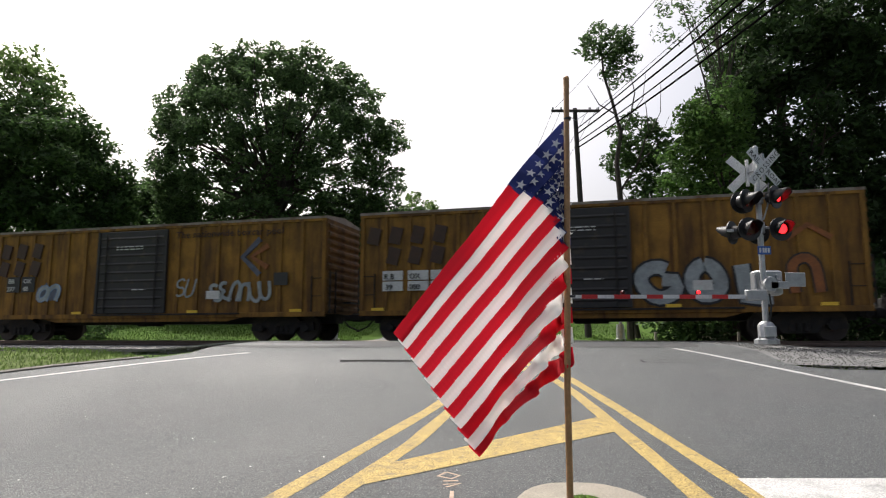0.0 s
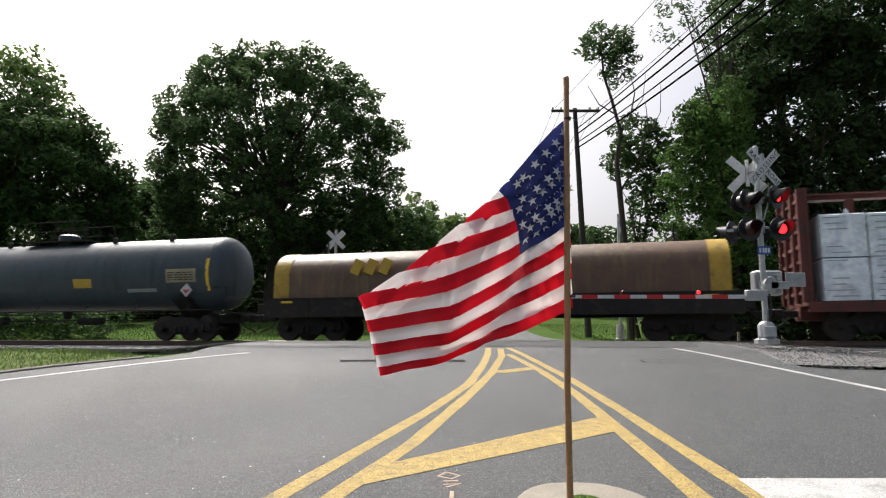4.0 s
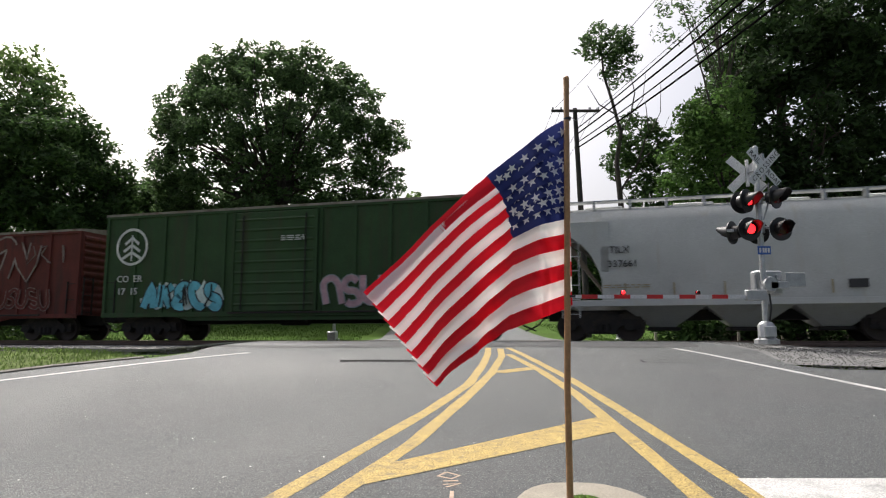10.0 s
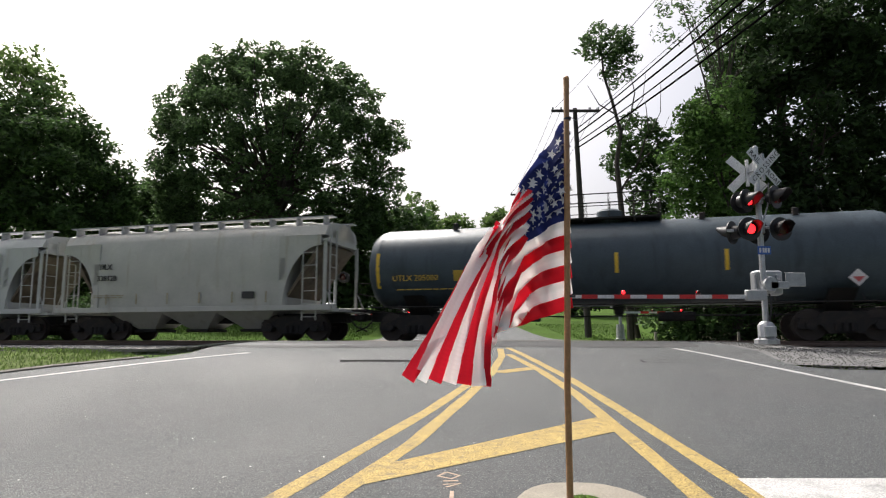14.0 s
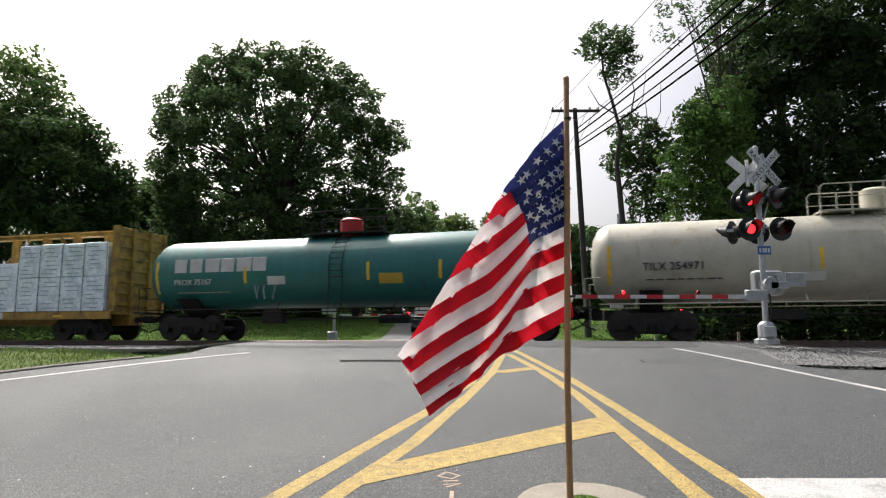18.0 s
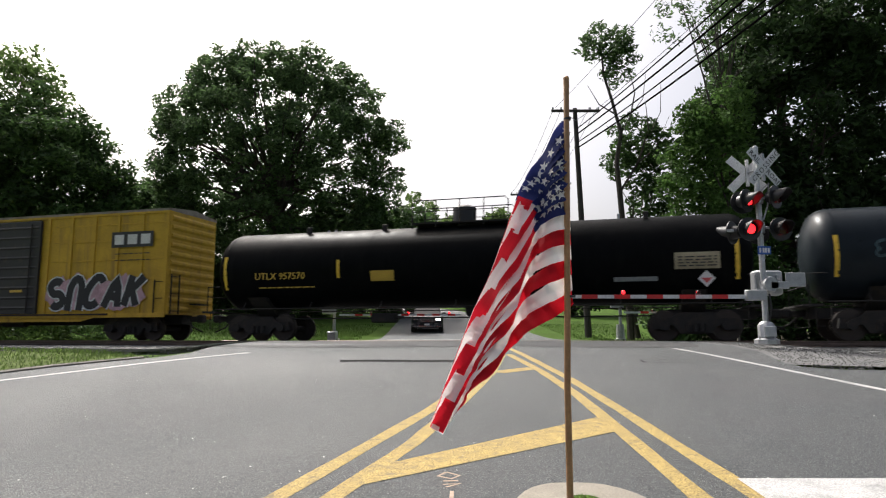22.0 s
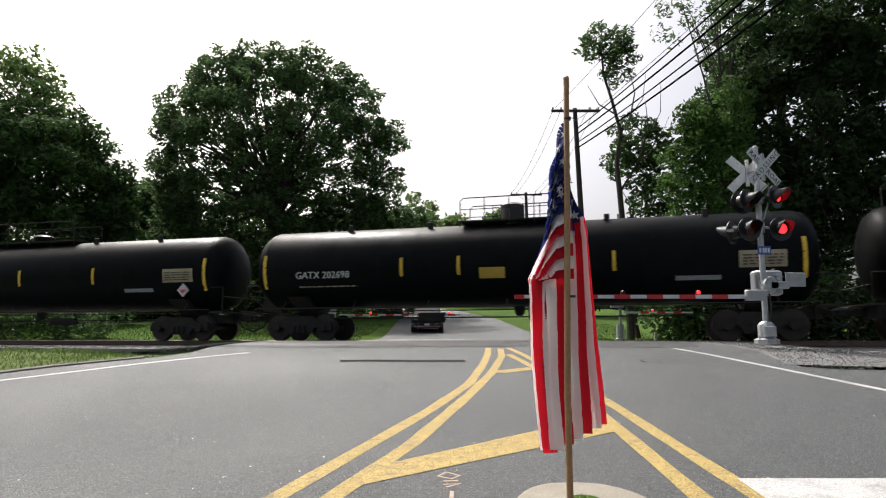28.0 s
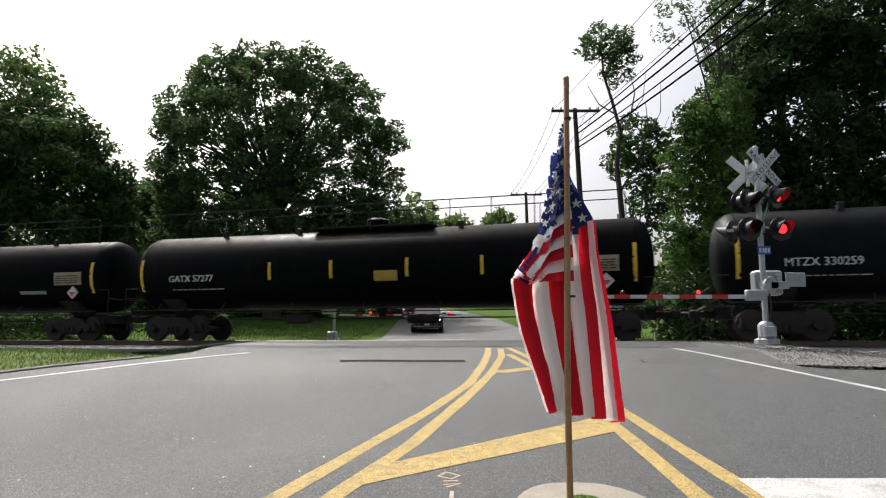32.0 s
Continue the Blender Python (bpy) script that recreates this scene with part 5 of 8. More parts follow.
# ---- tank cars ----
def tank(half, r, zc, paint, label, bars=(), dome=0.0, rail_len=3.2, trim=None, top_paint=None, side_rail=True):
    car = thing("tank_car", label, "tank car", group="freight cars of the train")
    n = 40
    prof = [(-half, 0.02), (-half + 0.03, 0.34), (-half + 0.10, 0.62), (-half + 0.25, 0.85), (-half + 0.45, 0.96), (-half + 0.65, 1.0)]
    prof = prof + [(-x, k) for x, k in reversed(prof)]
    g = Shape().loft([[(x, r * k * math.cos(2 * math.pi * j / n), zc + r * k * math.sin(2 * math.pi * j / n)) for j in range(n)] for x, k in prof])
    t = part("tank", g, paint, car, "", smooth=50)
    for x in (-half + 0.66, -half / 3, half / 3, half - 0.66):
        part("weld_seam", Shape().loft([[(xx, (r + 0.006) * math.cos(2 * math.pi * j / n), zc + (r + 0.006) * math.sin(2 * math.pi * j / n)) for j in range(n)] for xx in (x - 0.02, x + 0.02)], caps=False), paint, t)
    trim = trim or M_UNDER
    for sx in (-1, 1):
        x = sx * (half - 1.85)
        part("saddle", Shape().prism_x([(-1.3, zc - r * 0.72), (-0.35, 0.86), (0.35, 0.86), (1.3, zc - r * 0.72)], x - 0.35, x + 0.35), M_UNDER, car, smooth=0)
        part("stub_sill", Shape().box(sx * half - (0.0 if sx < 0 else 2.6), sx * half + (2.6 if sx < 0 else 0.0), -0.28, 0.28, 0.66, 0.98), M_UNDER, car, smooth=0)
        part("end_platform", Shape().box(-0.35, 0.2, -1.35, 1.35, 1.0, 1.06), M_UNDER, car, "", (sx * half, 0, 0), 0)
        for y in (-1.3, 1.3):
            part("end_rail", Shape().tube([(sx * (half + 0.15), y, 1.0), (sx * (half + 0.15), y, 1.95), (sx * (half - 0.35), y, 1.95)], 0.022, 6), trim, car)
            part("step", Shape().tube([(sx * (half - 0.2) - 0.2, y, 1.0), (sx * (half - 0.2) - 0.2, y, 0.42), (sx * (half - 0.2) + 0.2, y, 0.42), (sx * (half - 0.2) + 0.2, y, 1.0)], 0.018, 6), trim, car)
        part("end_rail", Shape().tube([(sx * (half + 0.18), -1.3, 1.6), (sx * (half + 0.18), 1.3, 1.6)], 0.02, 6), trim, car)
    if side_rail:
        for y in (-1.42, 1.42):
            part("handrail", Shape().tube([(-half + 0.3, y, 1.12), (half - 0.3, y, 1.12)], 0.022, 6), trim, car)
            for k in range(7):
                x = -half + 1.4 + (2 * half - 2.8) * k / 6
                part("rail_bracket", Shape().tube([(x, y, 1.12), (x, y * 0.86, 1.35)], 0.018, 5), trim, car)
    part("brake_pipe", Shape().tube([(-half + 1.5, -0.75, 0.78), (half - 1.5, -0.75, 0.78)], 0.025, 6), M_UNDER, car)
    part("outlet_valve", Shape().tube([(0.2, 0, zc - r), (0.2, 0, zc - r - 0.22), (0.2, 0, zc - r - 0.3)], [0.2, 0.16, 0.1], 10), M_UNDER, car)
    part("brake_gear", Shape().box(-3.2, -2.3, -0.8, -0.45, 0.62, 0.95, 0.03), M_UNDER, car)
    part("air_reservoir", Shape().tube([(1.4, -0.6, 0.75), (2.5, -0.6, 0.75)], 0.15, 10), M_UNDER, car)
    # manway, walkway and rails on top
    zt = zc + r
    deck = min(rail_len, 4.6) / 2
    part("walkway", Shape().box(-deck, deck, -0.75, 0.75, zt + 0.02, zt + 0.07), trim, car, smooth=0)
    part("manway", Shape().tube([(0, 0, zt - 0.1), (0, 0, zt + 0.34 + dome), (0, 0, zt + 0.42 + dome)], [0.42, 0.42, 0.3], 18), top_paint or paint, car, "round manway housing")
    spans = 4 if rail_len < 8 else 12
    for y in (-0.75, 0.75):
        e = rail_len / 2
        rail = part("top_railing", Shape().tube([(-e, y, zt - 0.15), (-e, y, zt + 0.75), (-e + 0.12, y, zt + 0.85), (e - 0.12, y, zt + 0.85), (e, y, zt + 0.75), (e, y, zt - 0.15)], 0.02, 6), trim, car)
        for k in range(1, spans):
            x = -e + rail_len * k / spans
            part("stanchion", Shape().tube([(x, y, zt - 0.15), (x, y, zt + 0.85)], 0.018, 6), trim, rail)
        if rail_len < 8:
            part("midrail", Shape().tube([(-e, y, zt + 0.45), (e, y, zt + 0.45)], 0.014, 6), trim, rail)
    if trim is not M_UNDER or paint is P_TEAL:
        pts = [(-0.25, -(r + 0.07) * math.sin(a), zc + (r + 0.07) * math.cos(a)) for a in (0.35, 0.8, 1.2, 1.57, 1.9)]
        lad = part("ladder", Shape().tube(pts + [(-0.25, -1.45, 0.5)], 0.02, 6).tube([(x + 0.5, y, z) for x, y, z in pts] + [(0.25, -1.45, 0.5)], 0.02, 6), trim, car)
        for a in [0.5 + 0.16 * q for q in range(9)]:
            part("rung", Shape().tube([(-0.25, -(r + 0.07) * math.sin(a), zc + (r + 0.07) * math.cos(a)), (0.25, -(r + 0.07) * math.sin(a), zc + (r + 0.07) * math.cos(a))], 0.014, 5), trim, lad)
    # fittings along the top: small valves and hold-down lugs
    for x, hh in () if trim is not M_UNDER or paint is P_TEAL else ((-half * 0.62, 0.12), (-half * 0.3, 0.1), (half * 0.34, 0.1), (half * 0.66, 0.12)):
        part("top_lug", Shape().box(x - 0.09, x + 0.09, -0.62, -0.5, zt - 0.2, zt + hh, 0.02), M_UNDER, car)
    def on_side(x0, x1, z0, z1, material, name, label=""):
        """A strip lying on the near side of the tank."""
        rings = []
        for k in range(5):
            z = z0 + (z1 - z0) * k / 4
            y = -math.sqrt(max(0.01, r * r - (z - zc) ** 2))
            rings.append([(x0, y - 0.012, z), (x1, y - 0.012, z), (x1, y + 0.02, z), (x0, y + 0.02, z)])
        part(name, Shape().loft(rings), material, t, label, smooth=0)
    for x, h in bars:
        on_side(x - 0.055, x + 0.055, zc - h, zc + h * 0.5, M_YELLOW_BAR, "reflector_strip", "yellow reflective strip")
    running_gear(car, half)
    car["r"], car["zc"] = r, zc
    return car, on_side


def side_y(r, zc, z):
    return -math.sqrt(max(0.01, r * r - (z - zc) ** 2)) - 0.012


# ---- covered hoppers ----
# rust brown, with the shade of the end recess worked into the colour
M_SLOPE = mat("rusty_slope_sheet", (0.15, 0.115, 0.08), 0.75, var=0.3, scale=1.5, stain=(0.06, 0.04, 0.028), stain_amount=0.55)


def hopper(half, eave, paint, label):
    car = thing("covered_hopper", label, "hopper car", group="freight cars of the train")
    sec = [(0, eave + 0.18), (-0.8, eave + 0.12), (-1.25, eave - 0.06), (-1.42, eave - 0.4), (-1.5, eave - 1.2), (-1.5, eave - 2.0), (-1.42, 1.22)]
    full = sec + [(-y, z) for y, z in reversed(sec[1:])]
    arch = lambda k: [(y * (1 - 0.04 * k), z - (0.05 * k if z > eave - 0.5 else 0)) for y, z in full]
    g = Shape().loft([[(x, y, z) for y, z in arch(k)] for x, k in ((-half + 1.5, 0), (half - 1.5, 0))])
    part("body", g, paint, car, "", smooth=50)
    for sx in (-1, 1):
        # roof and upper side carried out to the end, slope sheet dropping below it
        top = [p for p in full if p[1] > eave - 0.5]
        ring = lambda x, drop: [(x, y, z) for y, z in top] + [(x, 1.47, eave - 0.62 - drop), (x, -1.47, eave - 0.62 - drop)]
        part("roof_end", Shape().loft([ring(sx * (half - 1.55), 0.3), ring(sx * (half - 1.1), 0.1), ring(sx * (half - 0.45), 0.0), ring(sx * half, 0.0)]), paint, car, "", smooth=0)
        part("slope_sheet", Shape().loft([[(sx * (half - 1.75), -1.3, 1.2), (sx * (half - 1.75), 1.3, 1.2), (sx * (half - 0.1), 1.3, eave - 0.75), (sx * (half - 0.1), -1.3, eave - 0.75)],
                                          [(sx * (half - 1.8), -1.3, 1.2), (sx * (half - 1.8), 1.3, 1.2), (sx * (half - 0.25), 1.3, eave - 0.6), (sx * (half - 0.25), -1.3, eave - 0.6)]]), M_SLOPE, car, "rust-stained sloping end sheet, darkened for its shade", smooth=0)
        # the side plate runs out to the end in a curve
        edge = [(half - 0.12 + 1.45 * math.cos(radians(a)), 1.22 + (eave - 2.0) * math.sin(radians(a))) for a in range(180, 89, -9)]
        plate = [(half - 1.75, eave - 0.42), (half - 1.75, 1.22)] + edge + [(half - 0.12, eave - 0.42)]
        for y0, y1 in ((-1.5, -1.46), (1.46, 1.5)):
            part("side_plate", Shape().prism_y([(sx * x, z) for x, z in plate], y0, y1), paint, car, "", smooth=0)
        part("end_platform", Shape().box(-0.45, 0.55, -1.42, 1.42, 1.0, 1.1), paint, car, "", (sx * half, 0, 0), 0)
        for y in (-1.4, 1.4):
            part("corner_post", Shape().box(sx * half - 0.06, sx * half + 0.06, y - 0.03, y + 0.03, 1.1, eave - 0.55), paint, car, smooth=0)
            part("corner_brace", Shape().tube([(sx * (half + 0.35), y, 1.1), (sx * half, y, 1.9)], 0.02, 6), paint, car)
        ladder(car, sx * (half - 0.55), -1.46, 0.7, eave - 0.5, paint, 0, 0.5)
        ladder(car, sx * (half + 0.1), -1.0, 1.1, eave - 0.1, paint, 90 if sx > 0 else -90, 0.5)
    for side in (-1, 1):
        part("side_sill", Shape().box(-half - 0.3, half + 0.3, side * 1.5 - 0.05, side * 1.5 + 0.05, 1.05, 1.24, 0.01), paint, car, "", smooth=0)
        for k in range(6):
            x = -half + 2.2 + (2 * half - 4.4) * k / 5
            part("reflector_strip", Shape().box(x - 0.03, x + 0.03, side * 1.56 - 0.008, side * 1.56 + 0.008, 1.35, 1.75), M_TAN_BAR, car, smooth=0)
    for k in range(3):
        x = (k - 1) * (2 * half - 4.2) / 3
        part("hopper_bay", Shape().loft([[(x - 1.35, -1.3, 1.15), (x + 1.35, -1.3, 1.15), (x + 1.35, 1.3, 1.15), (x - 1.35, 1.3, 1.15)], [(x - 0.35, -0.5, 0.42), (x + 0.35, -0.5, 0.42), (x + 0.35, 0.5, 0.42), (x - 0.35, 0.5, 0.42)]]), paint, car, "", smooth=0)
        part("outlet_gate", Shape().box(x - 0.5, x + 0.5, -0.62, 0.62, 0.32, 0.43, 0.02), M_UNDER, car, smooth=0)
    for y in (-0.92, 0.92):
        run = part("running_board", Shape().box(-half - 0.1, half + 0.1, y - 0.2, y + 0.2, eave + 0.3, eave + 0.335), M_GALV, car, "", smooth=0)
    for k in range(11):
        x = -half + 0.2 + (2 * half - 0.4) * k / 10
        for y in (-0.95, 0.95):
            part("board_bracket", Shape().box(x - 0.035, x + 0.035, y - 0.18, y + 0.18, eave, eave + 0.3), M_GALV, run, smooth=0)
    for k in range(4):
        x = -half + 1.6 + (2 * half - 3.2) * k / 3
        part("hatch", Shape().box(x - 0.6, x + 0.6, -0.45, 0.45, eave + 0.15, eave + 0.26, 0.03), paint, car)
    part("centre_sill", Shape().box(-half - 0.3, half + 0.3, -0.28, 0.28, 0.64, 0.98), M_UNDER, car, smooth=0)
    running_gear(car, half + 0.35, 1.75)
    return car


# ---- centre-beam flat cars with wrapped lumber ----
def centerbeam(half, top, paint, load, label, seed, truss=True):
    rng = random.Random(seed)
    car = thing("centerbeam_flatcar", label, "flatcar", group="freight cars of the train")
    part("deck", Shape().box(-half, half, -1.42, 1.42, 1.0, 1.12, 0.01), paint, car, smooth=0)
    for y in (-1.42, 1.42):
        part("side_sill", Shape().box(-half, half, y - 0.03, y + 0.03, 0.82, 1.1), paint, car, smooth=0)
    part("centre_sill", Shape().box(-half, half, -0.35, 0.35, 0.6, 1.0), paint, car, smooth=0)
    for sx in (-1, 1):
        bk = part("bulkhead", Shape().box(-0.08, 0.08, -1.42, 1.42, 1.1, top, 0.01), paint, car, "end bulkhead", (sx * (half - 0.08), 0, 0), 0)
        for z in [1.4 + q * (top - 1.7) / 6 for q in range(7)]:
            part("bulkhead_rib", Shape().box(sx * 0.08 - 0.06, sx * 0.08 + 0.06, -1.4, 1.4, z - 0.05, z + 0.05), paint, bk, smooth=0)
        for y in (-1.36, -0.5, 0.5, 1.36):
            part("bulkhead_post", Shape().box(sx * 0.12 - 0.09, sx * 0.12 + 0.09, y - 0.06, y + 0.06, 1.1, top), paint, bk, smooth=0)
    part("top_chord", Shape().box(-half, half, -0.2, 0.2, top - 0.16, top, 0.01).box(-half, half, -0.42, 0.42, top - 0.03, top + 0.0), paint, car, smooth=0)
    n = 14
    for k in range(1, n):
        x = -half + 2 * half * k / n
        part("beam_post", Shape().box(x - 0.09, x + 0.09, -0.16, 0.16, 1.1, top - 0.16), paint, car, smooth=0)
        if truss and k % 2 == 0:
            sg = 1 if k % 4 else -1
            part("diagonal", Shape().tube([(x - sg * 0.75, -0.1, top - 1.5), (x + sg * 0.75, -0.1, top - 0.2)], 0.07, 6), paint, car)
    for side in (-1, 1):
        for x0, x1, tiers in load:
            z = 1.14
            for h in tiers:
                m = max(1, round((x1 - x0) / 1.22))
                for q in range(m):
                    a, b = x0 + (x1 - x0) * q / m + 0.004, x0 + (x1 - x0) * (q + 1) / m - 0.004
                    hh = h - 0.02 + rng.uniform(-0.018, 0.018)
                    j = [rng.uniform(-0.03, 0.03) for _ in range(4)]
                    y0, y1 = (-1.42, -0.2) if side < 0 else (0.2, 1.42)
                    shp = Shape().loft([[(a, y0 + j[0], z), (b, y0 + j[1], z), (b, y1, z), (a, y1, z)], [(a, y0 + j[2] - 0.015, z + hh * 0.5), (b, y0 + j[3] - 0.015, z + hh * 0.5), (b, y1, z + hh * 0.5), (a, y1, z + hh * 0.5)],
                                        [(a, y0 + j[0], z + hh - 0.03), (b, y0 + j[1], z + hh - 0.03), (b, y1, z + hh - 0.03), (a, y1, z + hh - 0.03)],
                                        [(a + 0.03, y0 + 0.04, z + hh), (b - 0.03, y0 + 0.04, z + hh), (b - 0.03, y1, z + hh), (a + 0.03, y1, z + hh)]])
                    bundle = part("wrapped_pack", shp, M_WRAP, car, "plastic-wrapped pack of sawn timber", smooth=0)
                    if side < 0:
                        ink = Shape()
                        for row in range(int(hh / 0.17)):
                            zz = z + 0.12 + row * 0.17
                            if zz < z + hh - 0.06 and rng.random() < 0.9:
                                xa = a + rng.uniform(0.1, 0.3)
                                ink.box(xa, min(b - 0.08, xa + rng.uniform(0.35, 0.75)), y0 - 0.045, y0 - 0.03, zz - 0.012, zz + 0.016)
                        if ink.v:
                            part("printed_bar", ink, M_WRAP_INK, bundle, smooth=0)["kind"] = "stuff"
                z += h
            if side < 0:
                m = max(1, round((x1 - x0) / 1.22))
                for q in range(m + 1):
                    x = x0 + (x1 - x0) * q / m
                    part("strap", Shape().box(x - 0.009, x + 0.009, -1.48, -1.465, 1.02, z + 0.0).box(x - 0.03, x + 0.03, -1.45, -0.2, z - 0.01, z + 0.02), M_STRAP, car, smooth=0)
                for q in range(m):
                    # torn wrap standing up from the top edge
                    if rng.random() < 0.6:
                        x, w, t = x0 + (x1 - x0) * (q + rng.uniform(0.1, 0.8)) / m, rng.uniform(0.1, 0.3), rng.uniform(0.1, 0.24)
                        part("loose_wrap", Shape().prism_y([(x, z - 0.03), (x + w, z - 0.03), (x + w * 0.8, z + t * 0.5), (x + w * 0.35, z + t), (x + w * 0.2, z + t * 0.4)], -1.40, -1.385), M_WRAP, car, "torn plastic wrap", smooth=0)
    for k in range(6):
        x = -half + 2.5 + (2 * half - 5) * k / 5
        part("reflector_strip", Shape().box(x - 0.22, x + 0.22, -1.47, -1.455, 0.9, 0.98), M_YELLOW_BAR, car, smooth=0)
    running_gear(car, half)
    return car


# ---- coil cars with round hoods ----
def coil_car(half, hoods, paint, label, end_paint=None):
    car = thing("coil_car", label, "coil car", group="freight cars of the train")
    part("frame", Shape().box(-half, half, -1.4, 1.4, 0.95, 1.3, 0.02), M_UNDER, car, smooth=0)
    for y in (-1.45, 1.45):
        part("side_sill", Shape().box(-half + 0.3, half - 0.3, y - 0.05, y + 0.05, 0.8, 1.45, 0.01), M_UNDER, car, smooth=0)
    part("walkway", Shape().box(-half, half, -1.52, -1.38, 1.44, 1.48), M_UNDER, car, smooth=0)
    n = 24
    for x0, x1 in hoods:
        rings = []
        for x, k in ((x0, 0.93), (x0 + 0.08, 0.985), (x0 + 0.25, 1.0), (x1 - 0.25, 1.0), (x1 - 0.08, 0.985), (x1, 0.93)):
            rings.append([(x, -1.36 * k * math.cos(math.pi * j / n), 1.45 + (0.62 + 1.12 * math.sin(math.pi * j / n) ** 0.75) * k * (1 if 0 < j < n else 0.0)) for j in range(n + 1)])
        h = part("hood", Shape().loft(rings, closed=False), paint, car, "round steel coil cover", smooth=50)
        if end_paint:
            for xe in (x0 + 0.3, x1 - 0.3) if end_paint[1] else (x1 - 0.3,):
                band = [[(xe + d, -1.375 * math.cos(math.pi * j / n), 1.45 + (0.63 + 1.13 * math.sin(math.pi * j / n) ** 0.75) * (1 if 0 < j < n else 0.0)) for j in range(n + 1)] for d in (-0.3, 0.3)]
                part("painted_band", Shape().loft(band, caps=False, closed=False), end_paint[0], h, smooth=50)
        for x in (x0 + (x1 - x0) * 0.2, x0 + (x1 - x0) * 0.8):
            part("lifting_bracket", Shape().tube([(x - 0.15, -0.3, 3.1), (x, -0.05, 3.5), (x + 0.15, -0.3, 3.1)], 0.05, 6).tube([(x, -0.05, 3.1), (x, -0.05, 3.6)], 0.04, 6), M_UNDER, h)
    for k in range(5):
        x = -half + 1.2 + (2 * half - 2.4) * k / 4
        part("reflector_strip", Shape().box(x - 0.2, x + 0.2, -1.525, -1.50, 1.3, 1.38), M_YELLOW_BAR, car, smooth=0)
    for k in range(8):
        x = -half + 2.0 + (2 * half - 4) * k / 7
        part("side_post", Shape().box(x - 0.05, x + 0.05, -1.53, -1.5, 0.82, 1.44), M_UNDER, car, smooth=0)
    running_gear(car, half)
    return car

# ---- the train, from its head to its tail ----
P_RAILBOX = mat("weathered_mustard_paint", (0.26, 0.135, 0.028), 0.65, var=0.28, scale=1.6, fine=25, streak=True, stain=(0.075, 0.037, 0.018), stain_amount=0.6, rust=(0.05, 0.026, 0.015), rust_amount=0.45, spec=0.2)
# the mustard again for the ends: dirtier, and darkened for their shadowed side
P_RAILBOX_END = mat("dirty_mustard_end", (0.16, 0.085, 0.025), 0.7, var=0.3, scale=1.8, stain=(0.035, 0.02, 0.014), stain_amount=0.7, spec=0.2)
P_FADED = mat("faded_brown_lettering", (0.055, 0.03, 0.02), 0.7, var=0.3, scale=4)
P_FADED_BLUE = mat("faded_blue_paint", (0.09, 0.10, 0.14), 0.7, var=0.3, scale=4)
P_FADED_ORANGE = mat("faded_orange_paint", (0.24, 0.085, 0.025), 0.7, var=0.3, scale=4)
P_BLACK_DOOR = mat("weathered_black_door", (0.022, 0.021, 0.021), 0.6, var=0.3, scale=3, stain=(0.06, 0.045, 0.03), stain_amount=0.3)
P_ROOF = mat("rusty_galvanised_roof", (0.22, 0.19, 0.16), 0.6, var=0.3, scale=2, stain=(0.12, 0.06, 0.03), stain_amount=0.5)
P_COIL = mat("dusty_black_hood", (0.032, 0.037, 0.045), 0.42, var=0.2, scale=2, stain=(0.06, 0.058, 0.056), stain_amount=0.35, streak=True, spec=0.25)
P_COIL_RUST = mat("faded_rusty_hood", (0.12, 0.07, 0.045), 0.55, var=0.25, scale=2, stain=(0.2, 0.14, 0.05), stain_amount=0.4, streak=True)
P_COIL_YELLOW = mat("dirty_yellow_band", (0.42, 0.27, 0.03), 0.55, var=0.2, scale=3, stain=(0.15, 0.09, 0.03), stain_amount=0.4)
P_TANK_GREY = mat("dusty_grey_tank", (0.066, 0.086, 0.102), 0.42, var=0.15, scale=1.2, streak=True, stain=(0.045, 0.056, 0.066), stain_amount=0.4, spec=0.25)
P_TANK_BLACK = mat("black_tank", (0.006, 0.0072, 0.0082), 0.4, var=0.2, scale=1.4, streak=True, stain=(0.010, 0.0105, 0.011), stain_amount=0.3, spec=0.05)
P_TANK_BLACK_DULL = mat("dull_black_tank", (0.0042, 0.0047, 0.005), 0.45, var=0.2, scale=1.4, streak=True, stain=(0.008, 0.008, 0.0078), stain_amount=0.35, spec=0.03)
P_TANK_BLUE = mat("blue_black_tank", (0.012, 0.017, 0.022), 0.35, var=0.15, scale=1.2, spec=0.12)
P_TEAL = mat("teal_tank", (0.025, 0.16, 0.15), 0.42, var=0.15, scale=1.4, streak=True, stain=(0.03, 0.10, 0.10), stain_amount=0.4)
P_CREAM = mat("cream_tank", (0.46, 0.44, 0.365), 0.5, var=0.12, scale=1.4, streak=True, stain=(0.34, 0.28, 0.16), stain_amount=0.35)
P_RED_BEAM = mat("dark_red_frame", (0.11, 0.028, 0.022), 0.65, var=0.2, scale=3, stain=(0.05, 0.025, 0.02), stain_amount=0.4)
P_YELLOW_BEAM = mat("golden_yellow_frame", (0.40, 0.24, 0.045), 0.6, var=0.25, scale=3, stain=(0.13, 0.08, 0.035), stain_amount=0.55)
P_BLUE_BOX = mat("faded_blue_boxcar", (0.06, 0.15, 0.27), 0.65, var=0.25, scale=1.0, fine=25, streak=True, stain=(0.10, 0.12, 0.14), stain_amount=0.6, rust=(0.09, 0.055, 0.04), rust_amount=0.5, spec=0.2)
P_BLUE_END = mat("rusty_brown_end", (0.07, 0.035, 0.022), 0.7, var=0.3, scale=1.6, stain=(0.03, 0.018, 0.013), stain_amount=0.6, spec=0.2)
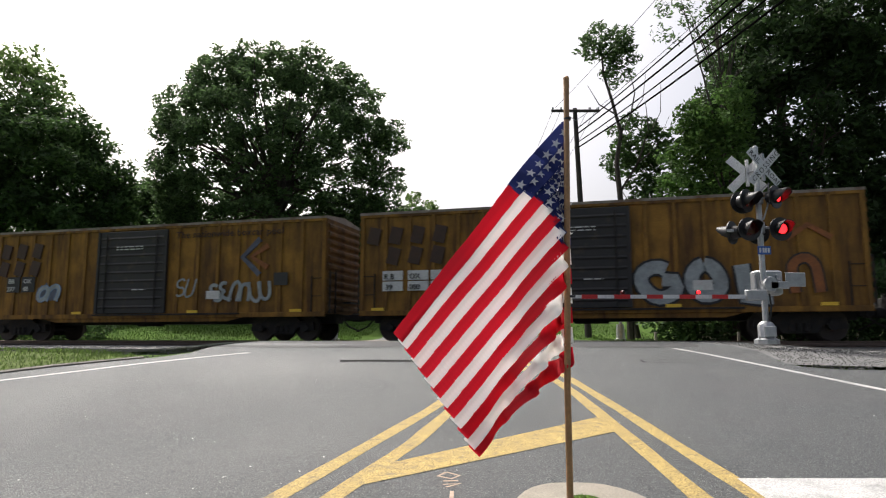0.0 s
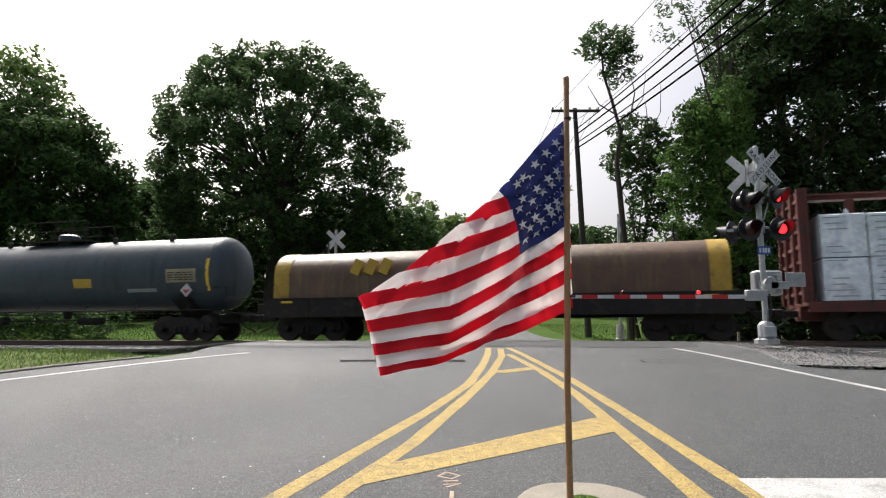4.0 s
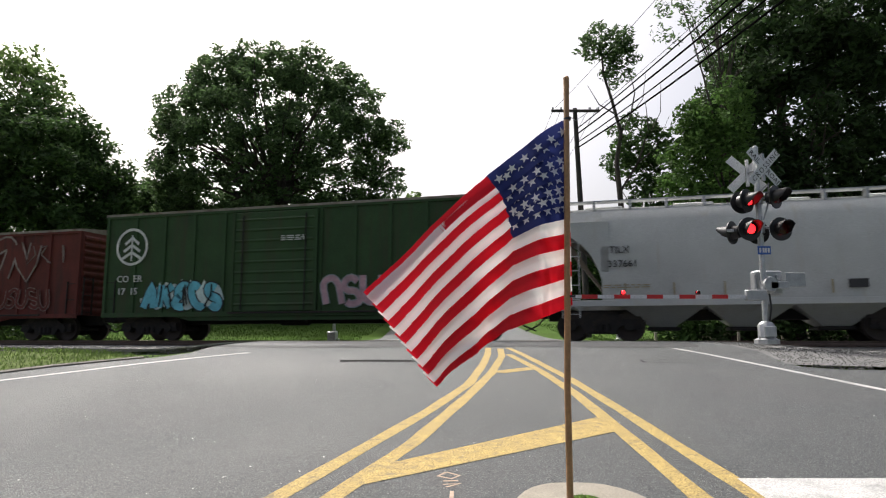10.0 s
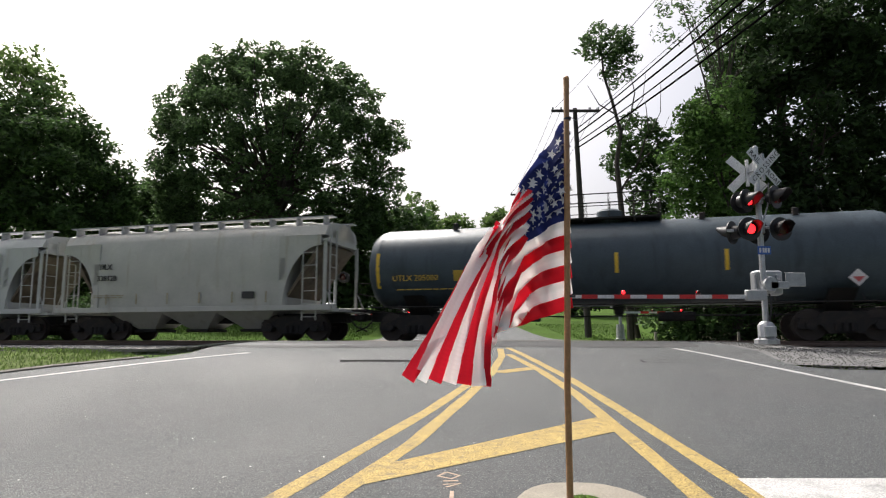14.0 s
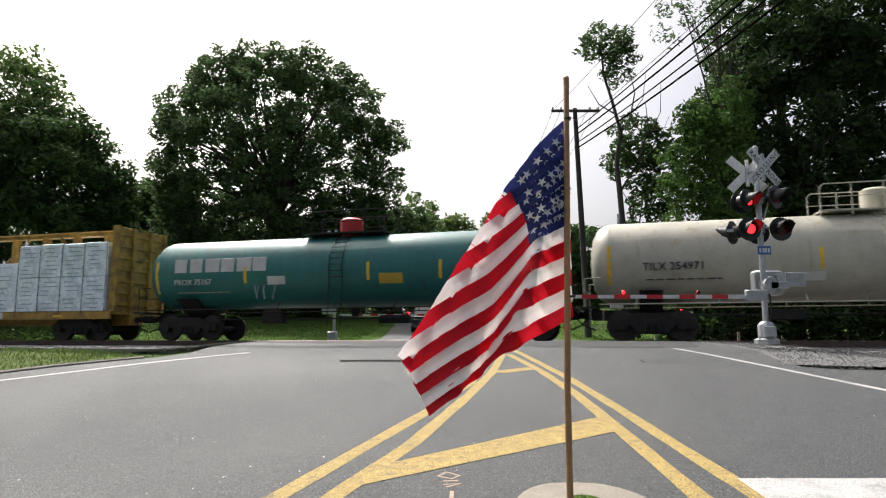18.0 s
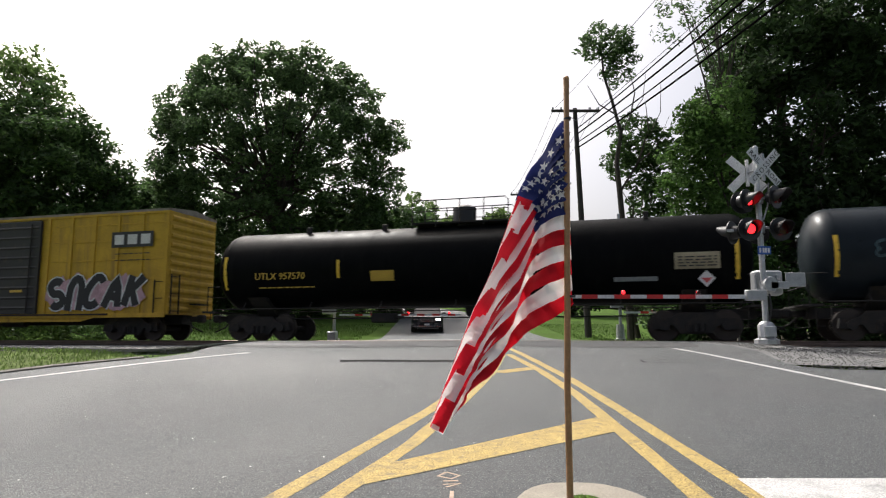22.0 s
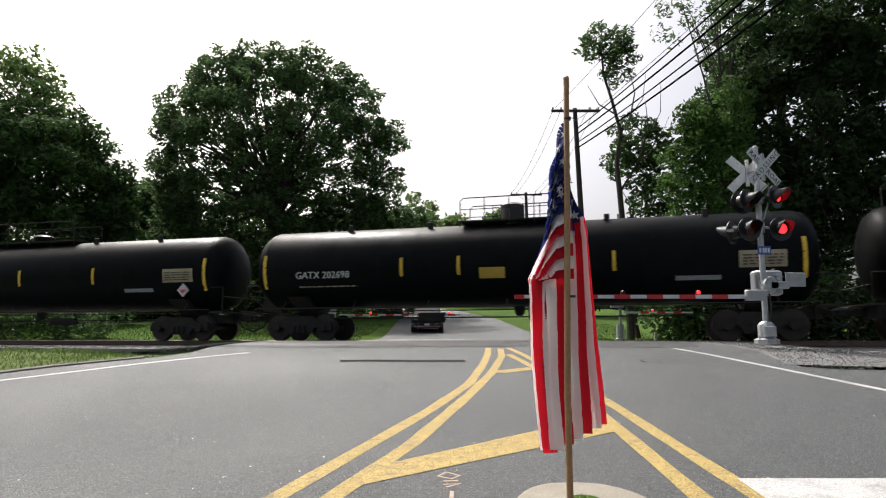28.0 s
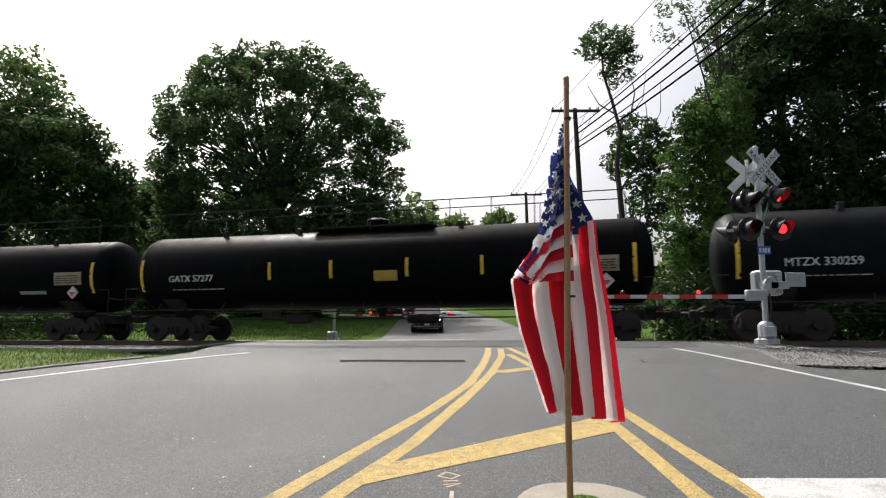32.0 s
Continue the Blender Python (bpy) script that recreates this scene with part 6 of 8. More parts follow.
P_BLUE_DOOR = mat("blue_door", (0.055, 0.18, 0.33), 0.6, var=0.2, scale=2)
P_RED_BOX = mat("oxide_red_boxcar", (0.115, 0.029, 0.024), 0.65, var=0.25, scale=1.2, streak=True, stain=(0.05, 0.025, 0.022), stain_amount=0.4, spec=0.2)
P_MAROON = mat("maroon_boxcar", (0.078, 0.017, 0.016), 0.6, var=0.18, scale=1.2, streak=True, stain=(0.05, 0.014, 0.013), stain_amount=0.4, spec=0.2)
P_GREEN_BOX = mat("green_boxcar", (0.036, 0.072, 0.03), 0.6, var=0.2, scale=1.2, streak=True, stain=(0.05, 0.055, 0.03), stain_amount=0.45, spec=0.2)
P_YELLOW_BOX = mat("yellow_boxcar", (0.50, 0.31, 0.04), 0.6, var=0.15, scale=1.2, streak=True, stain=(0.28, 0.17, 0.05), stain_amount=0.35, spec=0.2)
P_HOPPER = mat("pale_grey_hopper", (0.47, 0.48, 0.465), 0.55, var=0.08, scale=1.2, streak=True, stain=(0.42, 0.40, 0.35), stain_amount=0.25)
P_HOPPER_WARM = mat("tan_grey_hopper", (0.45, 0.445, 0.405), 0.55, var=0.1, scale=1.2, streak=True, stain=(0.36, 0.32, 0.25), stain_amount=0.3)

P_EMBLEM_BLUE = mat("emblem_blue", (0.035, 0.05, 0.19), 0.6, var=0.2, scale=4)
P_EMBLEM_RED = mat("emblem_red", (0.42, 0.06, 0.025), 0.6, var=0.2, scale=4)

P_SPRAY_BEIGE = mat("spray_beige", (0.30, 0.25, 0.19), 0.7, var=0.25, scale=2, rust=(0.15, 0.07, 0.11), rust_amount=0.5)
P_SPRAY_ICE = mat("spray_ice", (0.50, 0.62, 0.60), 0.7, var=0.3, scale=2.5, stain=(0.55, 0.52, 0.30), stain_amount=0.4, rust=(0.18, 0.26, 0.34), rust_amount=0.4)
P_SPRAY_DIM = mat("faint_blue_spray", (0.035, 0.06, 0.07), 0.7, var=0.3, scale=3)
P_SPRAY_HAZE = mat("pale_grey_spray", (0.10, 0.13, 0.14), 0.7, var=0.3, scale=3)
P_SPRAY_SKY = mat("pale_blue_spray", (0.05, 0.13, 0.16), 0.7, var=0.3, scale=3)
P_SPRAY_SAND = mat("spray_sand", (0.40, 0.37, 0.22), 0.7, var=0.3, scale=2, stain=(0.22, 0.33, 0.36), stain_amount=0.5)
P_SPRAY_MIST = mat("worn_pale_spray", (0.24, 0.19, 0.17), 0.7, var=0.35, scale=3, stain=(0.10, 0.05, 0.045), stain_amount=0.5)
P_TAN_EMBLEM = mat("faded_tan_emblem", (0.34, 0.22, 0.12), 0.6, var=0.3, scale=4)
P_PRIMER = mat("grey_primer", (0.36, 0.36, 0.35), 0.6, var=0.1, scale=2)
TRAIN = []


def couple(car, lead, tail):
    TRAIN.append((car, (lead + tail) / 2))
    return car


even = lambda half, n: [-half + 0.08 + (2 * half - 0.16) * k / (n - 1) for k in range(n)]
W = -1.445

# mustard box cars with sprayed lettering
for lead, tail, first in ((-19.75, -4.26, True), (-2.97, 12.52, False)):
    h = 7.745
    c = couple(boxcar(h, 4.33, P_RAILBOX, P_ROOF, P_RAILBOX_END, (-1.9, 1.25), P_BLACK_DOOR, even(h, 19),
                      "weathered mustard-yellow boxcar with a black door and graffiti", floor=0.95), lead, tail)
    for row, (x, z) in enumerate(((-7.3, 3.55), (-6.6, 2.85))):
        for k in range(4 if row == 0 else 3):
            a = x + k * 0.78
            part("faded_lettering", ribbon([(a, z - 0.28), (a + 0.14, z + 0.28)], 0.42, W - 0.062, W), P_FADED, c, "faded brown painted lettering", smooth=0)
    if first:
        for x, z in ((-6.3, 1.9), (-5.55, 1.9)):
            patch(c, "number_patch", x, x + 0.65, z, z + 0.62, W - 0.058, M_LETTER_DARK, "dark patch with stencilled marks")
        words_on(c, "BB", -6.2, 2.26, W - 0.07, 0.26, M_LETTER_WHITE)
        words_on(c, "OX", -5.45, 2.26, W - 0.07, 0.26, M_LETTER_WHITE)
        words_on(c, "277", -6.25, 1.95, W - 0.07, 0.26, M_LETTER_WHITE)
        words_on(c, "48", -5.45, 1.95, W - 0.07, 0.26, M_LETTER_WHITE)
        words_on(c, "The nationwide boxcar pool", 1.6, 3.8, W - 0.052, 0.36, P_FADED, 1.08)
        graffiti(c, -4.7, -3.7, 1.5, 2.2, W - 0.058, 2, M_SPRAY_GREY, M_SPRAY_BLUE, 2, P_FADED_BLUE)
        graffiti(c, 1.7, 2.5, 1.5, 2.4, W - 0.058, 2, M_SPRAY_GREY, M_SPRAY_GREY, 3, fat=0.12)
        graffiti(c, 3.2, 5.6, 1.35, 2.15, W - 0.058, 6, M_SPRAY_GREY, M_SPRAY_GREY, 4, fat=0.2)
        for k, (dx, m_) in enumerate(((0.0, P_FADED_BLUE), (0.32, P_FADED_ORANGE))):
            part("emblem", ribbon([(5.15 + dx, 3.65 - 0.25 * k), (4.45 + dx * 1.2, 3.0), (5.15 + dx, 2.35 + 0.25 * k)], 0.2, W - 0.064 - 0.002 * k, W), m_, c, "faded blue and orange chevron", smooth=0)
        patch(c, "repaint_patch", 5.75, 6.3, 1.95, 2.4, W - 0.064, M_LETTER_DARK)
    else:
        for x, z in ((-6.9, 2.02), (-6.0, 2.02), (-5.2, 2.02), (-6.9, 1.66), (-6.0, 1.66), (-5.2, 1.66)):
            patch(c, "number_patch", x, x + 0.72, z, z + 0.32, W - 0.058, M_LETTER_WHITE)
        words_on(c, "R B", -6.85, 2.06, W - 0.07, 0.26, M_LETTER_DARK)
        words_on(c, "OX", -5.95, 2.06, W - 0.07, 0.26, M_LETTER_DARK)
        words_on(c, "39", -6.8, 1.7, W - 0.07, 0.26, M_LETTER_DARK)
        words_on(c, "000", -5.95, 1.7, W - 0.07, 0.26, M_LETTER_DARK)
        graffiti(c, 1.35, 5.4, 1.1, 2.45, W - 0.058, 3, M_SPRAY_GREY, M_SPRAY_BLACK, 7, glyphs="gol", fat=0.26)
        graffiti(c, 5.5, 6.6, 1.3, 2.5, W - 0.058, 1, P_FADED_ORANGE, M_SPRAY_BLACK, 9, glyphs="n", fat=0.2)
        graffiti(c, -4.9, -2.1, 1.2, 2.2, W - 0.058, 4, M_SPRAY_GREY, M_SPRAY_BLACK, 8)
        part("emblem", ribbon([(5.6, 2.95), (6.2, 3.35), (6.8, 2.95)], 0.16, W - 0.066, W), P_FADED_ORANGE, c, "faded orange chevron", smooth=0)
    fine_print(c, -1.0, 3.55, W - 0.145, 1.2, M_LETTER_WHITE, 2, 0.1)
    fine_print(c, -0.2, 1.9, W - 0.145, 0.6, M_LETTER_WHITE, 1)
    patch(c, "stencil_panel", 3.0, 3.55, 1.5, 1.8, W - 0.058, M_LETTER_WHITE)
    for x in (-7.3, -3.0, 2.2, 6.4):
        patch(c, "reflector_strip", x, x + 0.45, 1.0, 1.1, W - 0.06, M_YELLOW_BAR)

# coil cars and a grey tank
c = couple(coil_car(7.6, [(-6.9, 6.9)], P_COIL, "black coil car with one long round hood and chalked tags"), 13.36, 28.56)
for x0, x1, z0, z1 in ((-0.9, 2.2, 2.55, 2.9),):
    for k in range(3):
        part("emblem", ribbon([(x0 + k * 0.62 + 0.2, 2.4), (x0 + k * 0.62 + 0.42, 2.86)], 0.36, -1.43, -1.36), P_TAN_EMBLEM, c, "faded tan emblem", smooth=0)
scrawl(c, 1.9, 6.0, 2.0, 0.5, -1.40, M_SPRAY_WHITE, 1)
scrawl(c, -5.3, -2.2, 2.1, 0.45, -1.40, M_SPRAY_WHITE, 2)
fine_print(c, -5.0, 1.2, -1.51, 2.6, M_LETTER_YELLOW, 1)
c = couple(coil_car(8.2, [(-7.6, -0.25), (0.05, 7.6)], P_COIL, "black coil car with two round hoods and yellow end bands", (P_COIL_YELLOW, False)), 29.3, 45.8)
for x in (-4.6, 1.8):
    for k in range(3):
        part("emblem", ribbon([(x + k * 0.52 + 0.12, 2.28), (x + k * 0.52 + 0.34, 2.76)], 0.34, -1.43, -1.36), M_LETTER_YELLOW, c, "yellow painted emblem", smooth=0)
    patch(c, "emblem_bar", x, x + 1.5, 2.1, 2.17, -1.43, M_LETTER_YELLOW)
words_on(c, "497877", -5.2, 1.12, -1.52, 0.3, M_LETTER_WHITE)
scrawl(c, -7.0, -5.4, 1.75, 0.4, -1.39, M_SPRAY_GREY, 3)
scrawl(c, -4.3, -1.2, 1.75, 0.4, -1.39, M_SPRAY_GREY, 4)
scrawl(c, -2.6, -0.9, 2.6, 0.45, -1.42, M_SPRAY_WHITE, 5)
graffiti(c, 1.3, 2.4, 1.75, 2.35, -1.41, 3, M_SPRAY_WHITE, M_SPRAY_GREY, 6)
scrawl(c, 3.0, 4.4, 1.8, 0.3, -1.39, M_SPRAY_WHITE, 7)


def tank_marks(c, on_side, half, r, zc, text, mark=M_LETTER_WHITE, x=None, z=None, size=0.42, panel=None, grey=True, placard=True):
    z = zc - 0.42 if z is None else z
    words_on(c, text, x, z, side_y(r, zc, z + 0.15), size, mark)
    fine_print(c, x + 0.1, z - 0.18, side_y(r, zc, z - 0.25), 2.2, M_TAN_BAR if mark is M_LETTER_WHITE else mark, 2, 0.1)
    if panel:
        on_side(panel, panel + 0.85, zc - 0.55, zc - 0.2, M_LETTER_YELLOW, "warning_panel", "yellow warning panel")
    if grey:
        on_side(half - 2.4, half - 1.1, zc - 0.42, zc + 0.08, M_TAN_BAR, "data_panel", "grey stencilled data panel")
        fine_print(c, half - 2.3, zc - 0.06, side_y(r, zc, zc - 0.1) - 0.012, 1.1, M_LETTER_DARK, 4, 0.09)
        on_side(half - 4.2, half - 2.9, zc - 0.75, zc - 0.62, M_SPRAY_GREY, "stencil_strip")
    if placard:
        z0 = zc - 0.72
        y = side_y(r, zc, z0 + 0.25) - 0.012
        part("placard", Shape().prism_y([(half - 1.75, z0), (half - 1.5, z0 - 0.25), (half - 1.25, z0), (half - 1.5, z0 + 0.25)], y - 0.01, y + 0.06), M_PLACARD, c, "diamond hazard placard", smooth=0)
        part("placard_mark", Shape().prism_y([(half - 1.66, z0 + 0.02), (half - 1.5, z0 - 0.14), (half - 1.34, z0 + 0.02)], y - 0.016, y - 0.01), M_PLACARD_RED, c, smooth=0)


def make_tank(lead, tail, r, zc, paint, label, text, bars, mark=M_LETTER_WHITE, panel=None, grey=True, dome=0.0, trim=None, top=None, rail=3.2, size=0.42, x=None, placard=True, z=None):
    half = (tail - lead) / 2
    x = -half + 1.85 if x is None else x
    size *= 0.82
    taken = [(x - 0.3, x + 0.6 * size * len(text) + 0.3)]
    if panel:
        panel = max(panel, taken[0][1]) if panel > x - 1 else panel
        taken.append((panel - 0.25, panel + 1.1))
    if grey:
        taken.append((half - 4.4, half - 1.0))
    bars = [b for b in bars if not any(p < b < q for p, q in taken)]
    c, on_side = tank(half, r, zc, paint, label, [(b if b < 0 else b, 0.42) for b in bars], dome, rail, trim, top)
    for sx in (-1, 1):
        on_side(sx * (half - 0.62) - 0.06, sx * (half - 0.62) + 0.06, zc - 0.75, zc + 0.45, M_YELLOW_BAR, "reflector_strip", "yellow reflective strip")
    tank_marks(c, on_side, half, r, zc, text, mark, x, z, size, panel, grey, placard)
    couple(c, lead, tail)
    return c, on_side


c, on = make_tank(46.85, 63.6, 1.42, 2.58, P_TANK_GREY, "dark grey tank car with white stencilled marks", "TEIX 25065", (-4.6, 5.4), panel=1.7)
on(-3.2, -2.2, 2.0, 2.2, M_SPRAY_GREY, "stencil_strip")
c = couple(coil_car(8.2, [(-7.6, -0.25), (0.05, 7.6)], P_COIL_RUST, "rust-stained coil car with faded yellow end bands", (P_COIL_YELLOW, True)), 65.0, 81.7)
for k in range(3):
    part("emblem", ribbon([(-4.5 + k * 0.52, 2.28), (-4.28 + k * 0.52, 2.76)], 0.34, -1.43, -1.36), M_LETTER_YELLOW, c, "yellow painted emblem", smooth=0)

c = couple(centerbeam(11.4, 4.45, P_RED_BEAM, [(-11.0, 11.0, (1.25, 1.27))], "dark red centre-beam flatcar stacked with white-wrapped lumber", 1, False), 82.95, 105.75)
words_on(c, "LB  74574", -8.6, 0.85, -1.46, 0.24, M_LETTER_WHITE)
c = couple(boxcar(7.635, 4.36, P_BLUE_BOX, P_ROOF, P_BLUE_END, (-1.2, 2.4), P_BLUE_DOOR, even(7.635, 14), "faded blue boxcar with graffiti along its lower side"), 106.72, 121.99)
for x, t1, t2 in ((-6.3, "WR", "45"), (-5.1, "WK", "05")):
    patch(c, "number_patch", x, x + 0.85, 1.8, 3.0, W - 0.058, M_LETTER_DARK, "black patch with white marks")
    words_on(c, t1, x + 0.12, 2.5, W - 0.07, 0.34, M_LETTER_WHITE)
    words_on(c, t2, x + 0.14, 1.92, W - 0.07, 0.34, M_LETTER_WHITE)
graffiti(c, -4.7, -1.2, 1.15, 2.35, W - 0.058, 4, P_SPRAY_ICE, M_SPRAY_BLACK, 11, P_SPRAY_SAND, fat=0.34)
graffiti(c, -1.1, 1.6, 1.15, 2.2, W - 0.145, 3, M_SPRAY_BLUE, M_SPRAY_BLACK, 12, M_SPRAY_GREY)
graffiti(c, 2.1, 6.2, 1.15, 2.5, W - 0.058, 4, P_SPRAY_ICE, M_SPRAY_BLACK, 13, P_SPRAY_ICE, glyphs="ukeu", fat=0.34)
graffiti(c, 6.0, 7.0, 1.05, 1.6, W - 0.062, 2, M_SPRAY_PINK, M_SPRAY_GREY, 17, fat=0.4)
scrawl(c, -4.6, -1.3, 1.7, 0.9, W - 0.07, M_SPRAY_BLACK, 14)
scrawl(c, -1.0, 1.5, 1.65, 0.8, W - 0.155, P_SPRAY_SAND, 15)
scrawl(c, 2.2, 6.1, 1.75, 0.9, W - 0.07, M_SPRAY_BLACK, 16)
fine_print(c, 0.0, 3.0, W - 0.145, 1.0, M_SPRAY_GREY, 2)
patch(c, "stencil_panel", 6.5, 6.9, 1.6, 1.9, W - 0.058, M_LETTER_WHITE)
patch(c, "orange_patch", 6.5, 7.0, 2.25, 2.4, W - 0.058, P_FADED_ORANGE)

c = couple(centerbeam(11.6, 4.45, P_YELLOW_BEAM, [(-11.2, 6.0, (1.32, 1.33)), (6.0, 11.2, (1.3, 0.66))], "golden yellow centre-beam flatcar stacked with white-wrapped lumber", 2), 123.7, 146.91)
words_on(c, "TTZX  86", -9.6, 0.85, -1.46, 0.24, M_LETTER_WHITE)
c = couple(boxcar(7.96, 4.33, P_RED_BOX, P_ROOF, P_RED_BOX, (0.2, 3.2), P_RED_BOX, even(7.96, 12), "dark oxide-red boxcar with pale sprayed graffiti"), 148.14, 164.07)
words_on(c, "WR  WK", -7.2, 2.15, W - 0.06, 0.36, M_LETTER_WHITE)
words_on(c, "47   00", -7.2, 1.7, W - 0.06, 0.36, M_LETTER_WHITE)
graffiti(c, -5.3, -2.4, 1.05, 2.0, W - 0.058, 4, P_RED_BOX, P_SPRAY_MIST, 21, fat=0.2)
scrawl(c, -3.6, -2.2, 2.7, 0.9, W - 0.05, M_SPRAY_GREY, 22)
graffiti(c, 3.3, 6.0, 2.3, 4.1, W - 0.058, 2, P_RED_BOX, P_SPRAY_MIST, 23, glyphs="nv", fat=0.3)
graffiti(c, 3.4, 6.6, 1.15, 2.1, W - 0.06, 6, P_RED_BOX, P_SPRAY_MIST, 24, fat=0.2)
scrawl(c, 5.2, 7.4, 3.4, 0.7, W - 0.05, P_SPRAY_MIST, 25)
fine_print(c, -1.0, 1.95, W - 0.06, 1.0, M_LETTER_WHITE, 3)
scrawl(c, 0.5, 2.2, 2.6, 0.3, W - 0.14, P_SPRAY_MIST, 26)

c = couple(boxcar(7.85, 4.8, P_GREEN_BOX, P_ROOF, P_GREEN_BOX, (-2.2, 1.2), P_GREEN_BOX, even(7.85, 13), "tall dark green boxcar with a white tree roundel and cyan graffiti"), 165.24, 180.94)
ringo = Shape()
for r0, r1 in ((0.62, 0.72),):
    a = [2 * math.pi * k / 40 for k in range(41)]
    for k in range(40):
        ringo.add([(-6.6 + r * math.cos(q), W - 0.07, 3.55 + r * math.sin(q)) for q in (a[k], a[k + 1]) for r in (r0, r1)], [(0, 1, 3, 2)])
for k in range(3):
    z = 3.2 + k * 0.28
    for sx in (-1, 1):
        ringo.add([(-6.6, W - 0.07, z + 0.2), (-6.6, W - 0.07, z + 0.08), (-6.6 + sx * (0.4 - 0.06 * k), W - 0.07, z - 0.16), (-6.6 + sx * (0.46 - 0.06 * k), W - 0.07, z - 0.06)], [(0, 1, 2, 3)])
ringo.box(-6.63, -6.57, W - 0.075, W - 0.065, 3.0, 4.0)
part("roundel", ringo, M_LETTER_WHITE, c, "white roundel with a tree shape", smooth=0)
words_on(c, "CO  ER", -7.2, 2.2, W - 0.06, 0.36, M_LETTER_WHITE)
words_on(c, "17  15", -7.15, 1.72, W - 0.06, 0.36, M_LETTER_WHITE)
graffiti(c, -6.0, -2.6, 1.1, 2.15, W - 0.058, 5, M_SPRAY_CYAN, M_SPRAY_BLACK, 31, P_SPRAY_ICE, glyphs="akecs", fat=0.36)
scrawl(c, -5.8, -2.8, 1.65, 0.8, W - 0.072, M_SPRAY_BLACK, 34)
graffiti(c, 1.4, 4.4, 1.1, 2.3, W - 0.058, 4, M_SPRAY_PINK, M_SPRAY_GREY, 32)
graffiti(c, 5.0, 7.2, 1.2, 2.2, W - 0.058, 3, M_SPRAY_GREY, M_SPRAY_CYAN, 33)
fine_print(c, -0.2, 3.7, W - 0.145, 0.9, M_LETTER_WHITE, 3)

# covered hoppers
for lead, tail, t1, t2, paint, lab in ((182.47, 193.98, "TILX", "337661", P_HOPPER, "pale grey covered hopper with dark stencilled marks"), (195.3, 206.74, "WFRX", "810927", P_HOPPER, "pale grey covered hopper with white mark plates"),
                                       (207.96, 219.41, "TILX", "333522", P_HOPPER_WARM, "tan-grey covered hopper with a yellow strip"), (220.54, 232.1, "AOKX", "493830", P_HOPPER, "pale grey covered hopper with large dark marks"),
                                       (233.3, 244.55, "TILX", "338128", P_HOPPER_WARM, "tan-grey covered hopper with faint dark marks")):
    half = (tail - lead) / 2
    c = couple(hopper(half, 4.12, paint, lab), lead, tail)
    y = -1.512
    x = -half + 1.75
    if t1 == "AOKX":
        words_on(c, t1, x, 3.0, y, 0.46, M_LETTER_DARK)
        words_on(c, t2, x - 0.1, 2.5, y, 0.46, M_LETTER_DARK)
    else:
        if t1 == "WFRX":
            for z in (2.63, 2.2):
                patch(c, "mark_plate", x - 0.1, x + 0.95, z, z + 0.36, y, M_LETTER_WHITE)
        words_on(c, t1, x, 2.7, y - 0.012, 0.3, M_LETTER_DARK)
        words_on(c, t2, x - 0.05, 2.26, y - 0.012, 0.3, M_LETTER_DARK)
    fine_print(c, x - 0.2, 1.7, y, 1.4, M_TAN_BAR, 2)
    patch(c, "data_plate", half - 3.2, half - 2.7, 1.5, 1.75, y, M_LETTER_DARK)
    if t1 == "AOKX":
        patch(c, "repaint_patch", half - 2.9, half - 1.9, 2.2, 3.5, y + 0.004, P_PRIMER, "grey primer patch")
    if t2 in ("333522", "493830"):
        patch(c, "yellow_strip", -half + 1.52, -half + 1.64, 1.4, 2.6, y, M_YELLOW_BAR)

c, on = make_tank(245.9, 262.6, 1.4, 2.52, P_TANK_GREY, "dusty grey tank car with a top walkway", "UTLX 205000", (-5.6, -2.6, 0.2, 3.4), M_LETTER_YELLOW, -5.1, False, size=0.34, x=-7.2, z=2.0)
c, on = make_tank(264.2, 281.0, 1.42, 2.56, P_TANK_GREY, "dusty grey tank car with pale stencilled marks", "XOMX 110368", (-3.4, 0.6, 4.4), panel=2.0, size=0.4, z=2.15)
c = couple(centerbeam(11.2, 4.45, P_YELLOW_BEAM, [(-10.9, -8.1, (1.36, 1.33)), (-8.1, 6.6, (0.64, 1.34)), (6.6, 10.9, (1.36, 1.33))], "golden yellow centre-beam flatcar with uneven stacks of wrapped lumber", 3), 282.22, 304.61)
words_on(c, "TTZX  86370", -8.1, 0.85, -1.46, 0.26, M_LETTER_WHITE)
patch(c, "stencil_panel", 5.4, 6.0, 0.85, 1.1, -1.455, M_LETTER_WHITE)
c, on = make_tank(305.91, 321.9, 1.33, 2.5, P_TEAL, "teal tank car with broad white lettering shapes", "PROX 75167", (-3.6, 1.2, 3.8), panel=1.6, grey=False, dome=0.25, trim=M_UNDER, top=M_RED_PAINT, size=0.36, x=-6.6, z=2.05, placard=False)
for k, w in enumerate((0.52, 0.52, 0.6, 0.55, 0.6, 0.55)):
    x = -6.6 + k * 0.66
    z0, z1 = 2.52, 2.98
    y = side_y(1.33, 2.5, 2.75)
    part("emblem", Shape().box(x, x + w, y - 0.012, y + 0.05, 2.5, 3.0, 0.006), M_PLACARD, c, "bold white painted emblem", smooth=0)
on(-2.7, -2.0, 2.0, 2.3, M_LETTER_WHITE, "stencil_panel")
scrawl(c, -3.4, -2.4, 1.8, 0.6, -1.2, M_SPRAY_GREY, 41)
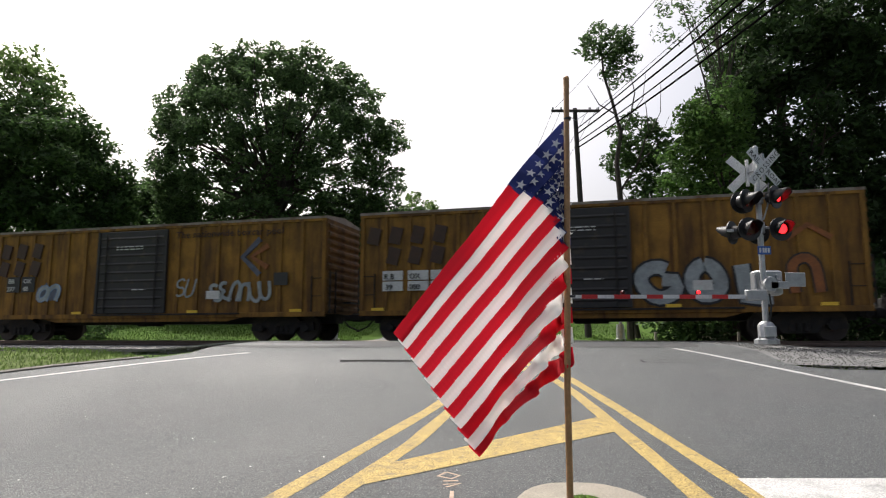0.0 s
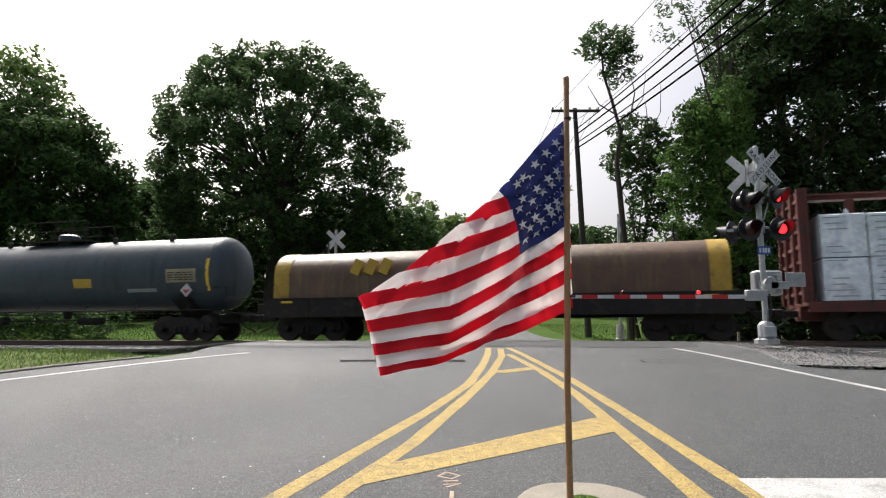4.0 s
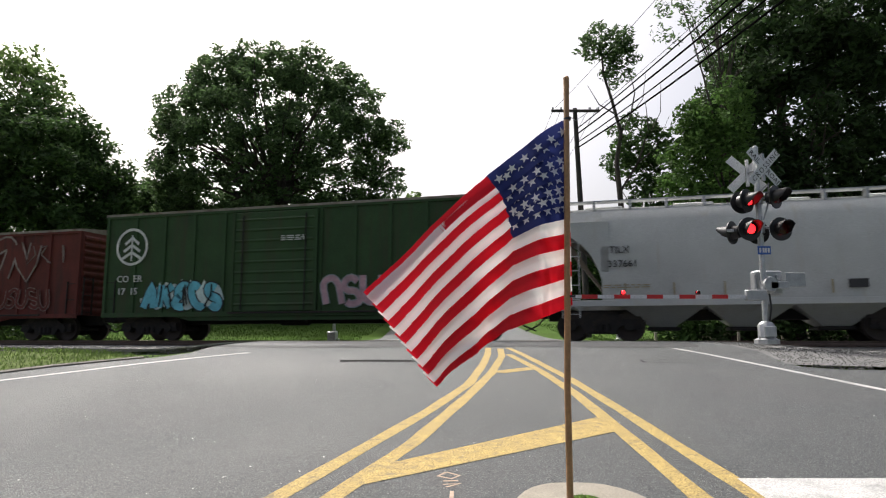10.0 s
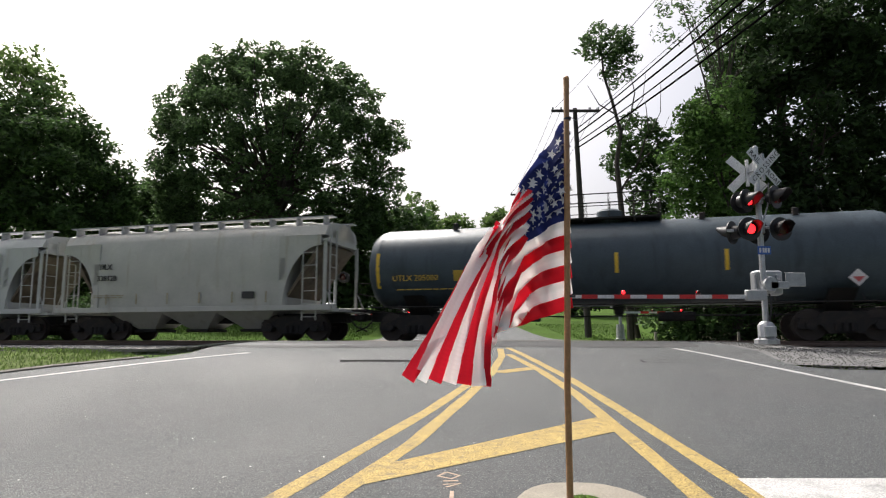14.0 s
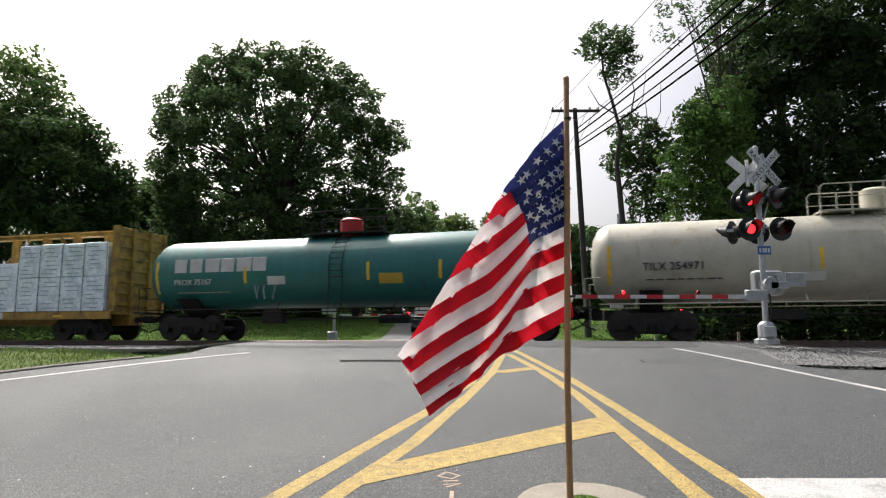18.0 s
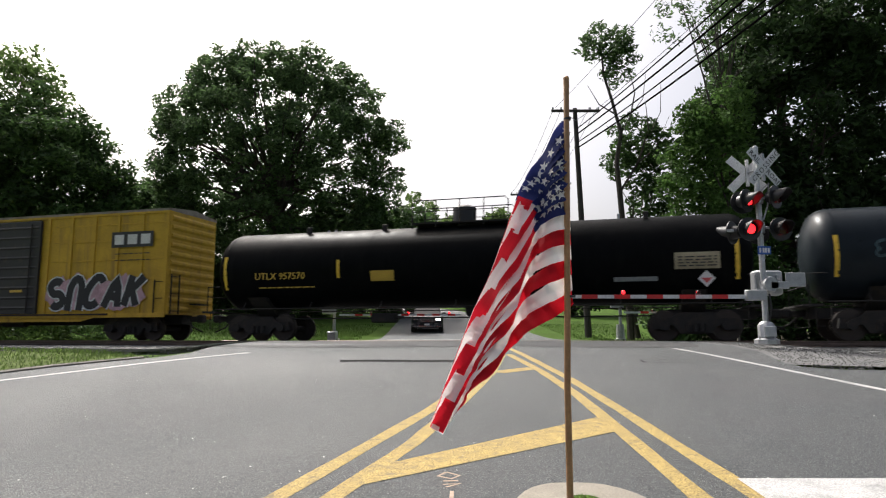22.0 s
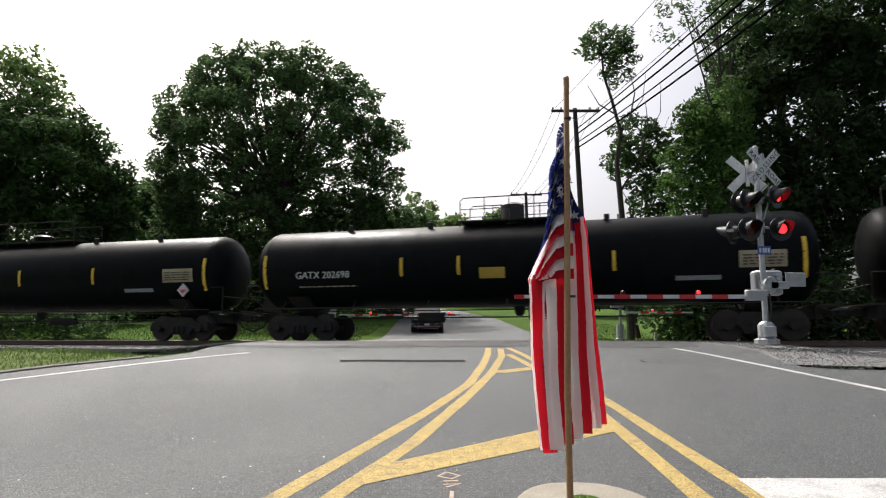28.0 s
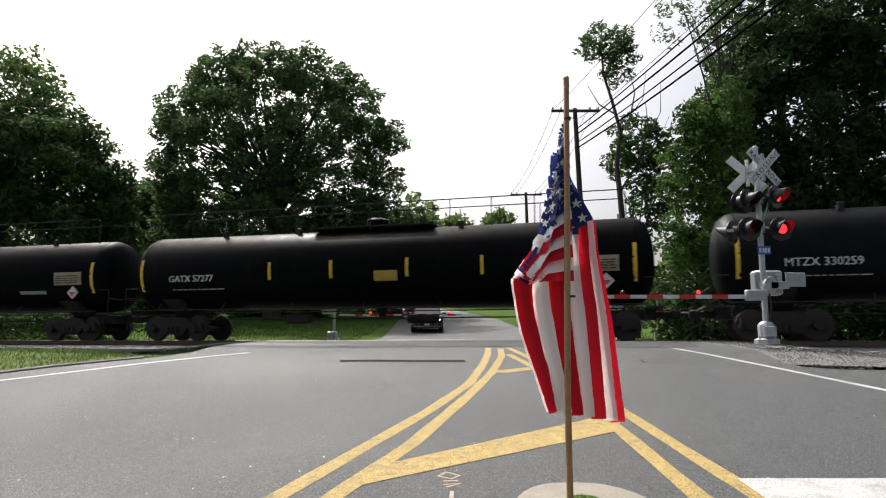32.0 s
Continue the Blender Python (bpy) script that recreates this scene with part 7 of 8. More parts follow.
c, on = make_tank(322.58, 339.6, 1.33, 2.5, P_CREAM, "cream-white tank car with yellow markings and white railings", "TILX 254971", (-7.0, -1.9, 2.4, 5.5), M_LETTER_DARK, 0.2, False, 0.35, P_CREAM, P_CREAM, 3.4, 0.42, -6.9, False, 2.15)
on(-3.0, -1.8, 1.75, 2.0, M_LETTER_WHITE, "stencil_panel")
on(4.0, 5.2, 2.1, 2.3, M_SPRAY_GREY, "stencil_strip")
on(0.1, 1.0, 1.4, 1.75, M_YELLOW_BAR, "warning_panel", "yellow warning panel")

c = couple(boxcar(8.17, 4.85, P_MAROON, P_ROOF, P_MAROON, (-2.6, 1.0), P_MAROON, even(8.17, 12), "tall maroon boxcar with white marks and blue graffiti"), 340.96, 357.31)
words_on(c, "AO  K", -6.9, 1.85, W - 0.06, 0.38, M_LETTER_WHITE)
words_on(c, "728  100", -7.0, 1.42, W - 0.06, 0.38, M_LETTER_WHITE)
graffiti(c, -7.5, -4.9, 0.98, 2.0, W - 0.057, 4, M_SPRAY_BLUE, M_SPRAY_CYAN, 51)
graffiti(c, 2.2, 5.2, 1.15, 2.15, W - 0.057, 5, M_SPRAY_BLACK, M_SPRAY_WHITE, 52, glyphs="vuuul", fat=0.34)
graffiti(c, -4.5, -2.6, 1.2, 1.9, W - 0.057, 3, M_SPRAY_PURPLE, M_SPRAY_PURPLE, 53)
scrawl(c, 5.6, 6.8, 3.3, 0.5, W - 0.05, M_SPRAY_WHITE, 54)
fine_print(c, -0.4, 4.1, W - 0.145, 0.8, M_LETTER_WHITE, 3)
for x in (-8.0, 7.6):
    patch(c, "reflector_strip", x, x + 0.25, 1.25, 1.9, W - 0.058, M_YELLOW_BAR)
c = couple(boxcar(7.86, 4.95, P_YELLOW_BOX, P_ROOF, P_YELLOW_BOX, (-1.5, 1.9), P_BLACK_DOOR, even(7.86, 15), "tall yellow boxcar with a black door and graffiti", True), 359.33, 375.05)
for sx in (-1, 1):
    part("emblem", ribbon([(-5.6 + sx * 0.68, 4.08), (-5.6 + sx * 0.08, 3.55), (-5.6 + sx * 0.68, 3.02)], 0.2, W - 0.066, W), P_EMBLEM_BLUE, c, "blue chevron of a crossed emblem", smooth=0)
    part("emblem", ribbon([(-5.6 + sx * 0.82, 3.84), (-5.6 + sx * 0.45, 3.55), (-5.6 + sx * 0.82, 3.26)], 0.22, W - 0.069, W), P_EMBLEM_RED, c, "red chevron of a crossed emblem", smooth=0)
for x in (-6.9, -4.6):
    fine_print(c, x, 3.5, W - 0.06, 0.5, M_LETTER_DARK, 2)
words_on(c, "FB OX", -6.1, 2.35, W - 0.06, 0.4, M_LETTER_DARK)
words_on(c, "5 02 28 0", -6.8, 1.9, W - 0.06, 0.4, M_LETTER_DARK, 1.15)
emb = patch(c, "emblem_board", 5.3, 7.2, 3.55, 4.15, W - 0.058, M_LETTER_DARK, "black board with white letter shapes")
for x in (5.45, 6.05, 6.65):
    part("emblem_bar", Shape().box(x, x + 0.42, W - 0.08, W - 0.07, 3.66, 4.04), M_LETTER_WHITE, emb, smooth=0)
for z in (3.3, 3.05):
    fine_print(c, 5.5, z, W - 0.06, 1.6, M_LETTER_DARK, 1)
graffiti(c, -4.9, -1.65, 1.05, 2.55, W - 0.058, 3, P_SPRAY_BEIGE, M_SPRAY_BLACK, 61, P_SPRAY_BEIGE, glyphs="sen", fat=0.28)
patch(c, "green_spray", -5.3, -4.8, 1.1, 1.5, W - 0.06, M_SPRAY_GREEN)
graffiti(c, 2.4, 6.9, 1.1, 2.5, W - 0.058, 5, M_SPRAY_BLACK, M_SPRAY_WHITE, 62, M_SPRAY_PINK, glyphs="sncak", fat=0.3)
fine_print(c, -0.6, 3.2, W - 0.145, 0.5, M_LETTER_WHITE, 2)
patch(c, "door_notice", 0.6, 1.2, 1.9, 2.0, W - 0.15, M_LETTER_YELLOW)

# run of black tank cars
ROWS = [
    (376.9, 395.5, "UTLX 957570", M_LETTER_YELLOW, P_TANK_BLACK_DULL, (-6.4, -4.2, -2.0, 5.4), -3.0, 0.30, "dull black tank car with a top walkway"),
    (396.9, 416.1, "TILX 307258", M_LETTER_WHITE, P_TANK_BLUE, (-6.3, -3.3, 2.6, 5.6), 6.0, 0.0, "glossy blue-black tank car with pale blue graffiti"),
    (417.2, 436.4, "CGTX 65395", M_LETTER_WHITE, P_TANK_BLACK_DULL, (-6.2, -4.0, -0.8, 2.2, 5.4), 3.4, 0.0, "dull black tank car with stencilled marks"),
    (437.8, 456.8, "GATX 230796", M_LETTER_WHITE, P_TANK_BLACK, (-6.0, -2.5, 3.2, 5.8), None, 0.30, "black tank car with white stencilled marks"),
    (458.4, 477.6, "GATX 230795", M_LETTER_WHITE, P_TANK_BLACK, (-6.0, -3.4, 0.4, 4.0), None, 0.0, "black tank car with white stencilled marks"),
    (478.9, 497.7, "GATX 202698", M_LETTER_WHITE, P_TANK_BLACK, (-6.6, -3.6, -1.6, 3.4, 6.4), -0.9, 0.30, "black tank car with white stencilled marks"),
    (498.9, 518.4, "GATX 61847", M_LETTER_WHITE, P_TANK_BLACK_DULL, (-5.4, -3.0, -0.8, 2.4, 4.8), 4.0, 0.22, "black pressure tank car with liquefied petroleum gas lettering"),
    (519.3, 538.8, "UTLX 5089", M_LETTER_YELLOW, P_TANK_BLACK_DULL, (-6.4, -2.8, 1.0, 3.6), 2.8, 0.22, "dull black tank car with yellow marks"),
    (539.9, 559.2, "GATX 57277", M_LETTER_WHITE, P_TANK_BLACK_DULL, (-5.8, -3.6, -1.2, 1.6, 4.2), 0.4, 0.0, "dull black tank car with pale marks"),
    (560.9, 580.2, "MTZX 330259", M_LETTER_WHITE, P_TANK_BLACK, (-6.0, -2.0, 2.0, 5.5), 3.0, 0.3, "black tank car with white stencilled marks"),
]
for lead, tail, text, mark, paint, bars, panel, dome, label in ROWS:
    c, on = make_tank(lead, tail, 1.44, 2.58, paint, label, text, bars, mark, panel, True, dome, None, M_BLACK if dome else None, 17.6 if text in ("GATX 61847", "UTLX 5089", "GATX 57277") else 3.4 if dome else 4.6)
    if text.startswith("TILX"):
        graffiti(c, -5.3, -0.6, 1.72, 2.32, 0.0, 7, P_TANK_BLUE, P_SPRAY_HAZE, 71, glyphs="sknaucn", fat=0.26, hug=(1.44, 2.58))
        graffiti(c, 1.0, 4.4, 1.78, 2.42, 0.0, 5, P_SPRAY_DIM, P_SPRAY_SKY, 72, glyphs="oncos", fat=0.24, hug=(1.44, 2.58))
        graffiti(c, -8.0, -7.4, 2.3, 2.9, 0.0, 2, P_SPRAY_DIM, P_SPRAY_SKY, 73, fat=0.16, hug=(1.44, 2.58))
        graffiti(c, 5.0, 5.9, 2.95, 3.4, 0.0, 3, P_SPRAY_HAZE, P_SPRAY_HAZE, 74, fat=0.3, hug=(1.44, 2.58))
    if text == "GATX 61847":
        words_on(c, "LIQUEFIED", 5.2, 2.95, side_y(1.44, 2.58, 3.02), 0.2, M_LETTER_WHITE)
        words_on(c, "PETROLEUM", 5.2, 2.76, side_y(1.44, 2.58, 2.85), 0.2, M_LETTER_WHITE)
        words_on(c, "GAS", 5.2, 2.57, side_y(1.44, 2.58, 2.6), 0.2, M_LETTER_WHITE)

# ---- flag on its pole ----
POLE_Y = 3.1
flag_pole = thing("flagpole", "thin varnished wooden flagpole planted in the traffic island", "flagpole", (0.566, POLE_Y, rise(POLE_Y) + 0.05))
part("pole", Shape().tube([(0, 0, -0.1), (0.0, 0, 0.6), (0.018, 0, 1.4), (0.03, 0, 2.355 - rise(POLE_Y) - 0.06), (0.03, 0, 2.355 - rise(POLE_Y) - 0.05)], [0.0155, 0.015, 0.0145, 0.0135, 0.011], 14), M_STICK, flag_pole)
part("tip", Shape().tube([(0.03, 0, 2.3 - rise(POLE_Y) - 0.05), (0.03, 0, 2.352 - rise(POLE_Y) - 0.05), (0.03, 0, 2.36 - rise(POLE_Y) - 0.05)], [0.0142, 0.0146, 0.008], 14), M_STICK, flag_pole, "rounded wooden tip")
for z in (2.15, 1.3):
    part("clip", Shape().tube([(0.03, 0, z - rise(POLE_Y) - 0.06), (0.03, 0, z - rise(POLE_Y) - 0.05)], 0.0175, 12), M_STRAP, flag_pole)

F_RED = leafy("red_nylon", (0.6, 0.014, 0.03), 0.45, 0.06)
F_WHITE = leafy("white_nylon", (0.92, 0.91, 0.89), 0.4, 0.05)
F_BLUE = leafy("blue_nylon", (0.03, 0.042, 0.17), 0.42, 0.06)
HOIST, FLY, ROWS_N, COLS_N = 1.16, 1.62, 13, 100
flag = thing("flag", "red, white and blue nylon stars and stripes flag on a pole", "flag", (0.597, POLE_Y, 2.162))
SW, CW = HOIST / ROWS_N, FLY / COLS_N
PIECES = []


def cloth_piece(w, h):
    """A small panel of cloth that runs along its stripe."""
    return Shape().add([(-w / 2, 0, h / 2), (w / 2, 0, h / 2), (w / 2, 0, -h / 2), (-w / 2, 0, -h / 2)], [(0, 1, 2, 3)])


star = Shape()
sp = [(0.5 * (0.027 if k % 2 == 0 else 0.0108) * 2 * math.sin(math.pi * k / 5), 0.5 * (0.027 if k % 2 == 0 else 0.0108) * 2 * math.cos(math.pi * k / 5)) for k in range(10)]
for y in (-0.005, 0.005):
    star.add([(0, y, 0)] + [(x, y, z) for x, z in sp], [(0, 1 + k, 1 + (k + 1) % 10) for k in range(10)])
star_me = star.mesh("star", F_WHITE, 0)
CANTON = 40
stars = {}
for i in range(9):
    for j in range(11):
        if (i + j) % 2 == 0:
            u, v = CANTON / COLS_N * (j + 1) / 12, 7 / 13 * (i + 1) / 10
            stars.setdefault((int(v * ROWS_N), int(u * COLS_N)), []).append((u, v))
# Flag shapes in time: seconds, length of the hoist, then (across, up) of the top and foot of the cloth at the canton's edge and at the fly,
# and of the canton's lower corner, in hundredths of a metre from the flag's head on the pole (across is positive away from the pole
# to the left); last, the share of the fly's height from which and to which the cloth lies in front: the rest is folded behind.
FLAG_ROWS = []


def flag_rows(*rows):
    FLAG_ROWS.extend(rows)


flag_rows((0, 118, 30, 36, 18, 133, 83, 102, 43, 159, 4, 66, 0, 100),
          (0.5, 122, 29, 34, 20, 135, 77, 99, 47, 152, 6, 65, 0, 100),
          (1, 119, 27, 35, 18, 134, 82, 107, 45, 157, 7, 65, 0, 100),
          (1.5, 114, 33, 30, 24, 134, 89, 103, 50, 154, 10, 64, 0, 100),
          (2, 103, 33, 29, 27, 120, 85, 87, 67, 149, 11, 62, 0, 100),
          (2.5, 100, 35, 23, 37, 113, 94, 64, 84, 132, 20, 60, 0, 100),
          (3, 91, 40, 19, 38, 106, 109, 67, 94, 129, 27, 57, 0, 100))
flag_rows((3.5, 92, 30, 40, 35, 106, 97, 80, 90, 119, 23, 69, 45, 100),
          (4.5, 92, 34, 29, 36, 110, 101, 91, 86, 129, 23, 63, 45, 100),
          (5.5, 93, 32, 29, 35, 108, 100, 90, 94, 124, 22, 60, 40, 100),
          (6, 91, 39, 27, 34, 109, 102, 94, 84, 134, 25, 58, 50, 100),
          (6.5, 92, 35, 31, 35, 111, 90, 90, 84, 133, 24, 52, 0, 60),
          (7, 90, 25, 46, 36, 110, 95, 119, 89, 140, 18, 57, 70, 100),
          (7.5, 92, 29, 29, 39, 109, 70, 96, 82, 139, 24, 48, 40, 100))
flag_rows((8, 89, 30, 36, 27, 104, 77, 96, 47, 134, 25, 57, 0, 58),
          (8.5, 92, 34, 32, 37, 101, 105, 104, 87, 114, 29, 57, 40, 100),
          (9, 89, 38, 28, 37, 107, 99, 86, 76, 128, 29, 59, 0, 100),
          (9.5, 92, 32, 34, 37, 106, 87, 111, 73, 129, 26, 63, 40, 100),
          (10, 91, 38, 29, 30, 105, 97, 83, 62, 129, 27, 58, 0, 100),
          (10.5, 91, 39, 26, 40, 104, 118, 59, 103, 122, 32, 54, 0, 100),
          (11, 89, 34, 33, 40, 104, 91, 84, 94, 124, 30, 57, 35, 100))
flag_rows((11.5, 91, 32, 32, 39, 104, 105, 88, 97, 124, 25, 57, 45, 100),
          (12, 89, 29, 36, 37, 108, 92, 98, 72, 127, 19, 61, 0, 100),
          (12.5, 92, 16, 34, 30, 106, 40, 96, 68, 141, 10, 56, 60, 100),
          (13, 91, 32, 41, 37, 113, 98, 116, 91, 137, 25, 59, 77, 100),
          (13.5, 96, 29, 39, 30, 111, 87, 102, 66, 141, 25, 61, 20, 100),
          (14, 92, 21, 36, 30, 105, 80, 124, 37, 127, 23, 61, 0, 50),
          (14.5, 104, 22, 44, 30, 122, 63, 129, 52, 153, 21, 72, 40, 100))
flag_rows((15.5, 100, 25, 41, 28, 116, 71, 127, 43, 144, 18, 67, 20, 60),
          (16.5, 97, 21, 41, 23, 113, 67, 133, 26, 131, 9, 66, 0, 50),
          (17, 92, 29, 38, 14, 104, 54, 120, 26, 138, 10, 57, 0, 55),
          (17.5, 96, 19, 40, 23, 111, 52, 135, 30, 129, 8, 64, 55, 100),
          (18, 96, 30, 36, 34, 116, 80, 112, 65, 142, 19, 62, 55, 100),
          (18.5, 100, 25, 46, 32, 116, 58, 122, 52, 133, 17, 69, 50, 100),
          (19, 96, 25, 40, 39, 119, 77, 110, 57, 122, 19, 65, 45, 100))
flag_rows((19.5, 96, 27, 41, 30, 111, 87, 139, 45, 133, 21, 58, 55, 100),
          (20, 93, 20, 42, 26, 98, 69, 134, 51, 158, 17, 52, 50, 100),
          (20.5, 96, 26, 41, 27, 116, 83, 104, 44, 154, 20, 54, 35, 100),
          (21, 91, 16, 45, 11, 98, 41, 150, 34, 160, 10, 54, 55, 100),
          (21.5, 92, 21, 47, 28, 109, 67, 140, 52, 137, 17, 59, 60, 100),
          (22, 90, 22, 40, 28, 112, 64, 145, 61, 150, 17, 55, 70, 100),
          (22.5, 92, 22, 47, 28, 109, 57, 142, 48, 147, 17, 60, 65, 100))
flag_rows((23, 93, 19, 45, 17, 112, 52, 150, 47, 159, 10, 57, 60, 100),
          (23.5, 93, 13, 58, 14, 106, 34, 154, 25, 159, 6, 66, 60, 100),
          (24, 96, 12, 46, 5, 121, 30, 138, 6, 168, 1, 54, 35, 100),
          (24.5, 92, -6, 54, 10, 97, -25, 164, 22, 133, 3, 77, 0, 54),
          (25, 80, -15, 52, 17, 85, -35, 157, 19, 137, 2, 70, 0, 54),
          (25.5, 80, -8, 50, 17, 80, -16, 143, 8, 139, 6, 66, 0, 54),
          (26.5, 80, -7, 50, 18, 83, -16, 142, 14, 149, 6, 68, 0, 54))
flag_rows((27.5, 78, -6, 54, 15, 85, -16, 141, 19, 163, 5, 71, 0, 54),
          (28, 79, -6, 48, 18, 84, -18, 144, 13, 161, 7, 67, 0, 54),
          (29, 80, -8, 50, 19, 82, -22, 146, 7, 150, 7, 67, 0, 54),
          (30, 79, -6, 50, 22, 80, -19, 143, 11, 155, 9, 66, 0, 54),
          (31, 79, -2, 75, 20, 91, -4, 142, 26, 153, 10, 84, 0, 54),
          (32, 80, -10, 50, 29, 84, -26, 145, 11, 139, 11, 68, 0, 54))


def length(a):
    return np.sqrt((a * a).sum(1))


def flag_state(t):
    rows = FLAG_ROWS
    k = 0
    while k < len(rows) - 2 and rows[k + 1][0] < t:
        k += 1
    a, b = rows[k], rows[k + 1]
    w = min(1.0, max(0.0, (t - a[0]) / (b[0] - a[0])))
    w = w * w * (3 - 2 * w)
    return [(p + (q - p) * w) / 100 for p, q in zip(a[1:], b[1:])]


def flag_points(t, u, v):
    """Points of the cloth over arrays of (fly, hoist) at time t, and its run towards the pole and up, in the flag's space: x to the right, y away, z up, from its head."""
    L, ax, az, bx, bz, cx, cz, dx, dz, ex, ez, first, last = flag_state(t)
    limp, behind = smooth(24.0, 24.6, t), smooth(25.6, 27.0, t)
    edge = CANTON / COLS_N
    folded = lambda u: limp * np.clip((u - 0.12) / 0.28, 0, 1) + (1 - limp) * np.clip((u - 0.3) / 0.7, 0, 1) ** 0.85
    fold = folded(u)
    in_front = lambda fold: (v - first * fold) / (1 - (1 - last + first) * fold)
    w = in_front(fold)
    # the part of the cloth past a fold doubles back behind the rest
    past = np.maximum(np.maximum(-w, w - 1), 0)
    w = np.where(w < 0, np.minimum(0.5, -0.6 * w), np.where(w > 1, np.maximum(0.5, 1 - 0.6 * (w - 1)), w))
    mid = np.clip((7 / 13 - first * fold) / (1 - (1 - last + first) * fold), 0.35, 0.75)

    def at(u, w):
        q0, q4, q1 = (1 - u / edge) * (1 - u), (u / edge) * (1 - u) / (1 - edge), u * (u - edge) / (1 - edge)
        # half-way between a smooth curve and straight runs, so that the cloth does not swing past the pole
        k = np.minimum(u / edge, 1)
        j = np.maximum(u - edge, 0) / (1 - edge)
        q0, q4, q1 = (q0 + 1 - k) / 2, (q4 + k - j) / 2, (q1 + j) / 2
        r0, rm, r1 = (1 - w / mid) * (1 - w), (w / mid) * (1 - w) / (1 - mid), w * (w - mid) / (1 - mid)
        x = q0 * (w * -0.02 * L) + q4 * (r0 * ax + rm * ex + r1 * bx) + q1 * (cx + (dx - cx) * w)
        z = q0 * L * w + q4 * (r0 * az + rm * ez + r1 * bz) + q1 * (cz + (dz - cz) * w)
        # hanging slack, the cloth first falls to one side of the pole and folds back across it
        k = np.clip(u / edge, 0, 1)
        x = np.maximum(x, np.minimum(0.04, 0.4 * u) - 4 * limp) + limp * (0.07 - 0.03 * w) * 4 * k * (1 - k)
        span = np.hypot(x + w * 0.02 * L, z - L * w) + 1e-6
        slack = np.maximum(0.0, 1 - (span / (FLY * np.maximum(u, 0) + 1e-6)) ** 2)
        amp = np.minimum(0.05, 0.05 * np.sqrt(slack)) * np.clip(u * 5, 0, 1) * (1 - 0.7 * limp)
        ph = 2 * np.pi * (2.1 * u - 0.32 * w) + 2.2 * t
        y = amp * np.sin(ph) + 0.1 * amp * np.sin(2.3 * ph + 1.3) + 0.02 + 0.05 * u * math.sin(0.7 * t) + (behind * 0.24 - limp * 0.16) * k
        y = y + np.where(past > 0, 0.05 + 0.08 * np.clip(past * 5, 0, 1), 0)
        return np.stack([-x, y, -z], 1)

    # panels stay wholly inside the edges and folds
    inset = np.clip(0.5 * SW * 0.94 / np.maximum(length(at(u, 0 * w + 1) - at(u, 0 * w)), 0.05), 0.02, 0.46)
    tucked = np.abs(w - np.clip(w, inset, 1 - inset))
    w = np.clip(w, inset, 1 - inset)
    a, b = np.maximum(w - 0.04, 0), np.minimum(w + 0.04, 1)
    along = [np.where(past > 0, w, np.clip(in_front(folded(q)), inset, 1 - inset)) for q in (u - 0.015, u + 0.015)]
    row = (at(u, a) - at(u, b)) / np.maximum(b - a, 0.01)[:, None] / ROWS_N / (1 - (1 - last + first) * fold)[:, None]
    place = at(u, w)
    place[:, 1] += 0.35 * tucked
    return place, at(u - 0.015, along[0]) - at(u + 0.015, along[1]), row


# each column of panels is cut to the usual spacing of the stripes there, so that the panels hardly lap over one another
CU = np.repeat((np.arange(COLS_N) + 0.5) / COLS_N, 4)
CV = np.tile([0.15, 0.4, 0.65, 0.9], COLS_N)
tall, wide = [], []
for k in range(65):
    t = k * 0.5
    dv = (flag_points(t, CU, CV + 0.05)[0] - flag_points(t, CU, CV - 0.05)[0]) / 0.1 / ROWS_N
    du = (flag_points(t, CU + 0.01, CV)[0] - flag_points(t, CU - 0.01, CV)[0]) / 0.02 / COLS_N
    wide.append(length(du))
    tall.append(length(np.cross(du, dv)) / np.maximum(length(du), 1e-6))
tall = np.stack(tall).reshape(65, COLS_N, 4)
wide = np.stack(wide).reshape(65, COLS_N, 4)
for c in range(COLS_N):
    ph = min(SW * 1.04, 1.04 * np.quantile(tall[:, c], 0.92))
    pw = min(CW * 1.5, 1.25 * np.quantile(wide[:, c], 0.95))
    red_me, white_me, blue_me = (cloth_piece(pw, ph).mesh("stripe_panel", m, 0) for m in (F_RED, F_WHITE, F_BLUE))
    for r in range(ROWS_N):
        blue = r < 7 and c < CANTON
        me = blue_me if blue else (red_me if r % 2 == 0 else white_me)
        ob = part("canton_panel" if blue else "stripe_panel", me, None, flag)
        u = (c + 0.5) / COLS_N
        PIECES.append((ob, u, (r + 0.5) / ROWS_N))
        for su, sv in stars.get((r, c), []):
            s = part("star", star_me, None, ob)
            s.matrix_basis = pose(-(su - u) * FLY * 0.8, 0, -(sv - (r + 0.5) / ROWS_N) * HOIST * 0.8)


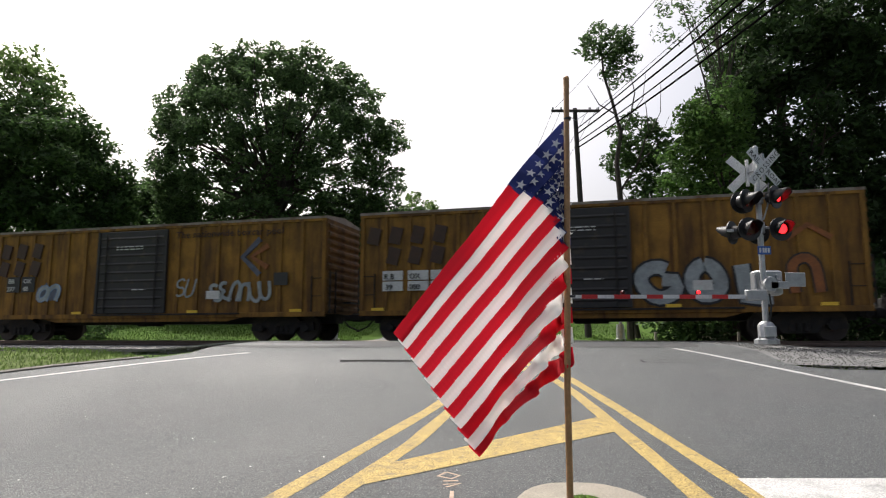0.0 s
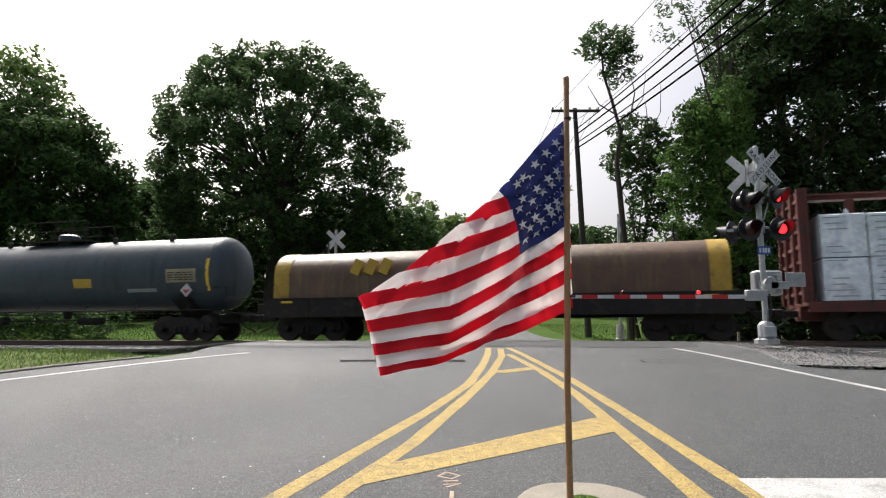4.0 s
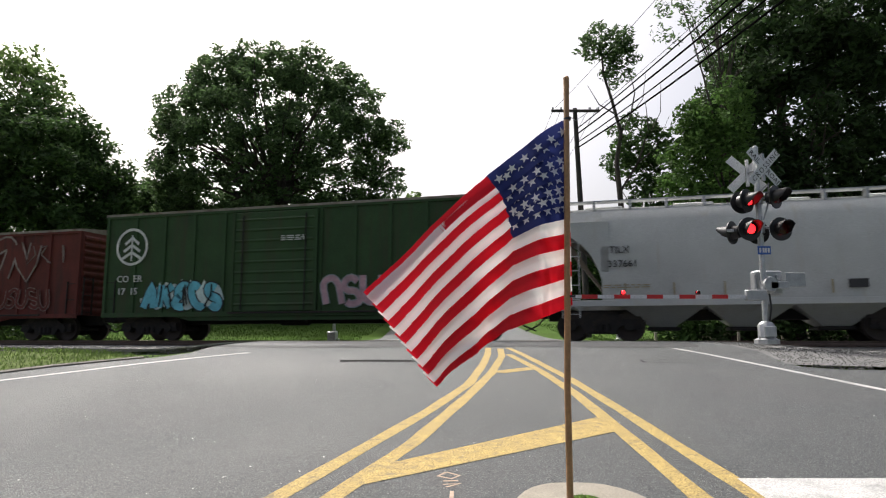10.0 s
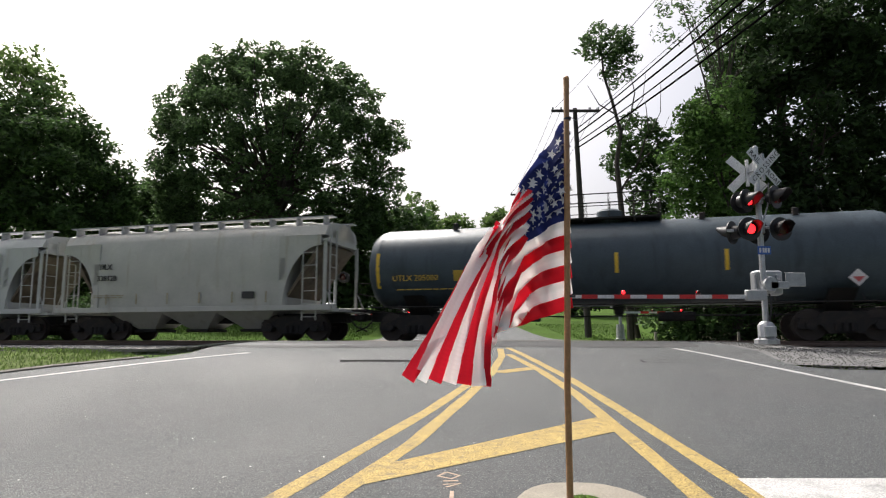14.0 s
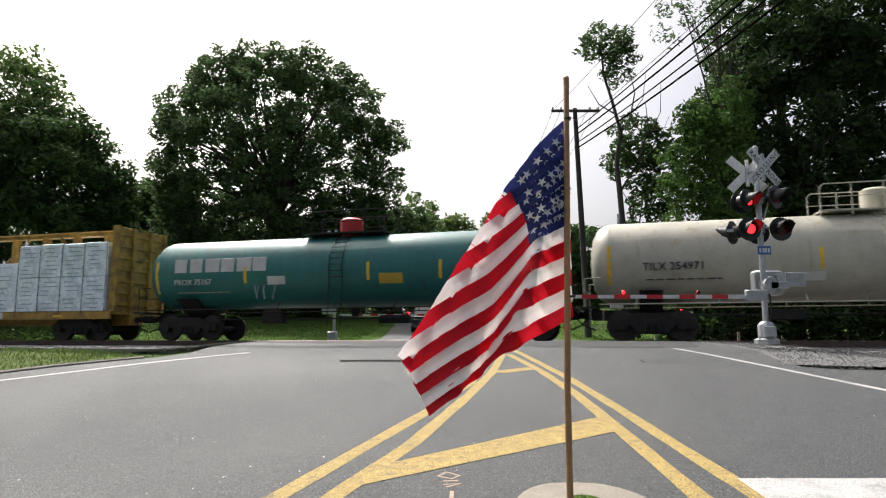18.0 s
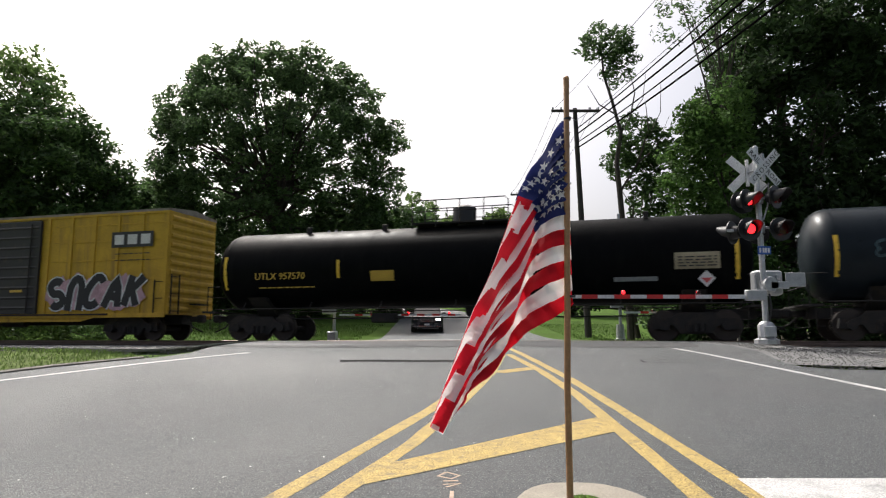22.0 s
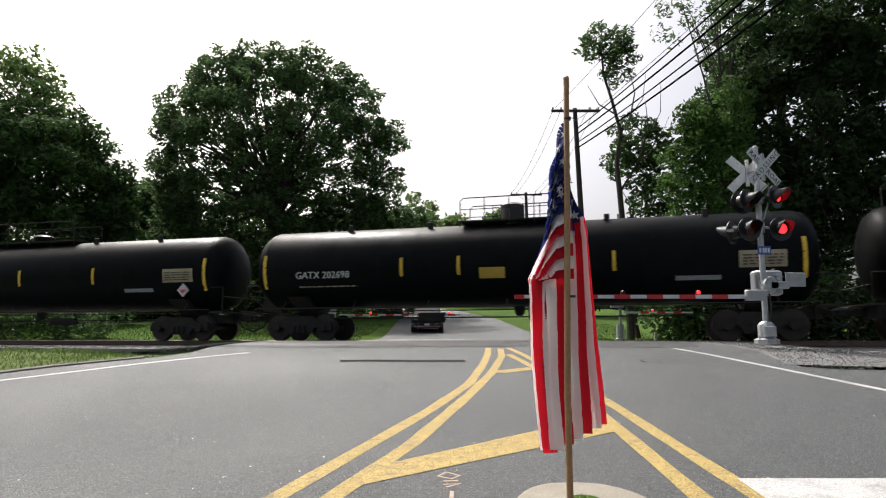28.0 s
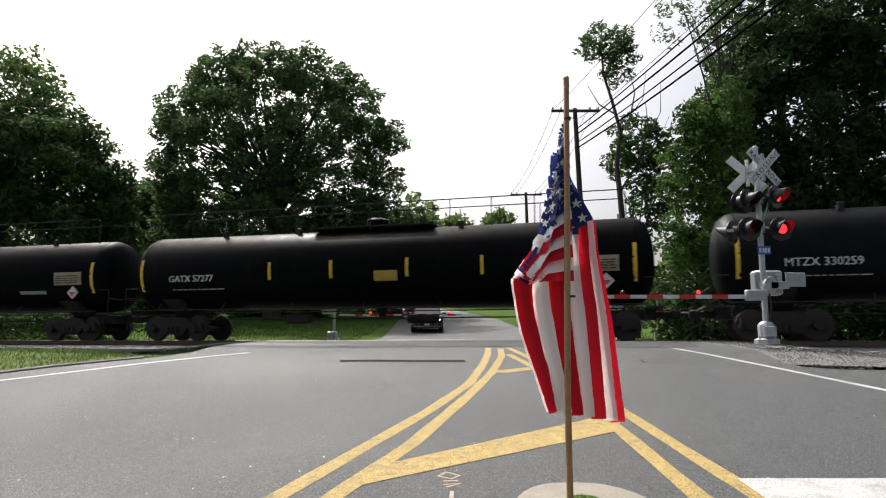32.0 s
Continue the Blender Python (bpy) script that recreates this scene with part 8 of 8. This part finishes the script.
def keys_of_flag():
    times = [k * 0.25 for k in range(int(SECONDS * 4) + 1)]
    tables = [[] for _ in PIECES]
    U, V = np.array([p[1] for p in PIECES]), np.array([p[2] for p in PIECES])
    unit = lambda a: a / np.maximum(length(a), 1e-9)[:, None]
    for t in times:
        P, du, dv = flag_points(t, U, V)
        du, gap, dv = unit(du), dv, unit(dv)
        # the panel lies along its stripe, and its upright is square to that
        du = unit(du + (np.cross(dv, np.cross(du, dv)) - du) * np.clip(1 - U / 0.06, 0, 1)[:, None])
        up = dv - du * (dv * du).sum(1)[:, None]
        thin = length(up) < 0.05
        up[thin] = np.cross(du[thin], np.array([0.0, 1.0, 0.0]))
        ex, up = du, unit(up)
        ey = np.cross(up, ex)
        # panels lap like shingles, the more steeply the closer the stripes lie
        tilt = np.clip(np.arctan2(0.012, np.abs((gap * up).sum(1))), 0.15, 0.5)[:, None]
        up, ey = up * np.cos(tilt) + ey * np.sin(tilt), ey * np.cos(tilt) - up * np.sin(tilt)
        M = np.zeros((len(U), 4, 4))
        M[:, :3, 0], M[:, :3, 1], M[:, :3, 2], M[:, :3, 3], M[:, 3, 3] = ex, ey, up, P, 1
        for k, m in enumerate(M.tolist()):
            tables[k].append((t, Matrix(m)))
    for (ob, u, v), table in zip(PIECES, tables):
        rows = []
        for t, m in table:
            if rows:
                t0, m0 = rows[-1]
                q0, q1 = m0.to_quaternion(), m.to_quaternion()
                if abs(q0.dot(q1)) < 0.78:
                    # a quick flip: go through it in three even turns
                    q1 = q1 if q0.dot(q1) > 0 else -q1
                    for w in (1 / 3, 2 / 3):
                        rows.append((t0 + (t - t0) * w, Matrix.LocRotScale(m0.translation.lerp(m.translation, w), q0.slerp(q1, w), None)))
            rows.append((t, m))
        walk(ob, rows)


def run_of(t):
    """Metres that the train has gone since the start: it slows a little."""
    q = t / 32
    return 32 * (18.0755 * q - 0.34355 * q ** 2 - 1.01592 * q ** 3 + 0.54794 * q ** 4)


FLASH_START, FLASH_PERIOD = 5.85, 1.329


def keys_of_flashers():
    """Each pair of lights takes turns: a lens turns over in a tenth of a second."""
    half = FLASH_PERIOD / 2
    first = FLASH_START - half * 10
    for lens, where, phase in FLASHERS:
        # at `first` the lights of phase 0 come on
        table = []
        t = first
        while t < SECONDS:
            table.append(t)
            t += half
        rows, current = [], None
        for n, t in enumerate(table):
            lit = (n % 2 == 0) == (phase == 0)
            if t <= 0:
                current = 0.0 if lit else 180.0
                continue
            if not rows:
                rows.append((0.0, current))
            for j in range(4):
                tt = t - 0.05 + j / 30
                if 0 < tt < SECONDS:
                    rows.append((tt, current + 60.0 * j))
            current += 180.0
        rows.append((SECONDS, rows[-1][1]))
        walk(lens, [(t, pose(where.x, where.y, where.z, 0, 0, a)) for t, a in rows])


def motions():
    for car, centre in TRAIN:
        rows = []
        for k in range(17):
            t = 2.0 * k
            p = on_track(centre - run_of(t))
            rows.append((t, pose(p.x, p.y, RAIL_TOP, 0, 0, TRACK_TURN)))
        walk(car, rows)
    keys_of_flashers()
    keys_of_flag()


motions()
